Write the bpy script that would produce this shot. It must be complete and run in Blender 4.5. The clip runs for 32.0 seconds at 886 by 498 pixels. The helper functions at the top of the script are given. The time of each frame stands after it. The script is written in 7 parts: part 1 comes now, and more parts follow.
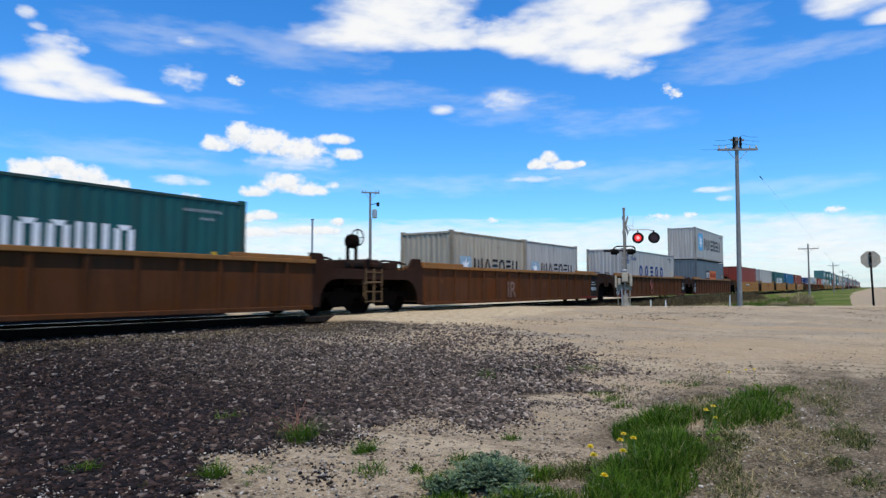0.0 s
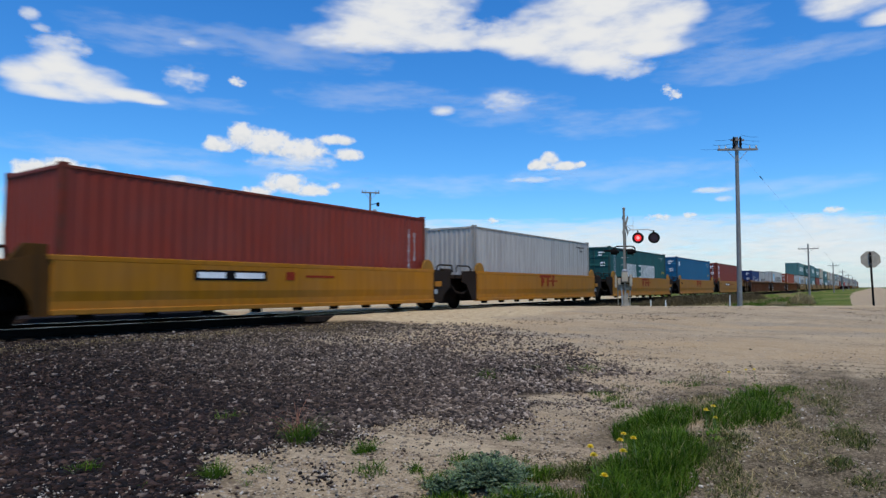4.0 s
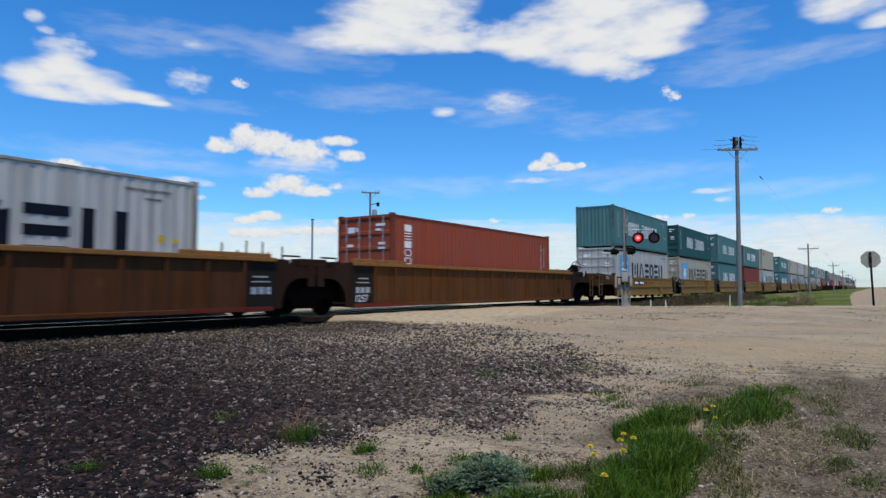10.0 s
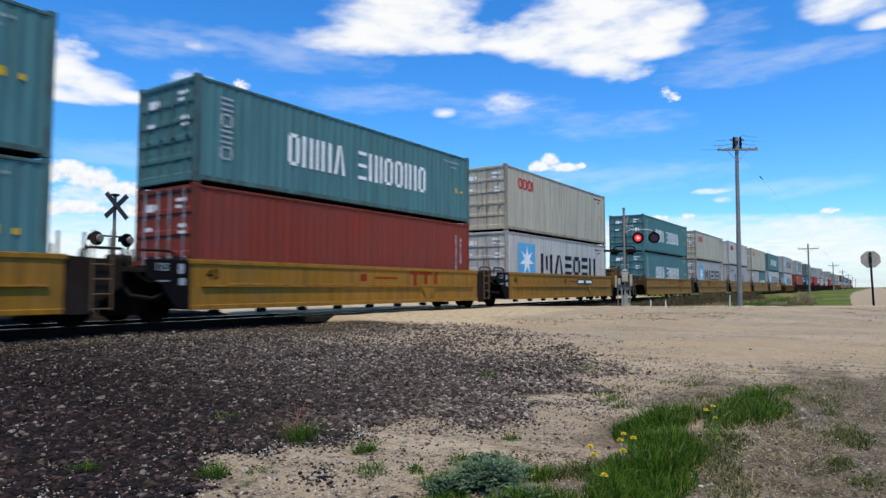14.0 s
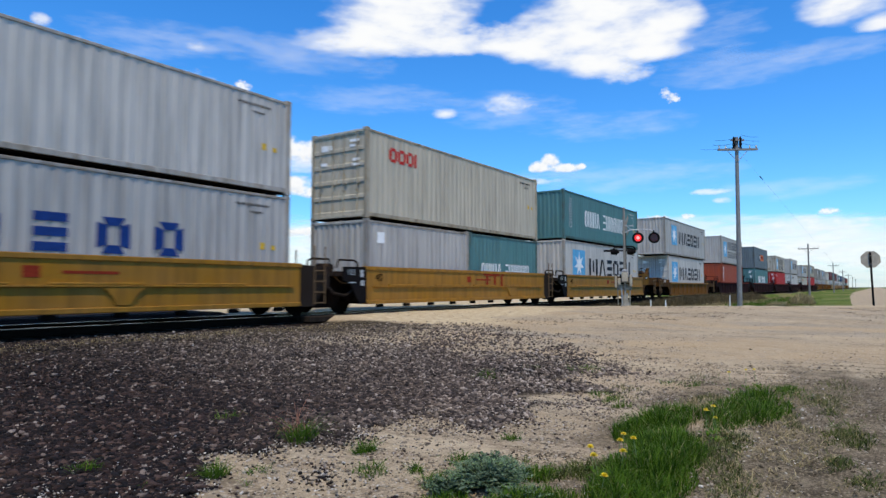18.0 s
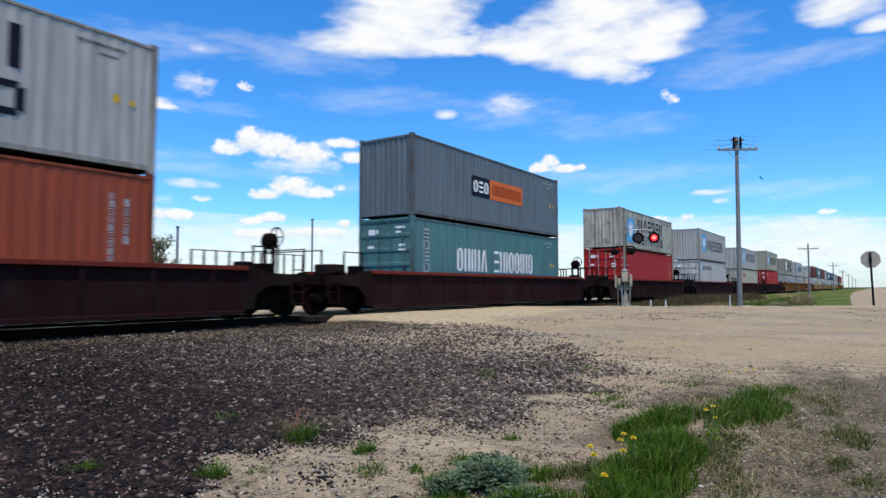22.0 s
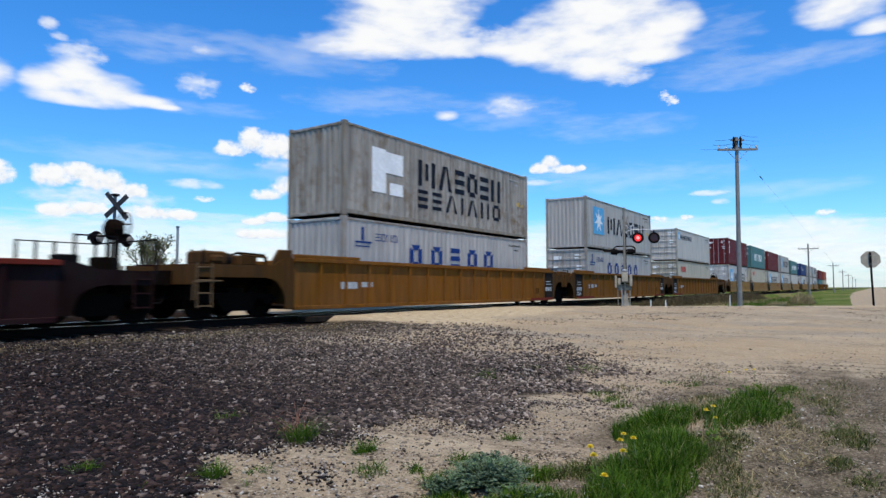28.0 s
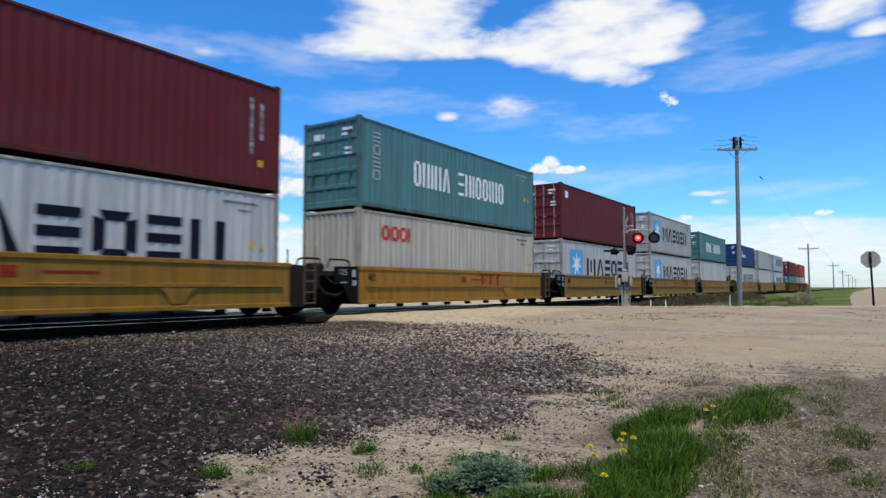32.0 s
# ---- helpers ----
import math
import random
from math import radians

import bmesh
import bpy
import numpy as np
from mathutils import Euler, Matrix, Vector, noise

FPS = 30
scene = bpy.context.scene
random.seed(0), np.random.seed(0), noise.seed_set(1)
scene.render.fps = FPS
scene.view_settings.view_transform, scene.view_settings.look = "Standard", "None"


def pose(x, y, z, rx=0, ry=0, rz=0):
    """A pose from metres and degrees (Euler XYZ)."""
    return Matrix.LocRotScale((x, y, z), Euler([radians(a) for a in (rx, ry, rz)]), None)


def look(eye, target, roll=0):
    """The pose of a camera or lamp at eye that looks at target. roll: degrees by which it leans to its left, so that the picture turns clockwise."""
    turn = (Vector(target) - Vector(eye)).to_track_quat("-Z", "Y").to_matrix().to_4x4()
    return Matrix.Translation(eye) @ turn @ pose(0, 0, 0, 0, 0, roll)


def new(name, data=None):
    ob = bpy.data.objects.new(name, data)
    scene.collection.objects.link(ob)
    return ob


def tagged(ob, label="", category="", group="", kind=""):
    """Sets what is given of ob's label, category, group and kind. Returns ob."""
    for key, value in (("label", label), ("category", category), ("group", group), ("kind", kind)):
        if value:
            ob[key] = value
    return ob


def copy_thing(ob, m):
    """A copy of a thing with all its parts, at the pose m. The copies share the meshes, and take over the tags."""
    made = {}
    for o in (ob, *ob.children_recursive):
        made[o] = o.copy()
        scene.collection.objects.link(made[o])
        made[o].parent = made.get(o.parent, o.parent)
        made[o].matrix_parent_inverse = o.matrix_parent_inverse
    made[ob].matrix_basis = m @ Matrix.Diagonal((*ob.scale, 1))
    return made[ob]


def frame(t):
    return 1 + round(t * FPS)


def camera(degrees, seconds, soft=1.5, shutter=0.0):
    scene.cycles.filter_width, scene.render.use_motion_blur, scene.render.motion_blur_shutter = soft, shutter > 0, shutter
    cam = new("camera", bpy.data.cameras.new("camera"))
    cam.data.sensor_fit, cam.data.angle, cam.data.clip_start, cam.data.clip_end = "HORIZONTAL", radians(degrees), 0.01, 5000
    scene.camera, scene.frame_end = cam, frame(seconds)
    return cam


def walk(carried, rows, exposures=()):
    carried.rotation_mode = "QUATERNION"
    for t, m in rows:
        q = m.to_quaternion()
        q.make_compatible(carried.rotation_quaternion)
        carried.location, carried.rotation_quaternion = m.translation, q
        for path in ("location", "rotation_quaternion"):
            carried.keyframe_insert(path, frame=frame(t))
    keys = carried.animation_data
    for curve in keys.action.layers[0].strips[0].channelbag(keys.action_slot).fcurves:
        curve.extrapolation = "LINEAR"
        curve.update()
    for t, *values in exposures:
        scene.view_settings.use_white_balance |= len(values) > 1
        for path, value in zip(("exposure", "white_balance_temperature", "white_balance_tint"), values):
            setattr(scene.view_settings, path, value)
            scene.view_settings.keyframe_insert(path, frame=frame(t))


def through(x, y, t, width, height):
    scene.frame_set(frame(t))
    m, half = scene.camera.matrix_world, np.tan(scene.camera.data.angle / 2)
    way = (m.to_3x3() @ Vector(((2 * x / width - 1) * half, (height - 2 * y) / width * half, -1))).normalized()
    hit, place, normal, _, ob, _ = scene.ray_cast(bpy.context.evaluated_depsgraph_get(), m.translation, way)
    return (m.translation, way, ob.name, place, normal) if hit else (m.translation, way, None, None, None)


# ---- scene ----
cam = camera(69.8, 32.0, soft=1.45, shutter=0.2)
EYE = Vector((0.0, 0.0, 0.8))            # z = 0 is the top of the rails
YAW, TILT = radians(55.77), radians(3.43)
AHEAD = Vector((math.sin(YAW) * math.cos(TILT), math.cos(YAW) * math.cos(TILT), math.sin(TILT)))
STAND = look(EYE, EYE + AHEAD)
walk(cam, [(0, STAND), (32, STAND)], exposures=[(0, -0.21), (1, -0.35), (3, -0.43), (6, -0.43), (11, -0.43), (12, -0.33), (13, -0.17), (18, -0.15), (25, -0.15), (29, -0.18), (32, -0.21)])

# ---- world and sun ----
TO_SUN = Vector((-0.3, -0.27, 0.92)).normalized()
world = bpy.data.worlds.new("sky")
scene.world = world
world.use_nodes = True
wn = world.node_tree.nodes
sky = wn.new("ShaderNodeTexSky")
sky.sky_type = "NISHITA"
sky.sun_disc = False
sky.sun_elevation = math.asin(TO_SUN.z)
sky.sun_rotation = math.atan2(TO_SUN.x, TO_SUN.y)
sky.altitude, sky.air_density, sky.dust_density, sky.ozone_density = 300, 1.0, 0.9, 4.0
# a clear, strongly blue spring sky
deep = wn.new("ShaderNodeHueSaturation")
deep.inputs["Saturation"].default_value = 1.3
tint = wn.new("ShaderNodeMix")
tint.data_type, tint.blend_type = "RGBA", "MULTIPLY"
tint.inputs[0].default_value, tint.inputs[7].default_value = 1.0, (0.665, 0.995, 1.2, 1)
wl = world.node_tree.links
wl.new(sky.outputs["Color"], deep.inputs["Color"])
wl.new(deep.outputs["Color"], tint.inputs[6])
wl.new(tint.outputs[2], wn["Background"].inputs["Color"])
wn["Background"].inputs["Strength"].default_value = 0.203
sun_data = bpy.data.lights.new("sun", "SUN")
sun_data.energy, sun_data.angle, sun_data.color = 4.15, radians(0.53), (1.0, 0.89, 0.71)
sun = new("sun", sun_data)
sun.matrix_world = look((0, 0, 60), Vector((0, 0, 60)) - TO_SUN)


# ---- materials ----
def material(name):
    m = bpy.data.materials.new(name)
    m.use_nodes = True
    return m, m.node_tree.nodes, m.node_tree.links, m.node_tree.nodes["Principled BSDF"]


def mixer(n, l, fac, a, b):
    """A colour mix; fac, a and b are sockets or values."""
    x = n.new("ShaderNodeMix")
    x.data_type = "RGBA"
    for i, v in ((0, fac), (6, a), (7, b)):
        if isinstance(v, bpy.types.NodeSocket):
            l.new(v, x.inputs[i])
        else:
            x.inputs[i].default_value = v if i == 0 else (*v, 1)
    return x.outputs[2]


def speckle(n, l, vec, scale, detail=4, lo=0.0, hi=1.0, rough=0.55):
    """Noise, spread from lo..hi to 0..1."""
    t = n.new("ShaderNodeTexNoise")
    t.inputs["Scale"].default_value, t.inputs["Detail"].default_value, t.inputs["Roughness"].default_value = scale, detail, rough
    if vec is not None:
        l.new(vec, t.inputs["Vector"])
    r = n.new("ShaderNodeMapRange")
    r.inputs[1].default_value, r.inputs[2].default_value = lo, hi
    l.new(t.outputs[0], r.inputs[0])
    return r.outputs[0]


def coords(n, l, stretch=(1, 1, 1), shift=0.0):
    """Object coordinates, stretched, and shifted by the object's random number."""
    c = n.new("ShaderNodeTexCoord")
    m = n.new("ShaderNodeMapping")
    m.inputs["Scale"].default_value = stretch
    l.new(c.outputs["Object"], m.inputs["Vector"])
    if shift:
        info = n.new("ShaderNodeObjectInfo")
        k = n.new("ShaderNodeMath")
        k.operation, k.inputs[1].default_value = "MULTIPLY", shift
        l.new(info.outputs["Random"], k.inputs[0])
        l.new(k.outputs[0], m.inputs["Location"])
    return m.outputs[0]


def bump(n, l, bsdf, height, strength, distance=0.01):
    b = n.new("ShaderNodeBump")
    b.inputs["Strength"].default_value, b.inputs["Distance"].default_value = strength, distance
    l.new(height, b.inputs["Height"])
    l.new(b.outputs[0], bsdf.inputs["Normal"])


PAINTS, TONES = {}, {}


def paint(name, rgb, rust=0.12, dirt=0.3, rough=0.6, shine=0.16, rust_rgb=(0.13, 0.05, 0.022), soft=0.09):
    """Weathered paint on steel: faded patches, rain streaks, rust breaking through."""
    if name in PAINTS:
        return PAINTS[name]
    m, n, l, bsdf = material(name)
    free = coords(n, l, (1, 1, 1), 37)
    tall = coords(n, l, (3.5, 3.5, 0.22), 53)
    faded = tuple(min(1, 0.86 * c + 0.05 * (0.2 + sum(rgb) / 3)) for c in rgb)
    dark = tuple(0.36 * c + 0.016 * (1 - i * 0.25) for i, c in enumerate(rgb))
    col = mixer(n, l, speckle(n, l, free, 0.9, 5, 0.35, 0.7), rgb, faded)
    k = n.new("ShaderNodeMath")
    k.operation, k.inputs[1].default_value = "MULTIPLY", dirt
    l.new(speckle(n, l, tall, 1.6, 8, 0.42, 0.66, 0.66), k.inputs[0])
    col = mixer(n, l, k.outputs[0], col, dark)
    lo = 0.74 - 0.3 * rust
    spots = speckle(n, l, free, 1.9, 10, lo, lo + soft, 0.7)
    col = mixer(n, l, spots, col, rust_rgb)
    l.new(col, bsdf.inputs["Base Color"])
    r = n.new("ShaderNodeMapRange")
    r.inputs[3].default_value, r.inputs[4].default_value = rough, 0.85
    l.new(spots, r.inputs[0])
    l.new(r.outputs[0], bsdf.inputs["Roughness"])
    bsdf.inputs["Specular IOR Level"].default_value = shine
    bump(n, l, bsdf, speckle(n, l, free, 26, 5), 0.12, 0.004)
    PAINTS[name] = m
    TONES[name] = rgb
    return m


def plain(name, rgb, rough=0.6, metal=0.0, grain=14.0, vary=0.35, relief=0.15, shine=0.5):
    """A surface of one colour with two scales of variation."""
    m, n, l, bsdf = material(name)
    v = coords(n, l, (1, 1, 1), 29)
    low = tuple(c * (1 - vary) for c in rgb)
    high = tuple(min(1, c * (1 + 0.5 * vary)) for c in rgb)
    col = mixer(n, l, speckle(n, l, v, grain, 6, 0.3, 0.7), low, high)
    col = mixer(n, l, speckle(n, l, v, grain * 0.12, 4, 0.4, 0.8), col, tuple(0.8 * c for c in rgb))
    l.new(col, bsdf.inputs["Base Color"])
    bsdf.inputs["Roughness"].default_value, bsdf.inputs["Metallic"].default_value = rough, metal
    bsdf.inputs["Specular IOR Level"].default_value = shine
    bump(n, l, bsdf, speckle(n, l, v, grain * 3, 4), relief, 0.005)
    return m


def island(name, dark, light, rough=0.9, through=0.0, tip=None):
    """Stuff in many loose pieces: each piece has its own tone between dark and light."""
    m, n, l, bsdf = material(name)
    g = n.new("ShaderNodeNewGeometry")
    ramp = n.new("ShaderNodeValToRGB")
    ramp.color_ramp.elements[0].color, ramp.color_ramp.elements[1].color = (*dark, 1), (*light, 1)
    if tip:
        e = ramp.color_ramp.elements.new(0.88)
        e.color = (*light, 1)
        ramp.color_ramp.elements[-1].color = (*tip, 1)
    l.new(g.outputs["Random Per Island"], ramp.inputs[0])
    l.new(ramp.outputs[0], bsdf.inputs["Base Color"])
    bsdf.inputs["Roughness"].default_value, bsdf.inputs["Specular IOR Level"].default_value = rough, 0.12
    if through:
        tr, mx = n.new("ShaderNodeBsdfTranslucent"), n.new("ShaderNodeMixShader")
        l.new(ramp.outputs[0], tr.inputs["Color"])
        mx.inputs[0].default_value = through
        l.new(bsdf.outputs[0], mx.inputs[1])
        l.new(tr.outputs[0], mx.inputs[2])
        l.new(mx.outputs[0], n["Material Output"].inputs["Surface"])
    return m


def worn_yellow(mat):
    """The car's paint at its ends: darker, heavily streaked and rusting."""
    return paint(mat.name + "_dulled", tuple(0.62 * c + 0.004 for c in TONES[mat.name]), 0.5, 0.9, 0.85, 0.06, (0.05, 0.026, 0.014), 0.35)


def worn(mat):
    """The same paint on a frame member: scraped, rusting along its edges."""
    rgb = TONES[mat.name]
    if min(rgb) > 0.2:
        return paint(mat.name + "_worn_frame", tuple(0.8 * c for c in rgb), 1.0, 0.9, 0.85, 0.08, (0.2, 0.14, 0.07), 0.4)
    return paint(mat.name + "_worn_frame", rgb, 1.25, 0.95, 0.85, 0.08, (0.07, 0.045, 0.032), 0.5)


TEAL = paint("teal_paint", (0.08, 0.2, 0.2), 0.14, 0.5)
TEAL_DEEP = paint("deep_green_paint", (0.011, 0.094, 0.09), 0.18, 0.7)
BLUE = paint("blue_paint", (0.008, 0.115, 0.235), 0.1, 0.35)
NAVY = paint("navy_paint", (0.0112, 0.036, 0.136), 0.08, 0.25)
RED_BROWN = paint("red_brown_paint", (0.235, 0.036, 0.02), 0.08, 0.35)
ORANGE_RED = paint("orange_red_paint", (0.323, 0.0595, 0.0238), 0.06, 0.25)
SIGNAL_RED = paint("bright_red_paint", (0.42, 0.013, 0.011), 0.08, 0.35)
WINE = paint("wine_red_paint", (0.128, 0.012, 0.0136), 0.06, 0.25)
GREY = paint("pale_grey_paint", (0.44, 0.412, 0.375), 0.24, 0.55)
WHITE = paint("white_paint", (0.54, 0.505, 0.455), 0.22, 0.55)
DIRTY = paint("dirty_grey_paint", (0.5, 0.455, 0.38), 0.78, 0.95, rust_rgb=(0.19, 0.12, 0.06), soft=0.22)
SOOTY = paint("sooty_grey_paint", (0.37, 0.335, 0.28), 0.8, 0.95, rust_rgb=(0.15, 0.09, 0.045), soft=0.25)
CREAM = paint("cream_paint", (0.49, 0.435, 0.33), 0.18, 0.5)
TAN = paint("tan_paint", (0.41, 0.355, 0.265), 0.3, 0.55)
SLATE = paint("slate_grey_paint", (0.13, 0.16, 0.178), 0.3, 0.5)
YELLOW = paint("yellow_car_paint", (0.315, 0.14, 0.0085), 0.22, 0.6)
YELLOW_BRIGHT = paint("bright_yellow_car_paint", (0.37, 0.14, 0.0025), 0.14, 0.35)
YELLOW_OLD = paint("old_yellow_car_paint", (0.185, 0.069, 0.0055), 0.34, 0.7, 0.85, 0.08)
RUSTY = paint("rusty_brown_car_paint", (0.1, 0.031, 0.0075), 0.45, 0.85, 0.85, 0.08)
TAWNY = paint("tawny_car_paint", (0.125, 0.042, 0.008), 0.4, 0.8, 0.85, 0.08)
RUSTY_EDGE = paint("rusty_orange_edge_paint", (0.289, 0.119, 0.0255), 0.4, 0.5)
MAROON = paint("maroon_car_paint", (0.021, 0.0052, 0.0056), 0.2, 0.6, 0.9, 0.03)
# maroon end plates and decks, darker than the sides
END_MAROON = paint("dark_maroon_end_paint", (0.012, 0.0045, 0.0042), 0.4, 0.8, 0.9, 0.03, (0.02, 0.009, 0.006), 0.3)
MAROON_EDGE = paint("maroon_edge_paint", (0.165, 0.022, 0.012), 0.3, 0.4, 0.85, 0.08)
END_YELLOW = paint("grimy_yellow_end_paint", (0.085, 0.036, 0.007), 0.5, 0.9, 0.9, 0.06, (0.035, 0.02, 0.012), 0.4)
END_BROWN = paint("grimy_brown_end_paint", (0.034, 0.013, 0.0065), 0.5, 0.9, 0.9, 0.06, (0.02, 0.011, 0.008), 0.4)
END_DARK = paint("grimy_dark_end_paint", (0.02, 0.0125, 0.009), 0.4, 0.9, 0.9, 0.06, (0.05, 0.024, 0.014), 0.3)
TAN_STEEL = plain("dusty_tan_steel", (0.15, 0.095, 0.05), 0.85, shine=0.1)
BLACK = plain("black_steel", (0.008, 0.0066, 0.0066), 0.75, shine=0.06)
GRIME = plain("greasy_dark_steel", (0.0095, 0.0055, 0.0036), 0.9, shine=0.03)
STEEL = plain("polished_rail_steel", (0.7, 0.7, 0.7), 0.16, 1.0, vary=0.15, relief=0.05)
RUST_STEEL = plain("rusty_rail_steel", (0.016, 0.0105, 0.008), 0.95, shine=0.03)
GALV = plain("galvanised_steel", (0.42, 0.43, 0.44), 0.45, 0.5)
CAST = plain("pale_cast_metal", (0.42, 0.37, 0.29), 0.7, 0.0, vary=0.35, shine=0.2)
ALU = plain("weathered_aluminium", (0.27, 0.245, 0.205), 0.75, 0.0, shine=0.2)
WOOD = plain("grey_weathered_wood", (0.22, 0.215, 0.21), 0.9, 0, 9, 0.4, 0.3)
TIE_WOOD = plain("creosoted_wood", (0.03, 0.022, 0.016), 0.95, 0, 9, 0.5, 0.4, 0.05)
INK_WHITE = plain("white_lettering", (0.88, 0.88, 0.86), 0.6, vary=0.16, shine=0.12)
INK_FADED = plain("faded_white_stencil", (0.42, 0.44, 0.44), 0.7, vary=0.6, shine=0.12)
INK_NAVY = plain("dark_navy_lettering", (0.0075, 0.009, 0.017), 0.6, shine=0.12)
INK_BLUE = plain("blue_lettering", (0.011, 0.042, 0.185), 0.6, shine=0.12)
INK_SKY = plain("light_blue_panel", (0.12, 0.42, 0.68), 0.6, shine=0.12)
INK_PALE_SKY = plain("faded_blue_panel", (0.3, 0.42, 0.5), 0.6, shine=0.12)
INK_RED = plain("red_lettering", (0.55, 0.03, 0.025), 0.6, shine=0.12)
INK_BRICK = plain("brick_red_lettering", (0.26, 0.03, 0.012), 0.8, shine=0.1)
INK_ORANGE = plain("orange_panel", (0.72, 0.16, 0.035), 0.6, shine=0.12)
INK_YELLOW = plain("yellow_decal", (0.7, 0.42, 0.02), 0.6, shine=0.12)


# ---- mesh building ----
class Geo:
    """Collects vertices and faces of one mesh."""

    def __init__(self):
        self.v, self.f = [], []

    def box(self, x0, x1, y0, y1, z0, z1):
        b = len(self.v)
        self.v += [(x, y, z) for z in (z0, z1) for y in (y0, y1) for x in (x0, x1)]
        self.f += [tuple(b + i for i in q) for q in ((0, 2, 3, 1), (4, 5, 7, 6), (0, 1, 5, 4), (2, 6, 7, 3), (0, 4, 6, 2), (1, 3, 7, 5))]
        return self

    def slab(self, outline, axis, a, b):
        """An outline (pairs) pushed along axis from a to b: 'y' takes (x, z), 'x' takes (y, z), 'z' takes (x, y)."""
        def at(p, d):
            return {"y": (p[0], d, p[1]), "x": (d, p[0], p[1]), "z": (p[0], p[1], d)}[axis]
        k, n = len(self.v), len(outline)
        self.v += [at(p, a) for p in outline] + [at(p, b) for p in outline]
        self.f += [tuple(range(k, k + n)), tuple(range(k + 2 * n - 1, k + n - 1, -1))]
        self.f += [(k + i, k + n + i, k + n + (i + 1) % n, k + (i + 1) % n) for i in range(n)]
        return self

    def rod(self, p, q, r0, r1=None, n=8):
        """A tapered round bar from p to q."""
        p, q = Vector(p), Vector(q)
        r1 = r0 if r1 is None else r1
        d = (q - p).normalized()
        u = d.orthogonal().normalized()
        w = d.cross(u)
        k = len(self.v)
        for c, r in ((p, r0), (q, r1)):
            self.v += [tuple(c + r * (math.cos(t) * u + math.sin(t) * w)) for t in (2 * math.pi * i / n for i in range(n))]
        self.f += [(k + i, k + (i + 1) % n, k + n + (i + 1) % n, k + n + i) for i in range(n)]
        self.f += [tuple(range(k + n - 1, k - 1, -1)), tuple(range(k + n, k + 2 * n))]
        return self

    def lathe(self, rings, centre, axis="y", n=20):
        """A turned shape: rings of (distance along axis, radius)."""
        k = len(self.v)
        cx, cy, cz = centre
        for d, r in rings:
            for i in range(n):
                t = 2 * math.pi * i / n
                c, s = r * math.cos(t), r * math.sin(t)
                self.v.append({"y": (cx + c, cy + d, cz + s), "x": (cx + d, cy + c, cz + s), "z": (cx + c, cy + s, cz + d)}[axis])
        for j in range(len(rings) - 1):
            for i in range(n):
                a, b = k + j * n + i, k + j * n + (i + 1) % n
                self.f.append((a, b, b + n, a + n))
        self.f += [tuple(range(k + n - 1, k - 1, -1)), tuple(range(k + (len(rings) - 1) * n, k + len(rings) * n))]
        return self

    def mesh(self, name, bevel=0.0):
        me = bpy.data.meshes.new(name)
        me.from_pydata(self.v, [], self.f)
        bm = bmesh.new()
        bm.from_mesh(me)
        if bevel:
            bmesh.ops.bevel(bm, geom=bm.edges[:], offset=bevel, segments=1, affect="EDGES")
        bmesh.ops.recalc_face_normals(bm, faces=bm.faces[:])
        bm.to_mesh(me)
        bm.free()
        return me


MESHES = {}


def shared(key, build, bevel=0.0):
    """The mesh under that key, built once."""
    if key not in MESHES:
        MESHES[key] = build().mesh(key, bevel)
    return MESHES[key]


def tinted(key, mat, build, bevel=0.0):
    """The same, one for each material."""
    full = key + "/" + mat.name
    if full not in MESHES:
        me = shared(key, build, bevel).copy()
        me.name = key
        me.materials.clear()
        me.materials.append(mat)
        MESHES[full] = me
    return MESHES[full]


def part(name, data, mat, parent, label="", at=None):
    """One mesh object under a thing or a part; data is a Geo or a mesh that already has its material."""
    if isinstance(data, Geo):
        data = data.mesh(name)
    if mat is not None and not data.materials:
        data.materials.append(mat)
    ob = new(name, data)
    ob.parent = parent
    if at is not None:
        ob.matrix_local = at
    return tagged(ob, label)


def thing(name, label, category, group="", m=None, kind=""):
    ob = new(name)
    ob.empty_display_size = 0.3
    if m is not None:
        ob.matrix_basis = m
    return tagged(ob, label, category, group, kind)


def lettering(text, size, mat, name, parent, m):
    """Flat writing in the built-in font, as a mesh."""
    c = bpy.data.curves.new(name, "FONT")
    c.body, c.size, c.extrude, c.resolution_u = text, size, 0.002, 3
    tmp = bpy.data.objects.new(name, c)
    me = bpy.data.meshes.new_from_object(tmp)
    bpy.data.objects.remove(tmp)
    me.materials.clear()
    return part(name, me, mat, parent, at=m)


def smooth(a, b, x):
    t = np.clip((x - a) / (b - a), 0, 1)
    return t * t * (3 - 2 * t)


def lumpy(x, y, size, seed):
    """Value noise on arrays, about -1 to 1, with lumps of that size."""
    rng = np.random.default_rng(seed)
    tab = rng.uniform(-1, 1, (128, 128))
    u, v = np.asarray(x) / size, np.asarray(y) / size
    i, j = np.floor(u).astype(int), np.floor(v).astype(int)
    fu, fv = u - i, v - j
    fu, fv = fu * fu * (3 - 2 * fu), fv * fv * (3 - 2 * fv)
    a, b = tab[i % 128, j % 128], tab[(i + 1) % 128, j % 128]
    c, d = tab[i % 128, (j + 1) % 128], tab[(i + 1) % 128, (j + 1) % 128]
    return (a * (1 - fu) + b * fu) * (1 - fv) + (c * (1 - fu) + d * fu) * fv


# ---- ground ----
TRACK_Y, NEAR_RAIL, FAR_RAIL = 14.34, 13.585, 15.095
BED_X = 12.8                                  # the gravel crossing begins here


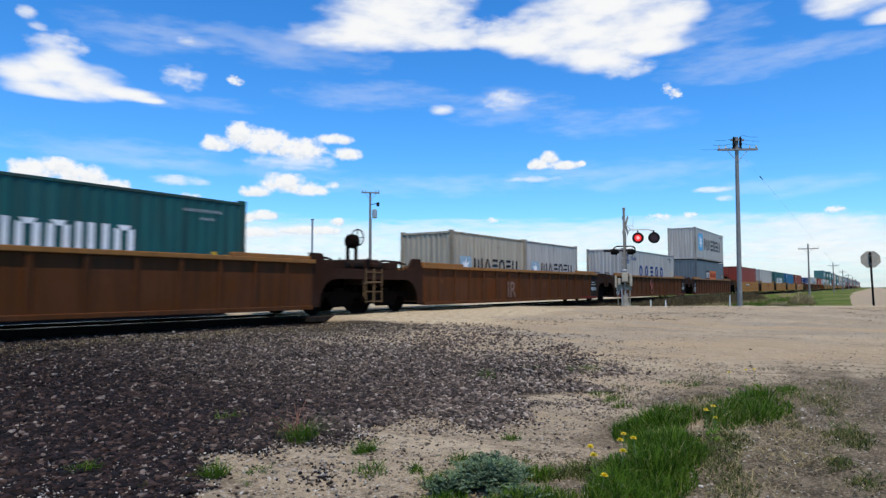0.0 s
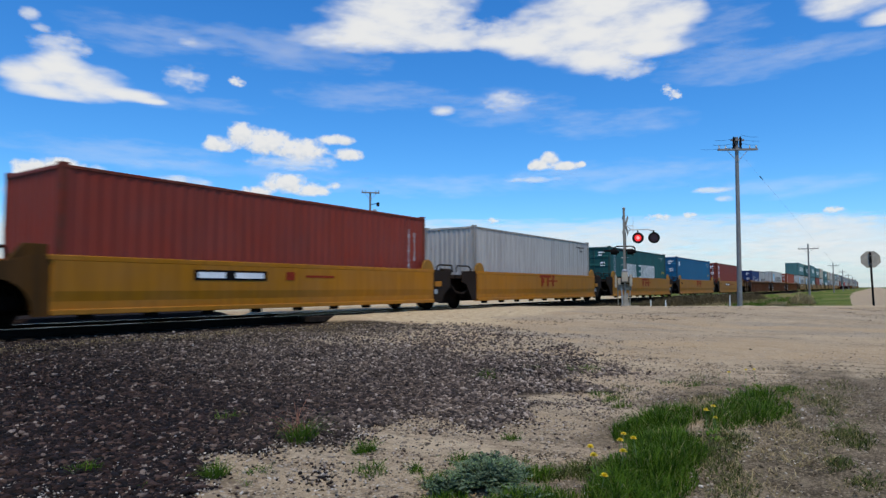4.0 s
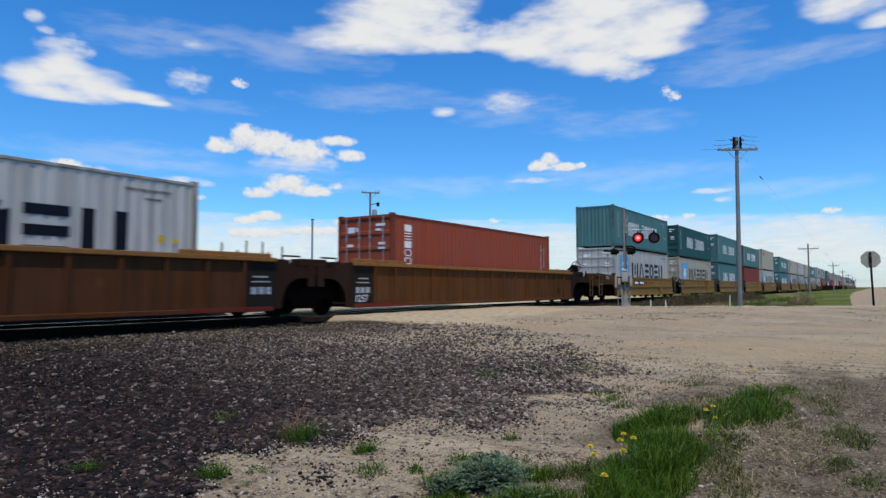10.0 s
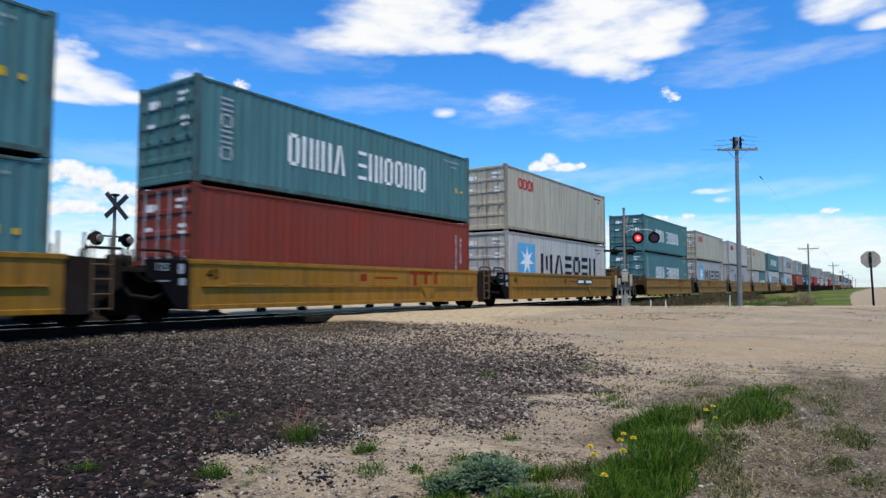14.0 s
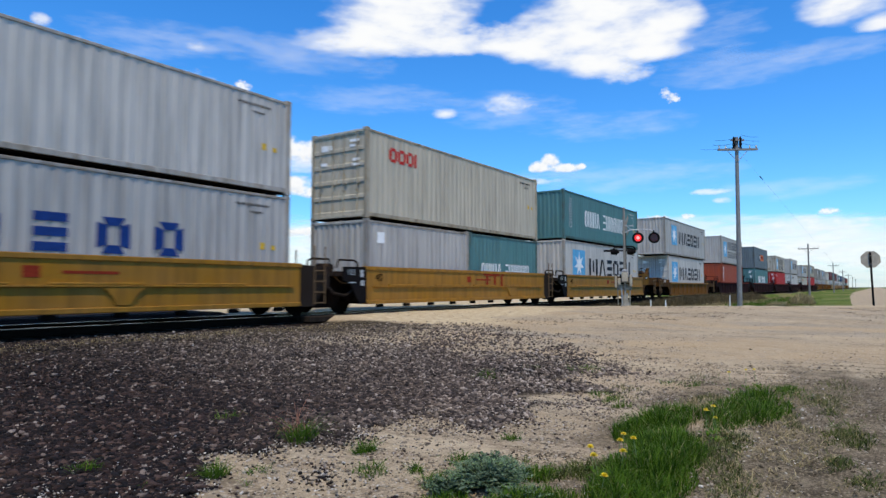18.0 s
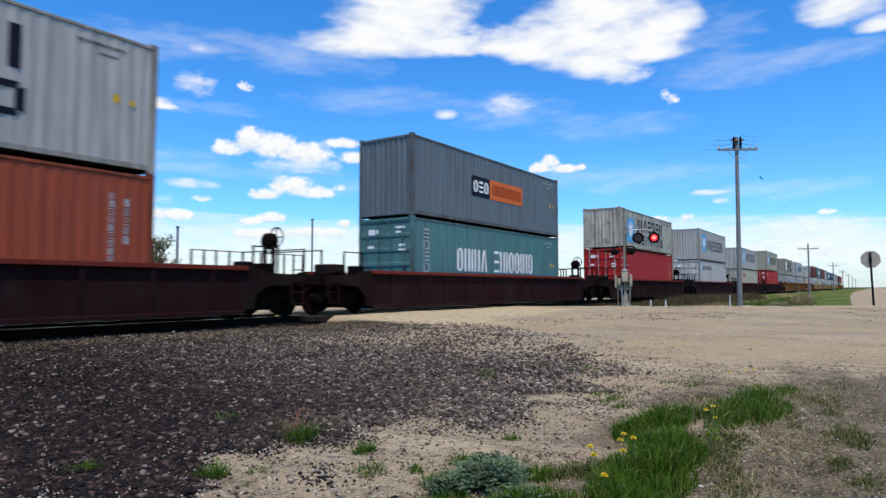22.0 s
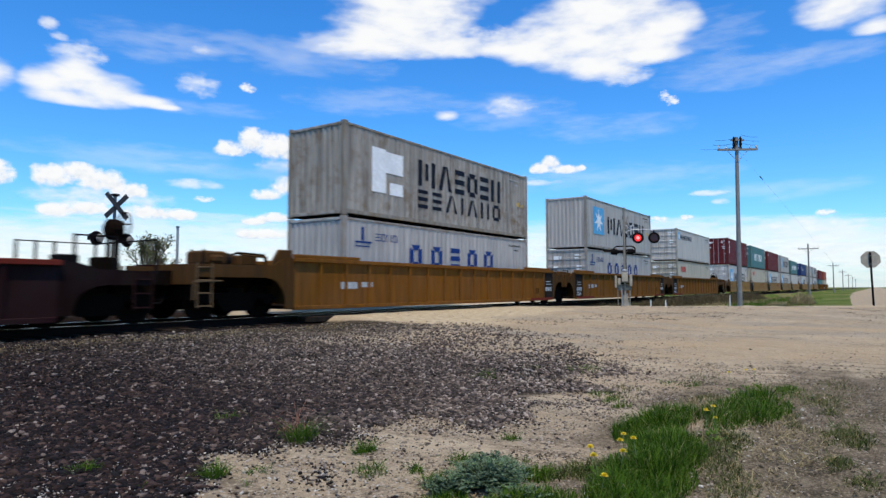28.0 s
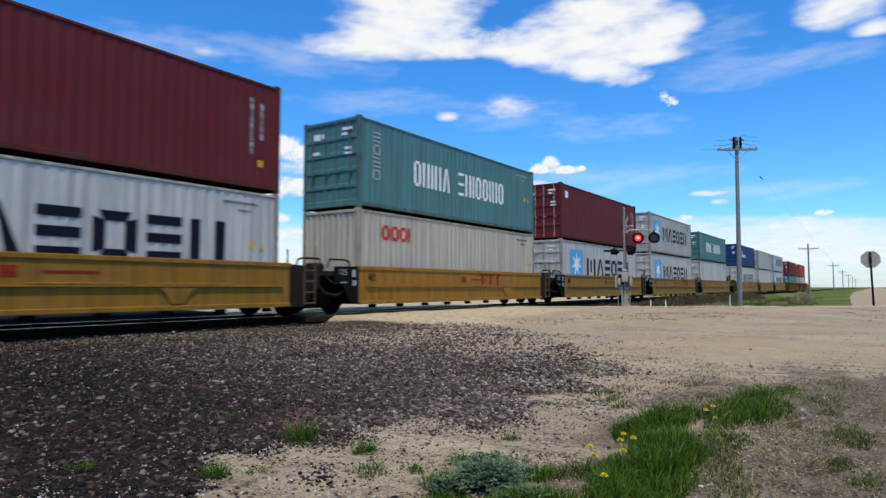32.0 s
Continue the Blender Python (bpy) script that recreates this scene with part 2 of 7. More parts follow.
def crossing(x):
    """1 on the gravel road over the track, 0 on the open line."""
    return smooth(BED_X, BED_X + 0.5, x) * (1 - smooth(24.5, 27.5, x))


def ballast_limit(x):
    """How near the spread ballast comes to the camera."""
    return np.interp(x, [-40, 2.2, 4.0, 5.2, 6.7, 9.4, 11.6, 13.9, 15], [3.3, 3.3, 3.45, 2.75, 2.5, 3.0, 4.2, 6.8, 14])


def ground_height(x, y):
    x, y = np.asarray(x, float), np.asarray(y, float)
    d = 0.827 * x + 0.5625 * y
    z = -0.36 + 0.37 * smooth(5, 23, d) - 0.62 * smooth(27.0, 31.5, d)
    left = 1 - smooth(9, 14, x)
    z = z * (1 - left) + left * (-0.36 + 0.22 * smooth(3, 12, y))
    near_track = smooth(11.3, 12.3, y) * (1 - smooth(16.6, 17.8, y))
    level = -0.2 + 0.185 * crossing(x)
    z = z * (1 - near_track) + level * near_track
    # added bank beyond the track; its shaded face darkens the gap under cars
    added_bank = smooth(15.95, 16.35, y) * (1 - smooth(18.6, 20.0, y)) * (1 - smooth(12.0, 12.8, x))
    behind = smooth(16.8, 22, y)
    z = z * (1 - behind) + behind * (-0.2 - 0.5 * smooth(22, 45, y))
    z = z * (1 - added_bank) + 0.06 * added_bank
    rough = (1 - smooth(25, 60, np.hypot(x, y)))
    z = z + rough * (0.022 * lumpy(x, y, 0.9, 1) + 0.012 * lumpy(x, y, 0.31, 2) + 0.03 * lumpy(x, y, 2.7, 3)) * (1 - 0.8 * near_track)
    # the tussock stands on a low mound
    z = z + 0.06 * np.exp(-(((x - 5.6) / 2.2) ** 2 + ((y - 1.25) / 0.6) ** 2))
    return z


def axis_steps(stops):
    out = []
    for a, b, step in stops:
        n = max(1, round((b - a) / step))
        out += list(np.linspace(a, b, n, endpoint=False))
    return np.array(out + [stops[-1][1]])


gx = axis_steps([(-4000, -400, 600), (-400, -40, 40), (-40, -3, 3), (-3, 15, 0.11), (15, 45, 0.4), (45, 120, 5), (120, 500, 30), (500, 4500, 400)])
gy = axis_steps([(-4000, -400, 600), (-400, -40, 40), (-40, -3, 3), (-3, 11, 0.11), (11, 19, 0.22), (19, 60, 4), (60, 500, 40), (500, 4500, 400)])
GX, GY = np.meshgrid(gx, gy)
GZ = ground_height(GX, GY)
nx, ny = len(gx), len(gy)
ground_mesh = bpy.data.meshes.new("ground")
idx = np.arange(nx * ny).reshape(ny, nx)
quads = np.stack([idx[:-1, :-1], idx[:-1, 1:], idx[1:, 1:], idx[1:, :-1]], -1).reshape(-1, 4)
ground_mesh.from_pydata(np.stack([GX, GY, GZ], -1).reshape(-1, 3).tolist(), [], quads.tolist())
ground_mesh.polygons.foreach_set("use_smooth", [True] * len(quads))


def side_road(x, y):
    """The gravel road beside the line, which meets the crossing."""
    edge = np.interp(x, [30, 34, 42, 60, 120, 200, 4000], [2.5, -0.5, 0.2, 1.6, 3.5, 5.0, 5.0])
    return (y < edge) & (y > -7) & (x > 28)


d_view = 0.827 * GX + 0.5625 * GY
bed = smooth(-0.3, 1.0, GY - ballast_limit(GX) + 0.4 * lumpy(GX, GY, 0.7, 4) + smooth(6, 10, GX) * (0.55 * lumpy(GX, GY, 1.5, 16) + 0.6 * lumpy(GX, GY, 0.6, 17) - 0.6)) * (1 - 0.85 * smooth(6.5, 10.5, GX)) * (1 - smooth(5.5, 9.5, GY) * 0.45) * (1 - smooth(9.5, 11, GY) * 0.4) * (1 - smooth(13, 14.5, GX))
# ground beyond the track darkened so the gap under the cars reads black
bed = np.maximum(bed, smooth(16, 16.5, GY) * (1 - smooth(24, 28, GY)) * (1 - smooth(0.66, 0.8, GX / np.maximum(GY, 1))))
bed = np.maximum(bed, smooth(11.6, 13.0, GY + 0.5 * lumpy(GX, GY, 0.8, 55)) * (1 - smooth(16, 16.8, GY)) * (1 - crossing(GX)))
turf = np.where(side_road(GX, GY), 0.0, smooth(27.8, 29.5, d_view)) * (1 - bed) * (1 - smooth(16.5, 18, GY) * (1 - smooth(30, 36, GY)) * (1 - smooth(60, 90, GX)))
turf = np.maximum(turf, smooth(31, 38, GY) * (1 - crossing(GX) * (GY < 60)))
turf = np.maximum(turf, np.where((GX < -6) & (GY < 2), 0.8, 0))
# near: brightness falloff painted in, darkening ground close to the camera
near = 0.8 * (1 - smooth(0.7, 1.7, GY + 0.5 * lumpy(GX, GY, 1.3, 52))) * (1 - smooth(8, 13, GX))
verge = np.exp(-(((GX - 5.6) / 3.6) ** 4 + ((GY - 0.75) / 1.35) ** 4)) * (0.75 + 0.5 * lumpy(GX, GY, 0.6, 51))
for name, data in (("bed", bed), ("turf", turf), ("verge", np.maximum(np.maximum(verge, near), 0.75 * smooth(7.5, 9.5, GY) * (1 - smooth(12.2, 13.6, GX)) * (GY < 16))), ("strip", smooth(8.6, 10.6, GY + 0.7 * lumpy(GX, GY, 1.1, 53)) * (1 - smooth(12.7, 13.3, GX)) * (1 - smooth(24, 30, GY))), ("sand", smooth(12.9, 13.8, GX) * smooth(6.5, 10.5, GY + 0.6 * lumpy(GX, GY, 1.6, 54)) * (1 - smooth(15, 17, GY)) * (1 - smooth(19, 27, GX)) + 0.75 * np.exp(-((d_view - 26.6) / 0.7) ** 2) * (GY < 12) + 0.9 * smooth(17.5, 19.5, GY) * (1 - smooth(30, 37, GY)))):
    a = ground_mesh.attributes.new(name, "FLOAT", "POINT")
    a.data.foreach_set("value", data.reshape(-1).astype(np.float32))


def ground_material():
    m, n, l, bsdf = material("gravel_dirt_and_turf")
    pos = n.new("ShaderNodeNewGeometry").outputs["Position"]

    def value(attr):
        a = n.new("ShaderNodeAttribute")
        a.attribute_name = attr
        return a.outputs["Fac"]

    def edge(attr, scale):
        s = n.new("ShaderNodeMath")
        s.operation = "ADD"
        l.new(value(attr), s.inputs[0])
        k = n.new("ShaderNodeMapRange")
        k.inputs[3].default_value, k.inputs[4].default_value = -0.4, 0.4
        l.new(speckle(n, l, pos, scale, 6), k.inputs[0])
        l.new(k.outputs[0], s.inputs[1])
        r = n.new("ShaderNodeMapRange")
        r.inputs[1].default_value, r.inputs[2].default_value = 0.35, 0.65
        l.new(s.outputs[0], r.inputs[0])
        return r.outputs[0]
    dirt = mixer(n, l, speckle(n, l, pos, 0.55, 6, 0.35, 0.68), (0.3, 0.226, 0.139), (0.455, 0.358, 0.23))
    dirt = mixer(n, l, speckle(n, l, pos, 3.1, 8, 0.48, 0.7, 0.7), dirt, (0.23, 0.175, 0.115))
    lane = n.new("ShaderNodeMapping")
    lane.inputs["Scale"].default_value, lane.inputs["Rotation"].default_value = (0.9, 0.13, 1), (0, 0, radians(12))
    l.new(pos, lane.inputs["Vector"])
    dirt = mixer(n, l, speckle(n, l, lane.outputs[0], 1.3, 7, 0.5, 0.72), dirt, (0.25, 0.19, 0.125))
    dirt = mixer(n, l, speckle(n, l, lane.outputs[0], 0.7, 5, 0.55, 0.75), dirt, (0.5, 0.403, 0.267))
    dirt = mixer(n, l, speckle(n, l, lane.outputs[0], 6, 8, 0.52, 0.64, 0.7), dirt, (0.185, 0.14, 0.09))
    broad = n.new("ShaderNodeMapping")
    broad.inputs["Scale"].default_value, broad.inputs["Rotation"].default_value = (0.35, 0.12, 1), (0, 0, radians(30))
    l.new(pos, broad.inputs["Vector"])
    dirt = mixer(n, l, speckle(n, l, broad.outputs[0], 0.9, 5, 0.46, 0.66), dirt, (0.4, 0.285, 0.16))
    dirt = mixer(n, l, speckle(n, l, broad.outputs[0], 1.7, 6, 0.5, 0.7), dirt, (0.27, 0.225, 0.165))
    dirt = mixer(n, l, speckle(n, l, pos, 34, 4, 0.5, 0.68), dirt, (0.5, 0.403, 0.272))
    dirt = mixer(n, l, speckle(n, l, pos, 52, 3, 0.6, 0.7), dirt, (0.2, 0.16, 0.12))
    dirt = mixer(n, l, edge("sand", 1.0), dirt, mixer(n, l, speckle(n, l, pos, 5, 7, 0.3, 0.7), (0.36, 0.27, 0.155), (0.56, 0.45, 0.29)))
    stone = mixer(n, l, speckle(n, l, pos, 24, 4, 0.35, 0.65), (0.0045, 0.003, 0.0023), (0.03, 0.0205, 0.016))
    grass = mixer(n, l, speckle(n, l, pos, 0.35, 6, 0.35, 0.65), (0.045, 0.08, 0.011), (0.12, 0.148, 0.028))
    grass = mixer(n, l, speckle(n, l, pos, 0.06, 5, 0.5, 0.7), grass, (0.24, 0.185, 0.085))
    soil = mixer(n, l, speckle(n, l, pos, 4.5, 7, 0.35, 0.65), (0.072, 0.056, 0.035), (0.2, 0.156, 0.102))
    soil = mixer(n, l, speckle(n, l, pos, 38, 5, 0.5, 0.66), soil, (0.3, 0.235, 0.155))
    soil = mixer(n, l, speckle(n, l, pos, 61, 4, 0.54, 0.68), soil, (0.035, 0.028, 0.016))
    # verge mask: real verge soil plus the painted darkening of near ground
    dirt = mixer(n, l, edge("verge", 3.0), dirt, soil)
    foot = mixer(n, l, speckle(n, l, pos, 6, 7, 0.35, 0.68), (0.03, 0.022, 0.014), (0.115, 0.09, 0.058))
    dirt = mixer(n, l, edge("strip", 2.0), dirt, foot)
    col = mixer(n, l, edge("bed", 2.2), dirt, stone)
    col = mixer(n, l, edge("turf", 1.1), col, grass)
    l.new(col, bsdf.inputs["Base Color"])
    bsdf.inputs["Roughness"].default_value = 0.95
    bsdf.inputs["Specular IOR Level"].default_value = 0.05
    bump(n, l, bsdf, speckle(n, l, pos, 20, 8, 0.2, 0.8, 0.7), 0.7, 0.03)
    return m


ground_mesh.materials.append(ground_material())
ground = tagged(new("ground", ground_mesh), "pale sandy gravel and dirt ground running into green fields", "ground", kind="structure")


def scatter_stones(name, xs, ys, sizes, mat, label, sink=0.3, seed=5, dust_falloff=None):
    """Many small angular stones, lying on the ground, in one mesh."""
    rng = np.random.default_rng(seed)
    base = np.array([(1, 0, 0), (-1, 0, 0), (0, 1, 0), (0, -1, 0), (0, 0, 1), (0, 0, -1), (0.6, 0.6, 0.55), (-0.62, 0.5, 0.6), (0.1, -0.75, 0.62)])
    tri = np.array([(4, 6, 7), (4, 7, 8), (4, 8, 6), (6, 0, 2), (6, 2, 7), (7, 2, 1), (7, 1, 8), (8, 1, 3), (8, 3, 0), (8, 0, 6), (5, 2, 0), (5, 1, 2), (5, 3, 1), (5, 0, 3)])
    n = len(xs)
    verts = base[None] * (1 + rng.uniform(-0.42, 0.42, (n, 9, 3)))
    a = rng.uniform(0, 2 * math.pi, n)
    c, s = np.cos(a), np.sin(a)
    verts *= np.stack([rng.uniform(0.8, 1.6, n), rng.uniform(0.55, 1.0, n), rng.uniform(0.4, 0.8, n)], -1)[:, None] * sizes[:, None, None]
    tilt = rng.uniform(-0.5, 0.5, n)
    x0, z0 = verts[..., 0].copy(), verts[..., 2].copy()
    verts[..., 0] = x0 * np.cos(tilt)[:, None] - z0 * np.sin(tilt)[:, None]
    verts[..., 2] = x0 * np.sin(tilt)[:, None] + z0 * np.cos(tilt)[:, None]
    x1, y1 = verts[..., 0].copy(), verts[..., 1].copy()
    verts[..., 0] = x1 * c[:, None] - y1 * s[:, None] + xs[:, None]
    verts[..., 1] = x1 * s[:, None] + y1 * c[:, None] + ys[:, None]
    verts[..., 2] += (ground_height(xs, ys) + sizes * sink)[:, None]
    faces = (tri[None] + 9 * np.arange(n)[:, None, None]).reshape(-1, 3)
    me = bpy.data.meshes.new(name)
    me.vertices.add(n * 9)
    me.vertices.foreach_set("co", verts.reshape(-1))
    me.loops.add(faces.size)
    me.loops.foreach_set("vertex_index", faces.reshape(-1))
    me.polygons.add(len(faces))
    me.polygons.foreach_set("loop_start", np.arange(0, faces.size, 3))
    me.update(calc_edges=True)
    if dust_falloff is not None:
        me.attributes.new("dust_falloff", "FLOAT", "POINT").data.foreach_set("value", np.repeat(dust_falloff, 9).astype(np.float32))
    me.materials.append(mat)
    return tagged(new(name, me), label, "stones", kind="stuff")


def ballast_material(name, stops):
    """Crushed stone: each piece its own tone, paler towards the crossing by road dirt and a painted brightness falloff.
    """
    m, n, l, bsdf = material(name)
    g = n.new("ShaderNodeNewGeometry")
    ramp = n.new("ShaderNodeValToRGB")
    els = ramp.color_ramp.elements
    els[0].color, els[1].color = (*stops[0][1], 1), (*stops[-1][1], 1)
    for at, rgb in stops[1:-1]:
        els.new(at).color = (*rgb, 1)
    l.new(g.outputs["Random Per Island"], ramp.inputs[0])
    dust_falloff = n.new("ShaderNodeAttribute")
    dust_falloff.attribute_name = "dust_falloff"
    k = n.new("ShaderNodeMath")
    k.operation = "MULTIPLY"
    l.new(dust_falloff.outputs["Fac"], k.inputs[0])
    l.new(speckle(n, l, g.outputs["Position"], 1.3, 6, 0.05, 0.5), k.inputs[1])
    pale_tones = n.new("ShaderNodeValToRGB")
    ends = pale_tones.color_ramp.elements
    ends[0].color, ends[1].color = (0.02, 0.0135, 0.0105, 1), (0.5, 0.42, 0.34, 1)
    ends.new(0.5).color, ends.new(0.85).color = (0.1, 0.075, 0.057, 1), (0.26, 0.2, 0.152, 1)
    l.new(g.outputs["Random Per Island"], pale_tones.inputs[0])
    col = mixer(n, l, k.outputs[0], ramp.outputs[0], pale_tones.outputs[0])
    col = mixer(n, l, speckle(n, l, g.outputs["Position"], 90, 3, 0.55, 0.8), col, (0.03, 0.02, 0.015))
    l.new(col, bsdf.inputs["Base Color"])
    bsdf.inputs["Roughness"].default_value, bsdf.inputs["Specular IOR Level"].default_value = 0.9, 0.25
    return m


def lay_ballast():
    rng = np.random.default_rng(8)
    n = 600000
    # denser close by: spread evenly in bearing and in the logarithm of distance
    r = np.exp(rng.uniform(math.log(2.4), math.log(17), n))
    b = np.radians(rng.uniform(12, 80, n))
    x, y = r * np.sin(b), r * np.cos(b)
    inside = y - ballast_limit(x) + 0.45 * lumpy(x, y, 0.7, 4) + 0.4 * lumpy(x, y, 0.25, 9) + smooth(6, 10, x) * (0.55 * lumpy(x, y, 1.5, 16) + 0.6 * lumpy(x, y, 0.6, 17) - 0.1)
    thin = np.exp(-(((x - 10.3) / 1.5) ** 2 + ((y - 5.7) / 0.75) ** 2))
    strip = smooth(9.3, 10.6, y + 0.5 * lumpy(x, y, 0.8, 12))
    want = np.maximum(smooth(-0.35, 1.0 + 1.6 * smooth(5.5, 9, x), inside), 0.035 * np.exp(np.minimum(inside, 0) * 1.4)) * (1 - 0.72 * strip) * (1 - smooth(13.0, 14.4, x + 0.6 * lumpy(x, y, 0.8, 13)))
    want = want * (1 - 0.45 * smooth(5.5, 9, y + 0.8 * lumpy(x, y, 1.2, 14)))
    want = want * (1 - 0.85 * thin * (0.6 + 0.6 * lumpy(x, y, 0.5, 15))) * (1 - 0.62 * smooth(6, 10, x))
    want = want * (y < 13.3) * np.clip(r / 6, 0.4, 1)
    keep = rng.uniform(0, 1, n) < want * 0.62
    x, y = x[keep], y[keep]
    size = rng.uniform(0.0082, 0.0255, len(x)) * (1 + 0.7 * rng.uniform(0, 1, len(x)) ** 5)
    size = np.where(inside[keep] < 0.2, 0.55, 1.0) * size
    stone = ballast_material("ballast_stone", ((0.0, (0.0018, 0.001, 0.0008)), (0.42, (0.007, 0.0035, 0.0025)), (0.78, (0.025, 0.0125, 0.009)), (0.94, (0.08, 0.048, 0.035)), (1.0, (0.24, 0.195, 0.16))))
    # x term: brightness falloff painted into the stones; edge term: road dirt
    scatter_stones("ballast", x, y, size, stone, "dark purplish-brown crushed stone ballast spread beside the track", dust_falloff=np.clip(0.85 * smooth(3, 9, x) + 0.7 * (1 - smooth(0.0, 1.5, inside[keep])) * smooth(2.5, 5, x), 0, 1.1))
    pick = rng.uniform(0, 1, len(x)) < 0.085 + 0.5 * (1 - smooth(0.3, 1.3, inside[keep])) * (1 - smooth(3.2, 4.4, x))
    chips = ballast_material("pale_chip", ((0.0, (0.2, 0.17, 0.14)), (0.7, (0.4, 0.35, 0.29)), (1.0, (0.68, 0.62, 0.54))))
    scatter_stones("ballast_chips", x[pick] + 0.02, y[pick] + 0.015, rng.uniform(0.0035, 0.0105, pick.sum()), chips, "small pale stone chips among the dark ballast", 1.2, 9)


def lay_litter():
    """Crumbs, husks and grit in the worn verge."""
    rng = np.random.default_rng(23)
    n = 26000
    x, y = 2.8 + 7.5 * rng.uniform(0, 1, n) ** 1.5, rng.uniform(-0.7, 2.2, n)
    keep = lumpy(x, y, 0.5, 24) + 0.6 * lumpy(x, y, 0.2, 25) > -0.35
    x, y = x[keep], y[keep]
    crumb = island("verge_crumb", (0.04, 0.03, 0.017), (0.24, 0.19, 0.125), 0.95, tip=(0.5, 0.44, 0.34))
    scatter_stones("verge_litter", x, y, 0.003 + 0.01 * rng.uniform(0, 1, len(x)) ** 3, crumb, "crumbs of soil, dry husks and grit in the verge", 0.15, 12)


def lay_gravel():
    """Where the ballast thins out: grey and brown chippings trodden into the dirt; clods further out on the road."""
    rng = np.random.default_rng(27)
    n = 90000
    r = np.exp(rng.uniform(math.log(2.6), math.log(14), n))
    b = np.radians(rng.uniform(28, 78, n))
    x, y = r * np.sin(b), r * np.cos(b)
    out = ballast_limit(x) - y + 0.5 * lumpy(x, y, 0.9, 28)
    want = np.where(out > 0, np.exp(-out / (0.35 + 0.6 * smooth(4, 8, x))), 0.55) * (out > -1.6) * (y < 11.5) * (0.6 + 0.6 * lumpy(x, y, 0.35, 29))
    keep = rng.uniform(0, 1, n) < want * 0.42
    x, y = x[keep], y[keep]
    mix = island("trodden_gravel", (0.035, 0.025, 0.02), (0.24, 0.19, 0.145), 0.95, tip=(0.52, 0.47, 0.4))
    scatter_stones("trodden_gravel", x, y, rng.uniform(0.004, 0.0125, len(x)) * (1 + 0.08 * np.hypot(x, y)) * 0.8, mix, "grey and brown gravel trodden into the dirt", 0.2, 13)
    n = 26000
    x, y = rng.uniform(9, 31, n), rng.uniform(-5, 12, n)
    keep = (lumpy(x, y, 2.6, 30) + 0.7 * lumpy(x, y, 0.8, 34) > 0.35) & (y < 0.9 * x - 4)
    x, y = x[keep], y[keep]
    clod = island("road_clod", (0.08, 0.06, 0.04), (0.26, 0.2, 0.135), 0.95, tip=(0.45, 0.38, 0.28))
    scatter_stones("road_clods", x, y, 0.008 + 0.022 * rng.uniform(0, 1, len(x)) ** 3, clod, "loose clods and dark gravel on the dirt road", 0.1, 14)


def lay_pebbles():
    rng = np.random.default_rng(18)
    n = 60000
    r = np.exp(rng.uniform(math.log(2.2), math.log(26), n))
    b = np.radians(rng.uniform(20, 95, n))
    x, y = r * np.sin(b), r * np.cos(b)
    keep = (y < ballast_limit(x) + 0.3) & (y < 12.5) & (lumpy(x, y, 1.1, 21) + 0.5 * lumpy(x, y, 0.4, 22) > -0.5)
    keep &= rng.uniform(0, 1, n) < np.clip(1.1 - 0.5 * smooth(6, 16, r), 0, 1) * 0.75
    x, y = x[keep], y[keep]
    size = 0.003 + 0.012 * rng.uniform(0, 1, len(x)) ** 4
    peb = island("pale_pebble", (0.14, 0.11, 0.08), (0.42, 0.36, 0.28), 0.9, tip=(0.62, 0.58, 0.52))
    some = rng.uniform(0, 1, len(x)) < 0.6
    clod = island("dirt_clod", (0.07, 0.052, 0.035), (0.3, 0.235, 0.16), 0.95, tip=(0.42, 0.35, 0.26))
    scatter_stones("dirt_clods", x[some] + 0.013, y[some] - 0.017, size[some] * 1.15 + 0.0015, clod, "small brown clods and crumbs of dirt on the ground", 0.1, 11)
    scatter_stones("pebbles", x, y, size, peb, "pale pebbles and grit lying on the dirt", 0.2, 6)


# ---- track ----
def build_track():
    track = thing("railway_track", "steel rails on dark wooden ties, road gravel between them", "railway track", kind="structure")
    prof = [(-0.075, -0.172), (0.075, -0.172), (0.075, -0.16), (0.012, -0.14), (0.012, -0.045), (0.036, -0.035), (0.036, 0.0), (-0.036, 0.0), (-0.036, -0.035), (-0.012, -0.045), (-0.012, -0.14), (-0.075, -0.16)]
    for y in (NEAR_RAIL, FAR_RAIL):
        g = Geo().slab([(y + a, b - 0.004) for a, b in prof], "x", -300, 900)
        part("rail", g, RUST_STEEL, track, "rusty steel rail")
        part("rail_head", Geo().box(-300, 900, y - 0.03, y + 0.03, -0.003, 0.0015), STEEL, track, "bright worn running surface")
    tie = Geo().box(-0.115, 0.115, -1.3, 1.3, -0.33, -0.165).mesh("tie", 0.012)
    tie.materials.append(TIE_WOOD)
    for i in range(120):
        x = -8 + i * 0.5
        if BED_X + 0.6 < x < 24.8:
            continue
        part("tie", tie, None, track, at=pose(x, TRACK_Y + random.uniform(-0.04, 0.04), random.uniform(-0.008, 0.004), 0, 0, random.uniform(-1, 1)))
    planks = thing("crossing_planks", "worn dark timber edging at the end of the gravel crossing", "crossing", kind="structure")
    for k, y in enumerate((12.75, 12.98, 13.22)):
        part("plank", Geo().box(BED_X - 0.5 + 0.08 * k, 26, y, y + 0.2, -0.16, -0.012 + 0.004 * k).mesh("plank", 0.012), TIE_WOOD, planks)


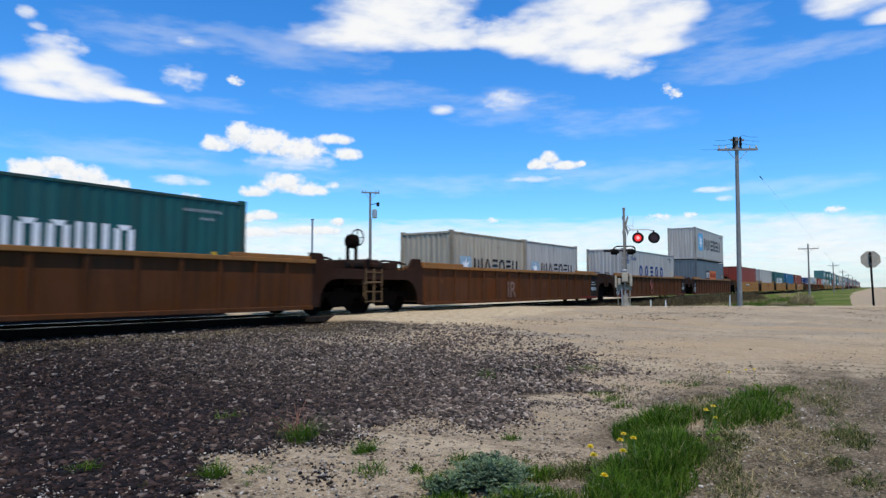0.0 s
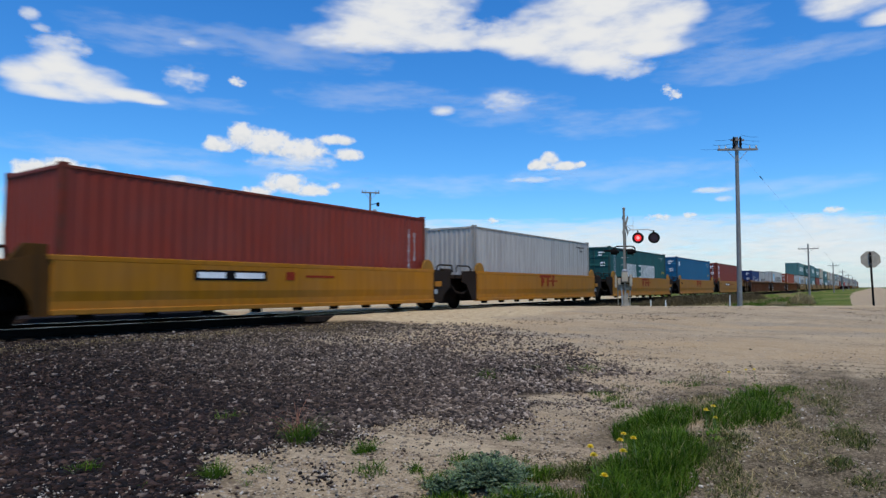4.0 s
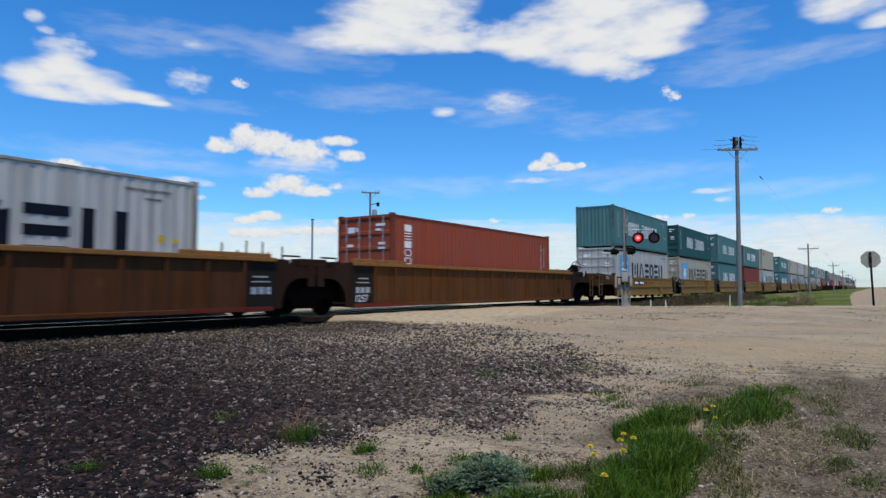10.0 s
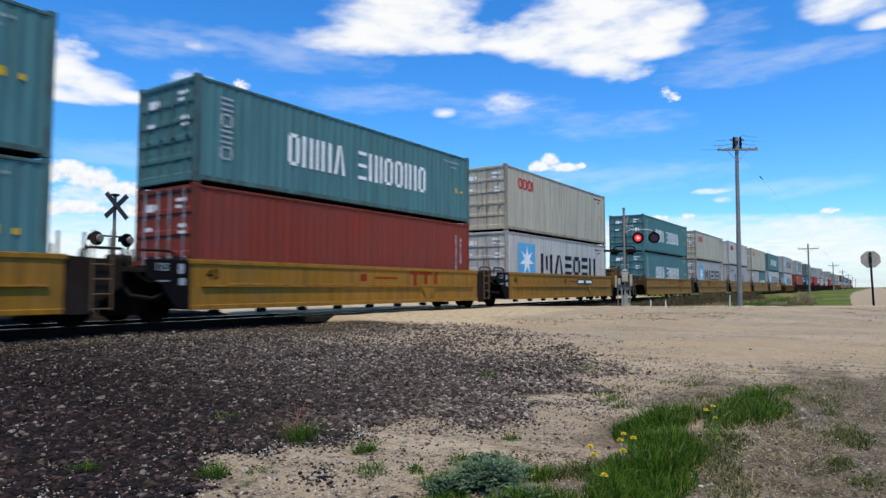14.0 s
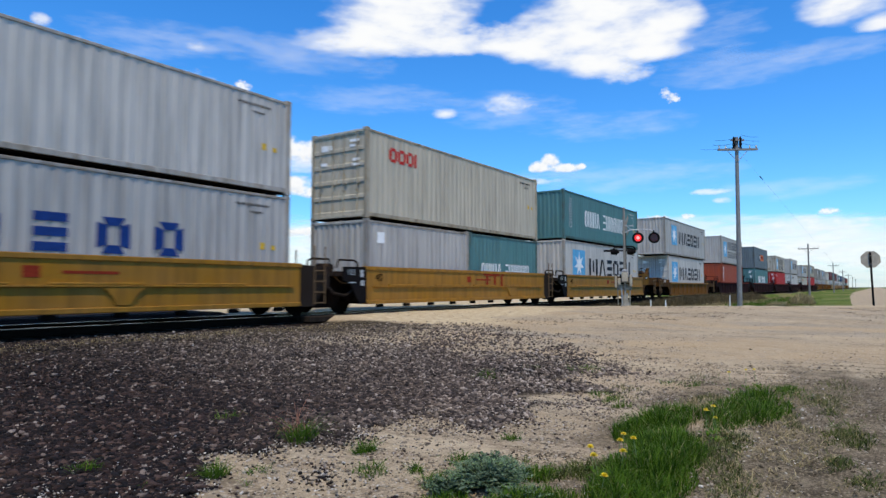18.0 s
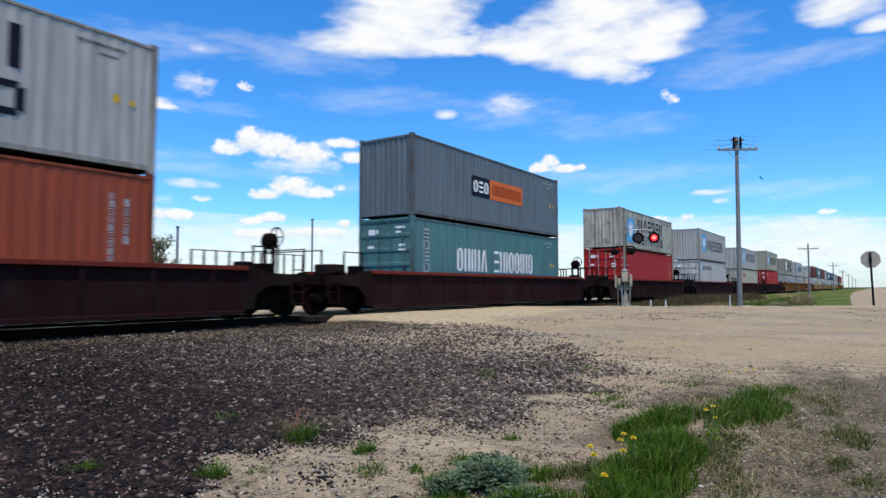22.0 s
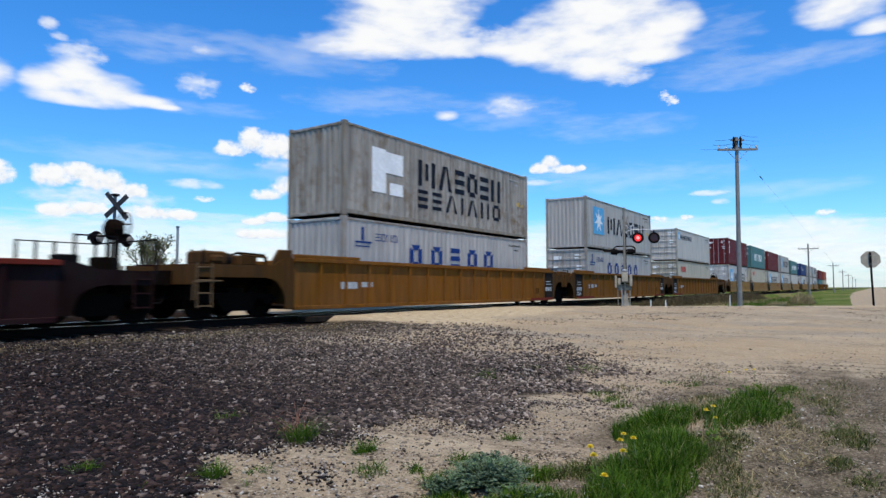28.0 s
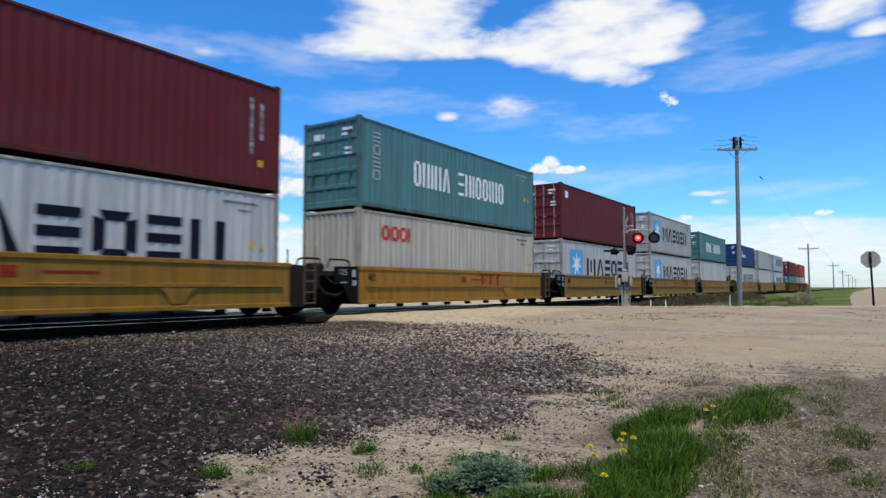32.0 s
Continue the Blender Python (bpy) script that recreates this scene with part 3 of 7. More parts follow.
# ---- plants ----
def blades(name, spots, mat, label, category="grass", seed=3):
    """Bent tapering blades; spots are rows of x, y, height, width, lean."""
    rng = np.random.default_rng(seed)
    s = np.asarray(spots, float)
    n = len(s)
    a = rng.uniform(0, 2 * math.pi, n)
    side = np.stack([np.cos(a), np.sin(a), np.zeros(n)], -1) * s[:, 3:4]
    b = a + rng.uniform(0.8, 2.3, n)
    out = np.stack([np.cos(b), np.sin(b), np.zeros(n)], -1) * (s[:, 2] * s[:, 4])[:, None]
    root = np.stack([s[:, 0], s[:, 1], ground_height(s[:, 0], s[:, 1]) - 0.01], -1)
    up = np.array([0, 0, 1.0]) * s[:, 2:3]
    v = np.stack([root - side, root + side, root + 0.5 * up + 0.28 * out - 0.8 * side, root + 0.5 * up + 0.28 * out + 0.8 * side,
                  root + 0.84 * up + 0.68 * out - 0.45 * side, root + 0.84 * up + 0.68 * out + 0.45 * side, root + (1 - 0.25 * s[:, 4:5]) * up + 1.1 * out], 1)
    k = 7 * np.arange(n)[:, None]
    q = np.concatenate([k + [0, 1, 3, 2], k + [2, 3, 5, 4]], 1).reshape(-1, 4).tolist()
    t = (k + [4, 5, 6]).tolist()
    me = bpy.data.meshes.new(name)
    me.from_pydata(v.reshape(-1, 3).tolist(), [], q + t)
    me.materials.append(mat)
    return tagged(new(name, me), label, category, kind="stuff")


GRASS = island("fresh_grass", (0.016, 0.048, 0.003), (0.095, 0.178, 0.01), 0.65, 0.35, tip=(0.26, 0.25, 0.1))
OLIVE = island("dull_olive_grass", (0.022, 0.034, 0.006), (0.12, 0.14, 0.035), 0.7, 0.25, tip=(0.24, 0.2, 0.09))
WEED = island("dull_brown_weed", (0.035, 0.028, 0.014), (0.15, 0.115, 0.06), 0.8, 0.15)
STRAW = island("dry_grass", (0.17, 0.13, 0.058), (0.42, 0.335, 0.18), 0.8, 0.2)
RED_STALK = island("reddish_stalk", (0.16, 0.06, 0.04), (0.34, 0.17, 0.11), 0.8, 0.15)
SAGE = island("grey_green_leaf", (0.025, 0.046, 0.02), (0.16, 0.215, 0.135), 0.8, 0.2)


def patch(rng, cx, cy, rx, ry, turn, count, tall, lean=0.5, wide=0.0032):
    """Rows for blades, thinning out towards the rim of an oval."""
    r, a = np.sqrt(rng.uniform(0, 1, count)) ** 1.15, rng.uniform(0, 2 * math.pi, count)
    u, v = rx * r * np.cos(a), ry * r * np.sin(a)
    t = radians(turn)
    x, y = cx + u * math.cos(t) - v * math.sin(t), cy + u * math.sin(t) + v * math.cos(t)
    keep = lumpy(x, y, 0.17, 31) + 0.7 * lumpy(x, y, 0.5, 32) > -0.25 - 0.6 * (1 - r)
    h = tall * rng.uniform(0.4, 1.15, count) * (1.1 - 0.6 * r ** 2) * (1 + 0.4 * lumpy(x, y, 0.16, 33))
    rows = np.stack([x, y, h, np.full(count, wide) * rng.uniform(0.7, 1.4, count), lean * rng.uniform(0.2, 2.2, count)], -1)
    return rows[keep]


def grow_verge():
    rng = np.random.default_rng(40)
    # three close clumps, with worn gaps between them
    rows = [patch(rng, *p) for p in (
        (3.0, 1.62, 0.4, 0.16, -35, 1800, 0.1), (3.55, 1.75, 0.2, 0.14, 0, 500, 0.09), (2.85, 1.95, 0.22, 0.12, 0, 500, 0.08),
        (3.45, 1.12, 0.42, 0.26, 12, 2800, 0.13), (3.95, 1.17, 0.5, 0.27, 12, 3000, 0.14), (4.4, 1.22, 0.5, 0.28, 4, 2800, 0.15),
        (5.1, 1.5, 0.5, 0.26, 0, 2200, 0.15), (5.6, 1.5, 0.45, 0.26, 0, 1700, 0.14), (5.65, 1.05, 0.4, 0.16, 0, 1000, 0.13),
        (6.15, 1.0, 0.65, 0.28, -5, 3200, 0.17), (6.75, 0.92, 0.55, 0.26, 0, 1900, 0.17), (7.2, 1.12, 0.5, 0.16, 0, 700, 0.1), (8.05, 0.85, 0.35, 0.12, 0, 260, 0.08))]
    blades("grass_tussock", np.concatenate(rows), GRASS, "lush green grass tussock growing out of the dirt")
    thin = [patch(rng, *p) for p in (
        (6.5, 0.5, 0.7, 0.2, -5, 800, 0.06, 0.8), (6.0, 0.25, 0.6, 0.16, 0, 600, 0.06, 0.8), (5.75, 0.12, 0.5, 0.14, 0, 450, 0.06, 0.8), (4.95, 0.22, 0.3, 0.1, 0, 300, 0.07, 0.8), (4.65, 0.1, 0.25, 0.12, 0, 300, 0.06, 0.8),
        (4.4, 0.92, 0.7, 0.2, 10, 1000, 0.06, 0.8), (5.0, 0.92, 0.4, 0.16, 0, 600, 0.06, 0.8), (4.0, 0.72, 0.5, 0.16, 10, 600, 0.05, 0.8), (3.8, 1.55, 0.4, 0.15, -20, 700, 0.07, 0.8), (7.5, 0.45, 0.7, 0.2, 0, 450, 0.05, 0.8),
        (8.6, 0.4, 0.9, 0.25, 0, 400, 0.05, 0.8), (6.0, 0.25, 1.9, 0.5, 3, 900, 0.04, 0.9), (7.0, 2.35, 0.7, 0.25, 10, 300, 0.06), (8.4, 1.9, 1.0, 0.28, 0, 300, 0.05), (7.0, 1.5, 0.5, 0.14, 0, 260, 0.06))]
    blades("grass_mat", np.concatenate(thin), OLIVE, "thin low olive grass mixed with bare dirt", seed=4)
    dry = [patch(rng, *p) for p in ((5.6, 0.6, 1.6, 0.5, 5, 1700, 0.045, 1.3), (7.6, 0.7, 1.2, 0.6, 0, 1200, 0.045, 1.3), (5.9, 1.2, 1.4, 0.5, 0, 700, 0.13, 0.8), (4.2, 0.5, 0.9, 0.5, 0, 900, 0.05, 1.3))]
    blades("dead_grass", np.concatenate(dry), STRAW, "dead straw-coloured grass stems in the verge", seed=5)
    tufts = ((3.37, 3.58, 0.16, 260, 0.16), (3.45, 3.02, 0.1, 260, 0.1), (3.12, 2.68, 0.14, 90, 0.07), (2.51, 3.41, 0.09, 200, 0.12), (2.09, 4.13, 0.12, 150, 0.1),
             (4.39, 2.35, 0.14, 160, 0.06), (6.49, 2.23, 0.22, 240, 0.09), (7.41, 4.3, 0.25, 160, 0.08), (6.75, 2.47, 0.25, 200, 0.07), (2.68, 3.23, 0.2, 140, 0.05),
             (3.54, 4.67, 0.14, 90, 0.09), (3.2, 2.21, 0.14, 130, 0.06), (3.6, 2.3, 0.14, 160, 0.08), (3.26, 2.43, 0.06, 60, 0.08), (8.9, 3.5, 0.35, 260, 0.07), (8.2, 4.0, 0.3, 120, 0.06),
             (6.17, 2.09, 0.14, 150, 0.09), (6.66, 2.34, 0.12, 110, 0.07), (8.38, 3.51, 0.3, 120, 0.08), (7.15, 4.15, 0.3, 160, 0.09), (8.04, 2.12, 0.25, 160, 0.06), (8.05, 1.76, 0.3, 180, 0.06), (3.23, 2.40, 0.06, 60, 0.06), (3.20, 2.11, 0.08, 90, 0.07), (3.08, 2.15, 0.1, 120, 0.07), (3.86, 1.96, 0.05, 30, 0.09), (3.04, 2.59, 0.1, 80, 0.06), (8.42, 3.32, 0.25, 90, 0.06), (7.77, 0.84, 0.5, 400, 0.08), (6.46, 0.36, 0.4, 300, 0.07), (2.50, 3.09, 0.06, 60, 0.05), (2.12, 3.56, 0.05, 60, 0.06))
    for x, y, r, count, tall in tufts:
        blades("grass_tuft", patch(rng, x, y, r, r * 0.7, 0, count, tall, 0.9, 0.0024), GRASS, "small green tuft of grass among the stones", seed=int(100 * x))
    blades("dry_tuft", patch(rng, 3.5, 3.75, 0.2, 0.12, 0, 70, 0.26, 0.9, 0.002), RED_STALK, "dry reddish stalks standing in the ballast", seed=77)
    # strip of weeds beside the rails and the field edge beyond the road
    far = np.concatenate([patch(rng, 7.5, 10.9, 6.0, 0.8, 0, 2600, 0.05, 0.9, 0.004)])
    blades("trackside_weeds", far, STRAW, "low dull weeds along the foot of the track", seed=6)
    # clumps below x = 43 stand in for the shade under the train
    d = np.concatenate([patch(rng, x, 11.0, 4, 1.1, 0, 2400, 0.5 if x < 43 else 0.75, 0.6, 0.014) for x in range(32, 80, 4)])
    blades("line_side_weeds", d, WEED, "dull brown weeds along the line, partly standing in for shade", seed=9)
    d = np.concatenate([patch(rng, x, y, 5, 3, 0, 1500, 0.3, 0.5, 0.012) for x, y in ((36, 6.5), (42, 7.5), (50, 7.5), (60, 7), (72, 8), (46, 3.8), (85, 8), (38, 2.6))])
    blades("field_grass", d, GRASS, "rough green grass on the field edge beyond the road", seed=7)
    d = np.concatenate([patch(rng, x, y, 4, 1.6, 0, 600, 0.34, 0.7, 0.014) for x, y in ((62, 9), (75, 9.2), (90, 9.4), (33, 10.2), (36, 9.6), (39, 9.4), (43, 9.8), (47, 9.6), (52, 9.8))])
    d = np.concatenate([d, patch(rng, 60, 5.0, 2.2, 0.9, 0, 1500, 0.95, 0.4, 0.012), patch(rng, 48, 5.4, 3.0, 0.9, 0, 1200, 0.5, 0.5, 0.012)])
    blades("reed_grass", d, STRAW, "tall dry buff grass standing beside the line", seed=8)


def build_dandelion(x, y, tall, size):
    z = float(ground_height(x, y))
    d = thing("dandelion", "yellow dandelion in flower on a thin green stem", "flower", "dandelions in the grass", pose(x, y, z))
    lean = Vector((random.uniform(-0.04, 0.04), random.uniform(-0.04, 0.04), tall))
    part("stem", Geo().rod((0, 0, -0.01), lean, 0.0022, 0.0018, 6), PALE_STEM, d, "pale green stem")
    g = Geo()
    for ring, (n, r, up) in enumerate(((14, 1.0, 0.25), (12, 0.8, 0.6), (9, 0.5, 0.85))):
        for i in range(n):
            a = 2 * math.pi * (i + 0.3 * ring) / n
            c, s = math.cos(a), math.sin(a)
            w = 0.22 * size
            b = len(g.v)
            o = lean
            g.v += [(o.x, o.y, o.z), (o.x + size * r * 0.7 * c - w * s, o.y + size * r * 0.7 * s + w * c, o.z + size * up * 0.7), (o.x + size * r * c, o.y + size * r * s, o.z + size * up), (o.x + size * r * 0.7 * c + w * s, o.y + size * r * 0.7 * s - w * c, o.z + size * up * 0.7)]
            g.f.append((b, b + 1, b + 2, b + 3))
    part("flower_head", g, PETAL, d, "bright yellow flower head")
    g = Geo()
    for i in range(7):
        a = 2 * math.pi * i / 7 + random.random()
        c, s = math.cos(a), math.sin(a)
        b = len(g.v)
        r = random.uniform(0.06, 0.11)
        g.v += [(0, 0, 0.005), (0.5 * r * c - 0.012 * s, 0.5 * r * s + 0.012 * c, 0.045), (r * c, r * s, 0.035), (0.5 * r * c + 0.012 * s, 0.5 * r * s - 0.012 * c, 0.045)]
        g.f.append((b, b + 1, b + 2, b + 3))
    part("leaf_rosette", g, GRASS, d, "ring of long green leaves")


PETAL = plain("yellow_petal", (0.85, 0.62, 0.012), 0.6)
PALE_STEM = plain("pale_green_stem", (0.2, 0.3, 0.1), 0.6)


def build_weed(x, y, r, stems, tall):
    """A bushy weed: stems that arch outwards, set with short paired leaflets."""
    z = float(ground_height(x, y))
    weed = thing("feathery_weed", "bushy grey-green weed with feathery leaves", "weed", "weeds beside the grass", pose(x, y, z))
    stalks, leaves = Geo(), Geo()
    for _ in range(stems):
        a = random.uniform(0, 2 * math.pi)
        reach = r * math.sqrt(random.random())
        out = Vector((math.cos(a), math.sin(a), 0))
        root = out * reach * 0.45
        h = tall * random.uniform(0.6, 1.15) * (1.15 - 0.5 * reach / r)
        pts = [root + out * (reach * 0.6 * k * k) + Vector((random.uniform(-0.006, 0.006), random.uniform(-0.006, 0.006), h * (1.25 * k - 0.3 * k * k))) for k in (0, 0.25, 0.5, 0.75, 1.0)]
        for p, q in zip(pts, pts[1:]):
            stalks.rod(p, q, 0.0016, 0.0013, 4)
        side = Vector((-out.y, out.x, 0))
        for k in range(22):
            t = 0.22 + 0.78 * k / 22
            i = min(3, int(t * 4))
            p = pts[i].lerp(pts[i + 1], t * 4 - i)
            n = (1 - 0.45 * t) * random.uniform(0.022, 0.044)
            d = (side * (1 if k % 2 else -1) * random.uniform(0.6, 1) + out * random.uniform(-0.3, 0.7) + Vector((0, 0, random.uniform(-0.1, 0.7)))).normalized() * n
            w = d.cross(Vector((random.uniform(-0.5, 0.5), random.uniform(-0.5, 0.5), 1))).normalized() * (0.3 * n)
            b = len(leaves.v)
            leaves.v += [tuple(p), tuple(p + 0.55 * d + w), tuple(p + d), tuple(p + 0.55 * d - w)]
            leaves.f.append((b, b + 1, b + 2, b + 3))
    tagged(part("stalk", stalks, PALE_STEM, weed, "thin pale stems"), kind="stuff")
    tagged(part("foliage", leaves, SAGE, weed, "feathery grey-green leaflets"), kind="stuff")


def grow_flowers():
    for x, y, tall, size in ((3.8, 1.46, 0.16, 0.026), (3.69, 1.39, 0.15, 0.027), (3.36, 1.27, 0.14, 0.024), (3.98, 1.39, 0.17, 0.024), (4.12, 1.39, 0.18, 0.024), (3.82, 1.3, 0.16, 0.027), (4.03, 1.26, 0.17, 0.024),
                             (5.05, 1.07, 0.2, 0.024), (5.14, 1.04, 0.21, 0.022), (4.95, 0.98, 0.18, 0.02), (7.6, 1.35, 0.21, 0.022), (7.9, 1.25, 0.21, 0.022), (8.05, 1.15, 0.2, 0.022)):
        build_dandelion(x, y, tall, size)
    # grey-green feathery weeds
    rng = np.random.default_rng(60)
    for x, y, r, count, tall in ((3.3, 1.92, 0.27, 1500, 0.13), (3.05, 2.02, 0.17, 500, 0.09), (3.55, 2.05, 0.16, 420, 0.11), (3.12, 1.62, 0.18, 300, 0.1)):
        build_weed(x, y, r, count // 6, tall)


# ---- crossing signals, poles, signs ----
def lamp_unit(root, x, z, facing, lit):
    """A flashing light: target disc, hood and red lens; an added shutter disc covers it to flash. facing is the side
    (-1 or 1 along local y).
    """
    f = facing
    part("target_disc", Geo().lathe([(0, 0.26), (0.015, 0.265), (0.03, 0.26)], (x, f * 0.1 - 0.015, z), "y", 24), BLACK, root, "round black backing disc")
    part("lamp_housing", Geo().lathe([(0, 0.05), (0.1, 0.12), (0.16, 0.13)] if f > 0 else [(0, 0.13), (0.06, 0.12), (0.16, 0.05)], (x, f * 0.1 - (0.16 if f > 0 else 0), z), "y", 16), BLACK, root)
    hood = Geo()
    for i in range(11):
        a = radians(-20 + 22 * i)
        b = radians(-20 + 22 * (i + 1))
        if b > radians(205):
            break
        hood.slab([(x + 0.2 * math.cos(a), z + 0.2 * math.sin(a)), (x + 0.2 * math.cos(b), z + 0.2 * math.sin(b)), (x + 0.192 * math.cos(b), z + 0.192 * math.sin(b)), (x + 0.192 * math.cos(a), z + 0.192 * math.sin(a))], "y", f * 0.12, f * 0.34)
    part("hood", hood, BLACK, root)
    part("lens_rim", Geo().lathe([(0, 0.192), (0.012, 0.192)] if f > 0 else [(-0.012, 0.192), (0, 0.192)], (x, f * 0.122, z), "y", 20), LENS_DARK, root, "dark red lens rim")
    if lit:
        part("lens_core", Geo().lathe([(-0.012, 0.03), (0, 0.075)], (x, f * 0.152, z), "y", 16), LENS_CORE, root, "bright centre of the lens")
    part("lens", Geo().lathe([(0, 0.155), (0.02, 0.14), (0.03, 0.02)] if f > 0 else [(-0.03, 0.02), (-0.02, 0.14), (0, 0.155)], (x, f * 0.125, z), "y", 20), LENS_LIT if lit else LENS_DARK, root, "glowing red lens" if lit else "dark red lens")


LENS_LIT, _n, _l, _b = material("lit_red_lens")
_b.inputs["Base Color"].default_value = (0.6, 0.01, 0.01, 1)
_b.inputs["Emission Color"].default_value = (1.0, 0.03, 0.03, 1)
_b.inputs["Emission Strength"].default_value = 1.6
LENS_CORE, _n, _l, _b = material("bright_lens_core")
_b.inputs["Emission Color"].default_value = (1.0, 0.12, 0.09, 1)
_b.inputs["Emission Strength"].default_value = 3.0
SIGN_BACK = plain("dull_grey_sign_back", (0.06, 0.06, 0.062), 0.7, shine=0.15)
LENS_DARK = plain("dark_red_lens", (0.1, 0.006, 0.008), 0.25)
LENS_COVERS = []


def build_signal(name, m, label, crossbuck_side, near):
    """A flashing-light mast. Local -y faces the road user on the camera's side."""
    s = thing(name, label, "crossing signal", "crossing signals", m)
    part("mast", Geo().rod((0, 0, -0.4), (0, 0, 4.75 if near else 4.2), 0.062, 0.056, 14), ALU, s, "grey metal mast")
    part("mast_cap", Geo().lathe([(0, 0.07), (0.06, 0.07), (0.09, 0.03)], (0, 0, 4.75 if near else 4.2), "z", 14), ALU, s)
    part("base_flange", Geo().lathe([(0, 0.26), (0.1, 0.25), (0.3, 0.17), (0.62, 0.12), (0.7, 0.1)], (0, 0, -0.02), "z", 16), ALU, s, "cast base flange")
    part("junction_box", Geo().box(-0.15, 0.13, -0.24, -0.05, 1.3, 1.74).mesh("box", 0.015), CAST, s, "pale metal junction box")
    part("junction_box", Geo().box(-0.34, -0.2, -0.14, 0.1, 1.16, 1.48).mesh("box", 0.015), CAST, s)
    part("junction_box", Geo().box(0.2, 0.33, -0.16, 0.08, 1.1, 1.64).mesh("box", 0.02), CAST, s)
    part("junction_box", Geo().box(-0.47, -0.37, -0.1, 0.12, 1.02, 1.6).mesh("box", 0.02), CAST, s)
    part("box_bracket", Geo().box(-0.5, 0.36, -0.03, 0.03, 1.48, 1.54).box(-0.5, 0.36, -0.03, 0.03, 1.2, 1.25), GRIME, s)
    part("conduit", Geo().rod((0.2, -0.05, -0.2), (0.22, -0.05, 0.9), 0.03).rod((-0.32, 0, 0.2), (-0.34, 0, 1.04), 0.022), ALU, s)
    part("clamp", Geo().box(-0.12, 0.12, -0.12, 0.12, 1.78, 1.88).mesh("clamp", 0.01), GALV, s)
    if near:
        part("bracket_arm", Geo().rod((0.02, 0, 3.62), (0.3, 0, 3.76), 0.024).rod((0.3, 0, 3.76), (1.1, 0, 3.76), 0.024).rod((1.1, 0, 3.76), (1.34, 0, 3.66), 0.024).rod((0.06, 0, 4.0), (0.3, 0, 3.78), 0.014), GALV, s, "curved steel bracket arm")
        for x, lit_first in ((0.62, True), (1.34, False)):
            u = part("flashing_light", Geo().rod((x, 0, 3.5), (x, 0, 3.72), 0.03), BLACK, s, "black hooded flashing light with a red lens")
            lamp_unit(u, x, 3.36, -1, True)
            # added disc, no real part of the light: moves over the glowing lens
            cover = part("shutter", Geo().lathe([(-0.004, 0.17), (0.0, 0.184), (0.006, 0.184)], (0, 0, 0), "y", 20), LENS_DARK, u, "added dark red disc that covers the lens when off")
            LENS_COVERS.append((cover, x, 3.36, lit_first))
        for x, y in ((-0.3, 0.04), (0.3, 0.04)):
            u = part("side_light", Geo().box(min(0, x), max(0, x), -0.02, 0.06, 2.74, 2.8), BLACK, s, "black hooded light seen from the side")
            part("lamp_housing", Geo().lathe([(-0.26, 0.13), (-0.12, 0.14), (0.0, 0.14), (0.13, 0.06)], (x * 1.25, 0, 2.72), "x", 14), BLACK, u)
            part("target_disc", Geo().lathe([(-0.01, 0.2), (0.01, 0.2)], (x * 1.25, 0, 2.72), "x", 18), BLACK, u)
        arm = Geo().rod((-0.36, 0, 2.98), (0.36, 0, 2.98), 0.03)
        for q in (-1, 1):
            arm.rod((0.36 * q, 0, 2.98), (0.48 * q, 0, 2.9), 0.03).rod((0.48 * q, 0, 2.9), (0.48 * q, 0, 2.74), 0.034)
        part("bracket_arm", arm, BLACK, s, "bent bracket arm of the side lights")
        for q in (-1, 1):
            part("lamp_collar", Geo().rod((0.42 * q, 0, 2.62), (0.4 * q, 0, 2.82), 0.07, 0.05), CAST, s, "pale collar of a side light")
        part("side_arm", Geo().rod((-0.45, 0.0, 2.76), (-0.95, 0.02, 2.78), 0.05), BLACK, s)
        g = Geo()
        for a in (45, -45):
            t = radians(a)
            c, q = math.cos(t), math.sin(t)
            g.slab([(0.06 + u * 0.6 * c * 0.3 - w * 0.11 * q * 0.3 + 0.0, 3.98 + u * 0.6 * q + w * 0.11 * c) for u, w in ((-1, -1), (1, -1), (1, 1), (-1, 1))], "y", 0.07 + 0.012 * (a > 0), 0.076 + 0.012 * (a > 0))
        part("crossbuck", g, ALU, s, "crossed sign blades seen edge-on")
        part("antenna", Geo().rod((0.4, 0, 3.6), (0.42, 0, 4.35), 0.012, 0.006).rod((0, 0, 3.95), (0.42, 0, 3.95), 0.014).rod((0, 0, 4.15), (0.2, 0, 4.3), 0.01), GALV, s)
        part("relay_case", Geo().box(-0.34, 0.3, 0.06, 0.32, 0.9, 1.46).mesh("case", 0.02), ALU, s, "pale relay case behind the mast")
        part("conduit", Geo().rod((-0.14, -0.1, 0.2), (-0.16, -0.1, 1.0), 0.03).rod((0.1, 0.2, -0.1), (0.1, 0.2, 0.75), 0.04), GALV, s)
        part("cable", Geo().rod((0.07, -0.07, 1.3), (0.07, -0.06, 3.6), 0.014, n=6), BLACK, s, "black cable up the mast")
        for z in (1.75, 2.1, 2.45):
            part("step", Geo().rod((-0.18, 0, z), (0.18, 0, z), 0.014), GALV, s)
    else:
        for k, a in enumerate((45, -45)):
            t = radians(a)
            c, q = math.cos(t), math.sin(t)
            g = Geo().slab([(u * 0.62 * c - w * 0.09 * q, 3.85 + u * 0.62 * q + w * 0.09 * c) for u, w in ((-1, -1), (1, -1), (1, 1), (-1, 1))], "y", -0.1 - 0.02 * k, -0.086 - 0.02 * k)
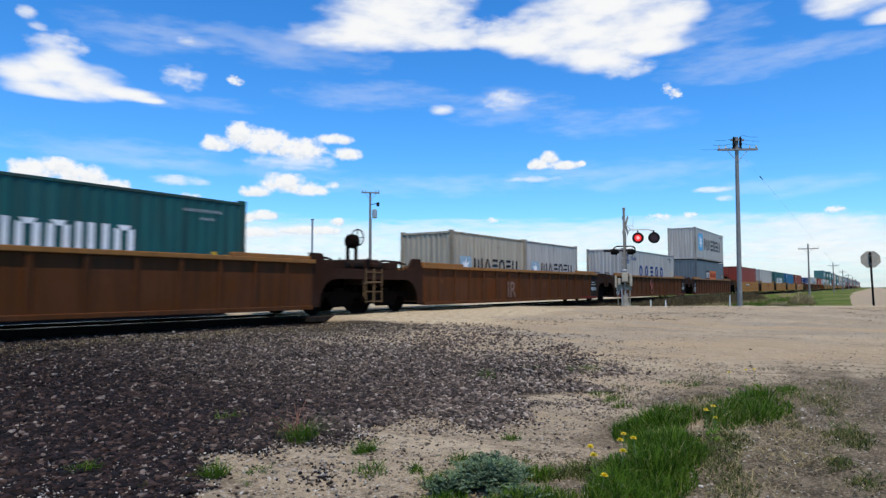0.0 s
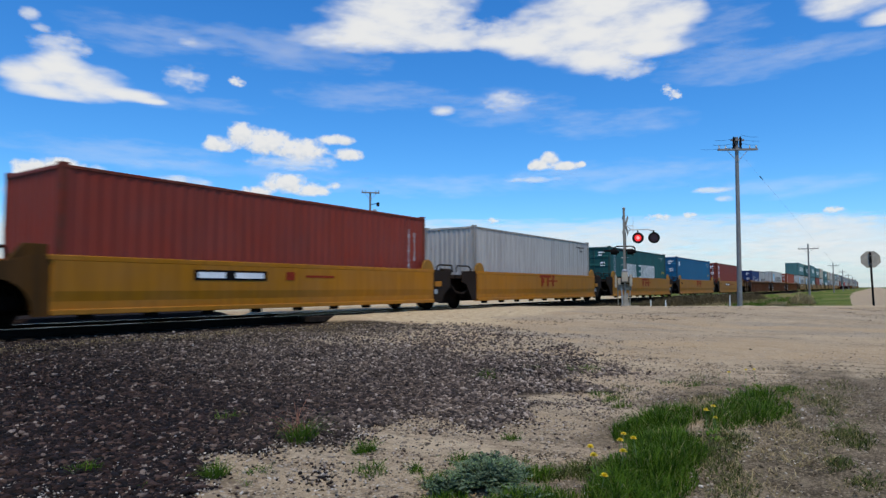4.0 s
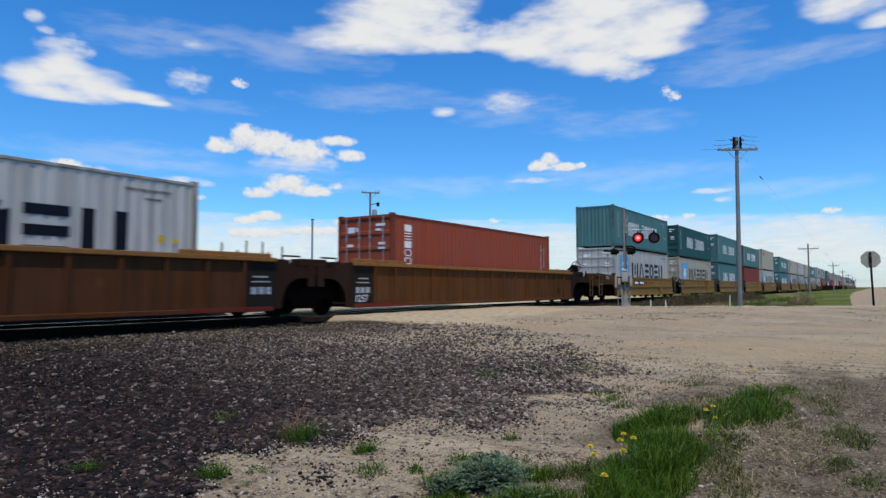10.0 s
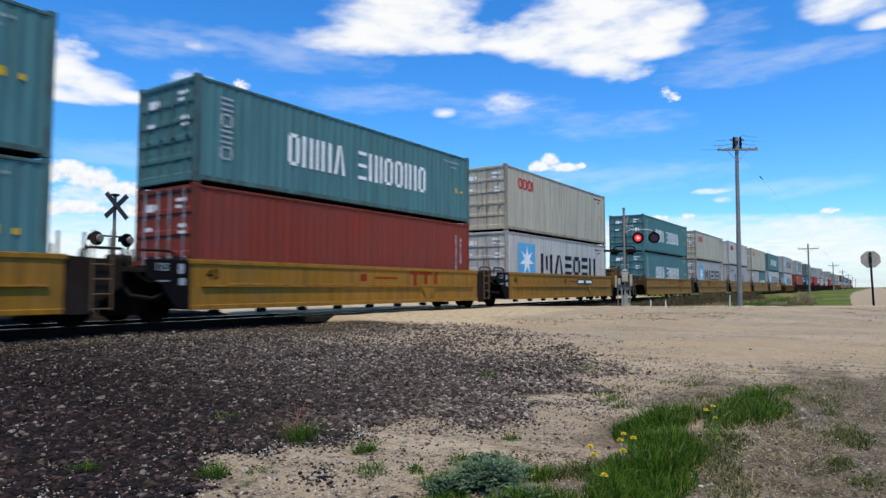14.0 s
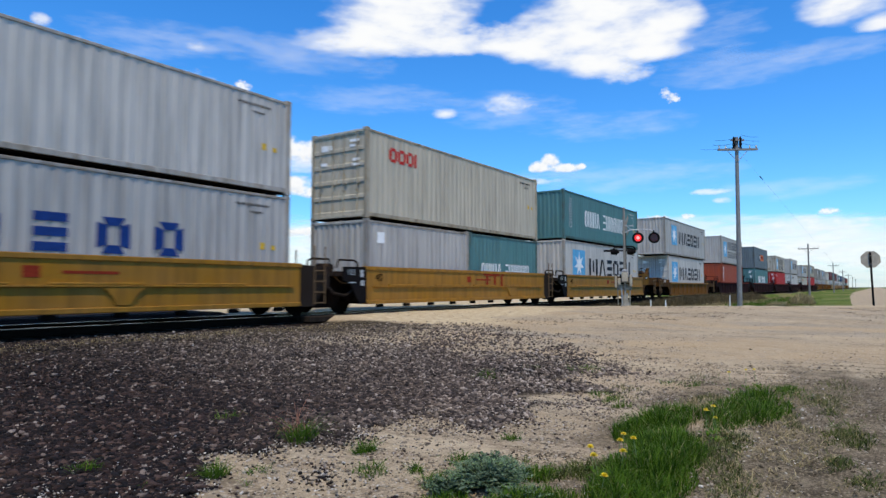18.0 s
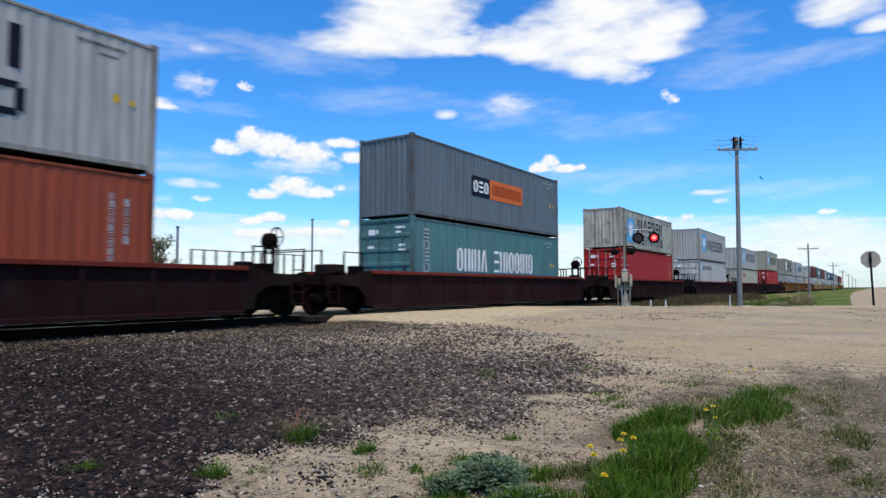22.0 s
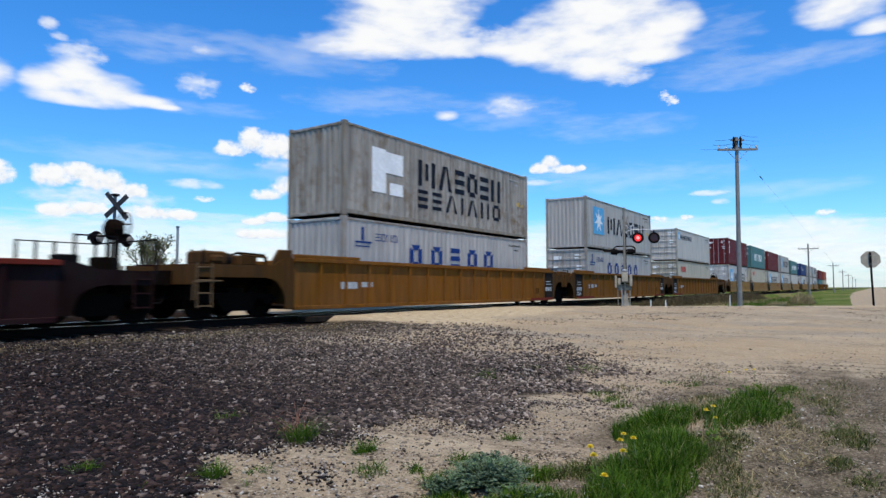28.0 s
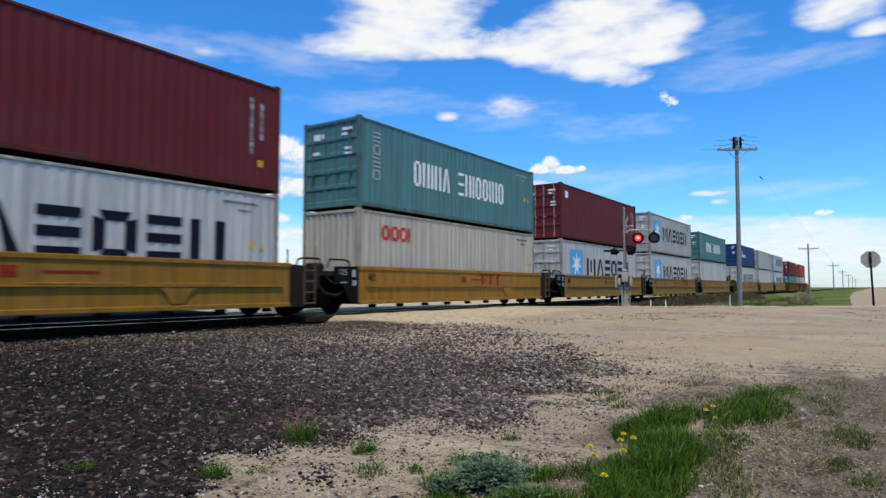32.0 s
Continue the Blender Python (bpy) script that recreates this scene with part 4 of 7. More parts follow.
            part("crossbuck_blade", g, SIGN_BACK, s, "dark back of a crossing sign blade")
        part("cross_arm", Geo().rod((-0.75, 0, 2.72), (0.75, 0, 2.72), 0.03), BLACK, s)
        for x in (-0.62, 0.62):
            u = part("flashing_light", Geo().rod((x, 0, 2.6), (x, 0, 2.72), 0.03), BLACK, s, "hooded flashing light seen from behind")
            lamp_unit(u, x, 2.62, 1, False)
            part("rear_lens", Geo().lathe([(-0.05, 0.12), (0.0, 0.15), (0.02, 0.15)], (x, -0.1, 2.62), "y", 18), ALU, u)
        part("bell", Geo().lathe([(0, 0.03), (0.05, 0.16), (0.1, 0.15)], (0, 0, 4.2), "z", 16), BLACK, s)
    return s


def build_pole(x, y, tall, label, arm=2.4, turn=0.0, arm_z=None, fancy=False, lean=0.0):
    z = float(ground_height(x, y))
    p = thing("utility_pole", label, "utility pole", "utility poles", pose(x, y, z, 0, lean, turn))
    part("pole", Geo().rod((0, 0, -0.5), (0, 0, tall), 0.145, 0.095, 14), WOOD, p, "grey weathered wooden pole")
    az = tall - 0.75 if arm_z is None else arm_z
    part("crossarm", Geo().box(-arm / 2, arm / 2, -0.2, -0.1, az - 0.06, az + 0.06).mesh("arm", 0.008), WOOD, p)
    for sx in (-1, 1):
        part("brace", Geo().rod((0, -0.12, az - 0.7), (sx * 0.55, -0.12, az - 0.06), 0.018), GALV, p)
    for x0 in (-0.46, -0.3, 0.3, 0.46):
        part("insulator", Geo().lathe([(0, 0.02), (0.05, 0.05), (0.09, 0.03), (0.13, 0.05), (0.17, 0.02)], (x0 * arm, -0.15, az + 0.06), "z", 10), GALV, p, "small grey insulator")
    if fancy:
        part("pole_top_arm", Geo().box(-0.36, 0.36, -0.18, -0.08, tall - 0.25, tall - 0.15), WOOD, p)
        for x0, h in ((-0.2, 0.75), (0.16, 0.75)):
            part("arrester", Geo().lathe([(0, 0.06), (0.12, 0.09), (0.2, 0.06), (0.32, 0.09), (0.42, 0.06), (0.56, 0.085), (h, 0.04)], (x0, -0.13, tall - 0.75), "z", 12), BLACK, p, "dark ribbed surge arrester")
        for k in range(6):
            sx = 1 if k % 2 else -1
            r = (1.05, 0.95, 1.15, 1.0, 1.85, 0.75)[k]
            z1 = tall + (-0.1, 0.1, -0.38, -0.14, -0.62, -0.36)[k]
            g = Geo()
            pts = [(sx * (0.2 + r * i / 6), -0.13, z1 - (0.1 if sx < 0 else 0.14) * (i / 6) - 0.05 * math.sin(math.pi * i / 6)) for i in range(7)]
            for a, b in zip(pts, pts[1:]):
                g.rod(a, b, 0.008, n=5)
            part("jumper_wire", g, BLACK, p, "short straight jumper wire")
        # guy wire down to its anchor, with a strain insulator high up
        m = pose(x, y, z, 0, lean, turn).inverted()
        top, foot = Vector((x, y, z + tall - 0.6)), Vector((x + 1.05, y - 6.4, 0))
        foot.z = float(ground_height(foot.x, foot.y))
        a, b = top.lerp(foot, 0.185), top.lerp(foot, 0.21)
        part("guy_wire", Geo().rod(m @ top, m @ foot, 0.0028, n=5), GALV, p, "thin steel guy wire")
        part("strain_insulator", Geo().rod(m @ a, m @ b, 0.03, 0.02, 8), BLACK, p, "dark strain insulator on the wire")
    return p


def build_sign(x, y):
    z = float(ground_height(x, y))
    s = thing("road_sign", "octagonal road sign with bare grey back on dark post", "road sign", m=pose(x, y, z, 0, -1.5, -90))
    part("post", Geo().box(-0.045, 0.045, -0.03, 0.03, -0.4, 2.65).mesh("post", 0.006), BLACK, s, "dark steel post")
    r = 0.41
    g = Geo().slab([(r * math.cos(radians(22.5 + 45 * i)), 2.32 + r * math.sin(radians(22.5 + 45 * i))) for i in range(8)], "y", 0.034, 0.042)
    part("sign_plate", g, CAST, s, "bare grey aluminium octagon")
    for zz in (2.1, 2.5):
        part("bolt", Geo().lathe([(0, 0.02), (0.012, 0.02)], (0, -0.04, zz), "y", 8), GALV, s)


def build_roadside():
    build_signal("crossing_signal", pose(29.7, 9.8, -0.25, 0, 0, -70), "grey railway crossing signal mast with red flashing lights", 0, True)
    build_signal("crossing_signal", pose(12.55, 23.3, -0.05, 0, 0, 8), "railway crossing mast with dark crossed sign blades seen from behind", 0, False)
    build_pole(39.3, 6.4, 10.0, "tall weathered wooden utility pole with crossarm beside the crossing", 2.2, -62, fancy=True, lean=0.4)
    p = build_pole(45.4, 39.2, 10.4, "wooden utility pole with a small crossarm and transformer beyond the track", 1.7, -40, arm_z=10.3)
    part("transformer", Geo().lathe([(0, 0.1), (0.05, 0.24), (0.75, 0.24), (0.85, 0.12)], (0.42, -0.05, 7.9), "z", 14), GALV, p, "grey drum transformer")
    part("side_bracket", Geo().rod((0, -0.1, 9.2), (0.75, -0.1, 9.3), 0.035, n=8).box(0.6, 0.85, -0.2, 0.0, 9.05, 9.4), BLACK, p, "short side bracket with a cutout")
    part("ground_wire", Geo().rod((0.16, -0.03, 0.0), (0.12, -0.03, 7.9), 0.02, n=5), BLACK, p)
    build_pole(104, 7.8, 7.6, "distant wooden utility pole beside the line", 2.6, -80)
    for k, x in enumerate((176, 250, 330, 420, 520)):
        build_pole(x, 8.2 + 0.8 * k, 7.2, "distant wooden utility pole beside the line", 2.4, -80)
    for x, y, h in ((31.4, 9.1, 0.75), (31.8, 8.5, 0.75), (35.8, 6.3, 0.95)):
        z = float(ground_height(x, y))
        p = thing("marker_post", "short white roadside marker post", "post", "marker posts", pose(x, y, z))
        part("stake", Geo().box(-0.045, 0.045, -0.02, 0.02, -0.2, h).mesh("stake", 0.008), INK_WHITE, p)
        part("cap", Geo().box(-0.05, 0.05, -0.025, 0.025, h, h + 0.03), GALV, p)
    build_sign(35.0, 0.1)
    z = float(ground_height(28.3, 29.2))
    p = thing("steel_post", "thin dark steel post beyond the track", "post", m=pose(28.3, 29.2, z))
    part("tube", Geo().rod((0, 0, -0.3), (0, 0, 5.35), 0.07, 0.065, 12), GALV, p)
    part("cap", Geo().lathe([(0, 0.1), (0.05, 0.09)], (0, 0, 5.35), "z", 12), GRIME, p)
    p = thing("steel_post", "thin dark steel post beyond the track", "post", m=pose(19.5, 30, -0.4))
    part("tube", Geo().rod((0, 0, -0.3), (0, 0, 4.3), 0.075, 0.07, 12), GALV, p)
    part("cap", Geo().lathe([(0, 0.11), (0.05, 0.1)], (0, 0, 4.3), "z", 12), GRIME, p)


# ---- containers ----
HIGH, LOW = 2.896, 2.591
FORTY, TWENTY, FORTYFIVE = 12.19, 6.06, 13.72
MOVERS = []                                   # (thing, place along the line at the start, height)


def wave(a, b, pitch=0.278, depth=0.017):
    """The outline of a corrugated panel from a to b: (along, inward)."""
    n = max(2, round((b - a) / pitch))
    p = (b - a) / n
    out = []
    for i in range(n):
        s = a + i * p
        out += [(s + 0.04 * p, 0.0), (s + 0.3 * p, 0.0), (s + 0.5 * p, depth), (s + 0.8 * p, depth)]
    return [(a, 0.0)] + out + [(b, 0.0)]


def side_panel(L, H, sign):
    y = sign * 1.205
    pts = [(u, y - sign * v) for u, v in wave(-L / 2 + 0.15, L / 2 - 0.15)]
    return Geo().slab(pts + [(L / 2 - 0.15, y - sign * 0.06), (-L / 2 + 0.15, y - sign * 0.06)], "z", 0.16, H - 0.1)


def end_panel(L, H, sign):
    x = sign * (L / 2 - 0.015)
    pts = [(x - sign * v, u) for u, v in wave(-1.08, 1.08, 0.25, 0.036)]
    return Geo().slab(pts + [(x - sign * 0.07, 1.08), (x - sign * 0.07, -1.08)], "z", 0.14, H - 0.08)


def door_panel(L, H, sign):
    """A door leaf whose face steps in between its ribs."""
    x = -L / 2
    y0, y1 = sorted((sign * 0.01, sign * 1.1))
    pts = [(x + 0.1, 0.13), (x + 0.1, H - 0.1)]
    for k in range(5, -1, -1):
        z = 0.13 + k * (H - 0.31) / 5
        pts += [(x + 0.045, z + 0.13), (x + 0.016, z + 0.11), (x + 0.016, z), (x + 0.045, z - 0.02)]
    pts = pts[:2] + pts[3:-1]
    return Geo().slab(pts, "y", y0, y1)


def corner_post(L, H, sx, sy):
    g = Geo()
    x0, x1 = sorted((sx * (L / 2 - 0.16), sx * L / 2))
    y0, y1 = sorted((sy * 1.1, sy * 1.219))
    g.box(x0, x1, y0, y1, 0.1, H - 0.1)
    X0, X1 = sorted((sx * (L / 2 - 0.18), sx * (L / 2 + 0.004)))
    Y0, Y1 = sorted((sy * 1.06, sy * 1.223))
    return g.box(X0, X1, Y0, Y1, 0.0, 0.118).box(X0, X1, Y0, Y1, H - 0.118, H)


def rails(L, H, sy, low):
    y0, y1 = sorted((sy * 1.15, sy * 1.218))
    return Geo().box(-L / 2 + 0.17, L / 2 - 0.17, y0, y1, *((0.06, 0.18) if low else (H - 0.12, H - 0.05)))


def build_shell(root, L, H, mat, doors):
    key = "%.2f_%.2f" % (L, H)
    frame_mat = worn(mat)
    for sy, tag in ((-1, "near"), (1, "far")):
        part("side_wall", tinted("side_wall" + key + tag, mat, lambda: side_panel(L, H, sy)), None, root)
        part("top_rail", tinted("top_rail" + key + tag, frame_mat, lambda: rails(L, H, sy, False), 0.008), None, root)
        part("bottom_rail", tinted("bottom_rail" + key + tag, frame_mat, lambda: rails(L, H, sy, True), 0.008), None, root)
        for sx in (-1, 1):
            part("corner_post", tinted("corner_post%s%s%d" % (key, tag, sx), frame_mat, lambda: corner_post(L, H, sx, sy), 0.008), None, root)
    part("end_wall", tinted("end_wall" + key, mat, lambda: end_panel(L, H, 1)), None, root)
    part("roof", tinted("roof" + key, mat, lambda: Geo().box(-L / 2 + 0.1, L / 2 - 0.1, -1.16, 1.16, H - 0.1, H - 0.06)), None, root)
    part("floor", tinted("floor" + key, GRIME, lambda: Geo().box(-L / 2 + 0.1, L / 2 - 0.1, -1.12, 1.12, 0.022, 0.15)), None, root)
    part("end_sill", tinted("end_sill" + key, mat, lambda: Geo().box(-L / 2, -L / 2 + 0.12, -1.06, 1.06, 0.05, 0.14), 0.006), None, root)
    part("end_header", tinted("end_header" + key, mat, lambda: Geo().box(-L / 2, -L / 2 + 0.12, -1.06, 1.06, H - 0.13, H - 0.045), 0.006), None, root)
    if doors:
        for sy, tag in ((-1, "near"), (1, "far")):
            d = part("door", tinted("door" + key + tag, mat, lambda: door_panel(L, H, sy), 0.004), None, root)
            for y in (0.24, 0.82):
                rod = tinted("lock_rod" + key, GALV if mat in (WINE, SIGNAL_RED, RED_BROWN, ORANGE_RED) else frame_mat, lambda: Geo().rod((-L / 2 + 0.005, 0, 0.1), (-L / 2 + 0.005, 0, H - 0.1), 0.02, n=6).box(-L / 2 - 0.014, -L / 2 + 0.02, -0.14, 0.02, 1.12, 1.16).box(-L / 2 - 0.01, -L / 2 + 0.02, -0.045, 0.045, H * 0.3, H * 0.3 + 0.06).box(-L / 2 - 0.01, -L / 2 + 0.02, -0.045, 0.045, H * 0.72, H * 0.72 + 0.06))
                part("lock_rod", rod, None, d, at=pose(0, sy * y, 0))
            if sy > 0:
                tagged(part("door_decal", tinted("door_decal" + key, INK_WHITE, lambda: Geo().box(-L / 2 + 0.004, -L / 2 + 0.014, 0.45, 0.75, H - 0.62, H - 0.42).box(-L / 2 + 0.004, -L / 2 + 0.014, 0.3, 0.38, H - 0.58, H - 0.44).box(-L / 2 + 0.004, -L / 2 + 0.014, 0.5, 0.78, H - 1.1, H - 1.0)), None, d, "white markings"), kind="stuff")
            else:
                tagged(part("door_decal", tinted("door_decal_b" + key, INK_WHITE, lambda: Geo().box(-L / 2 + 0.004, -L / 2 + 0.014, -0.9, -0.5, H - 0.42, H - 0.34).box(-L / 2 + 0.004, -L / 2 + 0.014, -0.72, -0.5, H - 0.58, H - 0.5).box(-L / 2 + 0.004, -L / 2 + 0.014, -0.9, -0.62, H - 1.05, H - 0.96).box(-L / 2 + 0.004, -L / 2 + 0.014, -0.9, -0.62, H - 1.2, H - 1.13)), None, d, "white markings"), kind="stuff")
    else:
        part("end_wall", tinted("end_wall_b" + key, mat, lambda: end_panel(L, H, -1)), None, root)


class Marks(Geo):
    """Painted marks on the near side wall; u runs from the wall's left end."""

    L = 12.19

    def out(self):
        """A little further out, for marks upon a panel."""
        self.v = [(x, y - 0.006, z) for x, y, z in self.v]
        return self

    def bar(self, u0, u1, z0, z1):
        return self.box(-self.L / 2 + u0, -self.L / 2 + u1, -1.2105, -1.2062, z0, z1)

    def stroke(self, pts):
        """A flat four-cornered stroke; corners are (u, z)."""
        return self.slab([(-self.L / 2 + u, z) for u, z in pts], "y", -1.2105, -1.2062)

    def letters(self, u0, u1, z0, z1, n, thick=0.3):
        """n plain upright bar pairs."""
        p = (u1 - u0) / n
        for i in range(n):
            a, w = u0 + i * p, p * 0.8
            for b in (a, a + w * (1 - thick)):
                self.bar(b, b + w * thick, z0, z1)
        return self

    def shapes(self, u0, u1, z0, z1, kinds, thick=0.2, gap=0.26):
        """A row of plain shapes: o ring, v leaning pair, p upright pair, w wide pair, i bar, e three level bars."""
        wide = {"o": 0.95, "v": 1.1, "p": 0.95, "w": 1.3, "i": 0.26, "e": 0.85}
        total = sum(wide[c] for c in kinds) + gap * (len(kinds) - 1)
        k, h = (u1 - u0) / total, z1 - z0
        t = min(thick * h, 0.3 * k)
        a = u0
        for c in kinds:
            b = a + wide[c] * k
            if c == "i":
                self.bar(a, b, z0, z1)
            elif c in "pw":
                self.bar(a, a + t, z0, z1).bar(b - t, b, z0, z1)
                if c == "w":
                    self.bar((a + b - 0.8 * t) / 2, (a + b + 0.8 * t) / 2, z0 + 0.25 * h, z1 - 0.1 * h)
            elif c == "v":
                m = (a + b) / 2
                self.stroke([(a, z0), (a + t, z0), (m + 0.3 * t, z1), (m - 0.6 * t, z1)])
                self.stroke([(b - t, z0), (b, z0), (m + 0.6 * t, z1), (m + 0.32 * t, z1)])
            elif c == "e":
                q = 0.8 * t
                for z in (z0, (z0 + z1 - q) / 2, z1 - q):
                    self.bar(a, b, z, z + q)
            else:
                q, e = 0.8 * t, 0.5 * t
                self.stroke([(a, z0 + e), (a + t, z0 + q), (a + t, z1 - q), (a, z1 - e)])
                self.stroke([(b, z0 + e), (b - t, z0 + q), (b - t, z1 - q), (b, z1 - e)])
                self.stroke([(a + e, z0), (b - e, z0), (b - t, z0 + q), (a + t, z0 + q)])
                self.stroke([(a + e, z1), (b - e, z1), (b - t, z1 - q), (a + t, z1 - q)])
            a = b + gap * k
        return self

    def column(self, u0, u1, z0, z1, kinds):
        """Plain shapes one below another."""
        p = (z1 - z0) / len(kinds)
        for i, c in enumerate(kinds):
            self.shapes(u0, u1, z1 - (i + 0.82) * p, z1 - i * p, c, 0.2)
        return self

    def star(self, u, z, r):
        pts = [(-self.L / 2 + u + (r if i % 2 == 0 else 0.38 * r) * math.sin(math.pi * i / 7), z + (r if i % 2 == 0 else 0.38 * r) * math.cos(math.pi * i / 7)) for i in range(14)]
        return self.slab(pts, "y", -1.2165, -1.2122)


def marks_on(L):
    g = Marks()
    g.L = L
    return g


def add_marks(root, kind, L, H, tint):
    def put(name, mat, build, label):
        ob = part(name, tinted("%s_%s_%.2f_%.2f_%s" % (name, kind, L, H, label), mat, build), None, root, label)
        if "bars" in label or "shapes" in label or "marks" in label or "decals" in label or "strokes" in label:
            tagged(ob, kind="stuff")
    h = H - 2.6
    long = L > 13
    if kind == "pair":                                       # two white words and a column of marks
        if L < 7:
            put("word_mark", INK_WHITE, lambda: marks_on(L).shapes(0.95, 2.6, 0.8, 1.4, "opipv").shapes(2.95, 5.15, 0.8, 1.4, "epiooipo"), "white lettering shapes")
        else:
            put("first_word", INK_WHITE, lambda: marks_on(L).shapes(2.87, 5.12, 0.86 + 0.6 * h, 1.74 + 0.6 * h, "opipv", 0.22), "white lettering shapes")
            put("second_word", INK_WHITE, lambda: marks_on(L).shapes(5.72, 9.27, 0.86 + 0.6 * h, 1.74 + 0.6 * h, "epiooipo", 0.22), "white lettering shapes")
            put("column_mark", INK_FADED, lambda: marks_on(L).column(0.7, 1.06, 0.58 + h, 2.2 + h, "eoeo"), "column of white marks")
    elif kind == "star" and L < 7:
        put("logo_panel", INK_PALE_SKY, lambda: marks_on(L).bar(0.6, 1.42, 0.8, 1.62), "faded light blue panel")
        put("logo_star", INK_WHITE, lambda: marks_on(L).star(1.01, 1.21, 0.36), "white seven-pointed star")
        put("word_mark", INK_NAVY, lambda: marks_on(L).shapes(1.65, 5.3, 1.06, 1.58, "wveoep", 0.24), "dark lettering shapes")
    elif kind == "star":
        put("logo_panel", INK_SKY, lambda: marks_on(L).bar(1.92 if long else 1.1, 3.5 if long else 2.82, 0.83 + 0.1 * h, 2.3 + 0.4 * h), "light blue square panel")
        put("logo_star", INK_WHITE, lambda: marks_on(L).star(2.7 if long else 1.96, 1.56 + 0.25 * h, 0.68), "white seven-pointed star")
        put("word_mark", INK_NAVY, lambda: marks_on(L).shapes(4.16 if long else 3.42, 11.3 if long else 10.5, 0.98 + 0.1 * h, 1.96 + 0.2 * h, "wveoep", 0.26, 0.22), "dark navy lettering shapes")
    elif kind == "star_two":
        put("logo_panel", INK_SKY, lambda: marks_on(L).bar(1.2, 2.9, 0.45 + h, 2.05 + h), "light blue square panel")
        put("logo_star", INK_WHITE, lambda: marks_on(L).star(2.05, 1.25 + h, 0.64), "white seven-pointed star")
        put("word_mark", INK_NAVY, lambda: marks_on(L).shapes(3.6, 9.45, 1.3 + h, 2.14 + h, "wveoep", 0.26), "dark lettering shapes")
        put("second_word", INK_NAVY, lambda: marks_on(L).shapes(3.62, 9.55, 0.4 + h, 1.05 + h, "eevivpo", 0.26, 0.4), "dark lettering shapes")
    elif kind == "worn_two":
        put("logo_panel", INK_WHITE, lambda: marks_on(L).bar(1.3, 2.0, 0.75 + 0.4 * h, 2.25 + 0.2 * h).bar(2.0, 2.9, 1.25 + h, 1.95 + h).bar(2.2, 2.9, 0.55 + h, 0.95 + h), "pale painted-over logo square")
        put("word_mark", INK_NAVY, lambda: marks_on(L).shapes(3.77, 9.65, 1.08 + h, 2.0 + h, "wveoep", 0.26), "dark lettering shapes")
        put("second_word", INK_NAVY, lambda: marks_on(L).shapes(3.77, 9.65, 0.3 + h, 0.95 + h, "eevivpo", 0.26, 0.4), "dark lettering shapes")
    elif kind == "small_star":
        put("logo_panel", INK_SKY, lambda: marks_on(L).bar(0.44, 1.06, 1.68 + h, 2.28 + h), "small light blue panel")
        put("logo_star", INK_WHITE, lambda: marks_on(L).star(0.75, 1.98 + h, 0.26), "small white star")
        put("word_mark", INK_NAVY, lambda: marks_on(L).shapes(1.2, 3.5, 1.75 + h, 2.12 + h, "wveoep", 0.22), "small dark lettering shapes")
        put("second_word", INK_NAVY, lambda: marks_on(L).shapes(3.75, 4.95, 1.75 + h, 2.12 + h, "iipe", 0.22), "small dark lettering shapes")
    elif kind == "wide_blue":
        put("word_mark", INK_BLUE, lambda: marks_on(L).shapes(3.3, 9.0, 1.12, 1.88, "ooeoo", 0.29, 0.75), "wide-set blue lettering shapes")
        put("logo_panel", INK_BLUE, lambda: marks_on(L).bar(0.82, 0.94, 1.88 + h, 2.3 + h).bar(0.55, 1.3, 1.8 + h, 1.86 + h).bar(0.55, 1.2, 1.68 + h, 1.72 + h).shapes(1.5, 2.6, 1.9 + h, 2.14 + h, "eopo", 0.16), "small blue marks")
    elif kind == "red_small":
        put("word_mark", INK_RED, lambda: marks_on(L).shapes(1.15, 2.65, 1.66 + h, 2.13 + h, "oooi", 0.26, 0.1), "red lettering shapes")
    elif kind == "two_tone":
        put("logo_panel", INK_NAVY, lambda: marks_on(L).bar(3.94, 5.37, 1.15, 1.97), "navy panel")
        put("logo_panel", INK_ORANGE, lambda: marks_on(L).bar(5.37, 8.28, 1.15, 1.97), "orange panel")
        put("word_mark", INK_WHITE, lambda: marks_on(L).shapes(4.08, 5.24, 1.33, 1.79, "oeo", 0.26).out(), "white lettering shapes")
        put("word_mark", INK_BRICK, lambda: marks_on(L).shapes(5.58, 8.1, 1.33, 1.79, "pooiiopo", 0.22).out(), "dark lettering shapes")
    elif kind == "column":
        put("column_mark", INK_WHITE, lambda: marks_on(L).column(0.68, 1.06, 1.0 + 0.5 * h, 2.25 + h, "ieioo"), "column of white marks")
    elif kind == "script":
        def scrawl():
            g = marks_on(L)
            x = 2.6
            for i in range(10):
                hgt = (0.75, 0.3, 0.55, 0.3, 0.3, 0.3, 0.3, 0.45, 0.3, 0.3)[i]
                g.slab([(-L / 2 + x, 1.15 + h), (-L / 2 + x + 0.07, 1.15 + h), (-L / 2 + x + 0.2, 1.15 + h + hgt), (-L / 2 + x + 0.13, 1.15 + h + hgt)], "y", -1.2105, -1.2062)
                g.bar(x + 0.02, x + 0.26, 1.13 + h, 1.18 + h)
                x += 0.27
            return g.bar(1.3, 1.9, 1.15 + h, 1.3 + h).bar(1.25, 1.4, 1.3 + h, 1.75 + h).bar(1.4, 1.9, 1.7 + h, 1.78 + h)
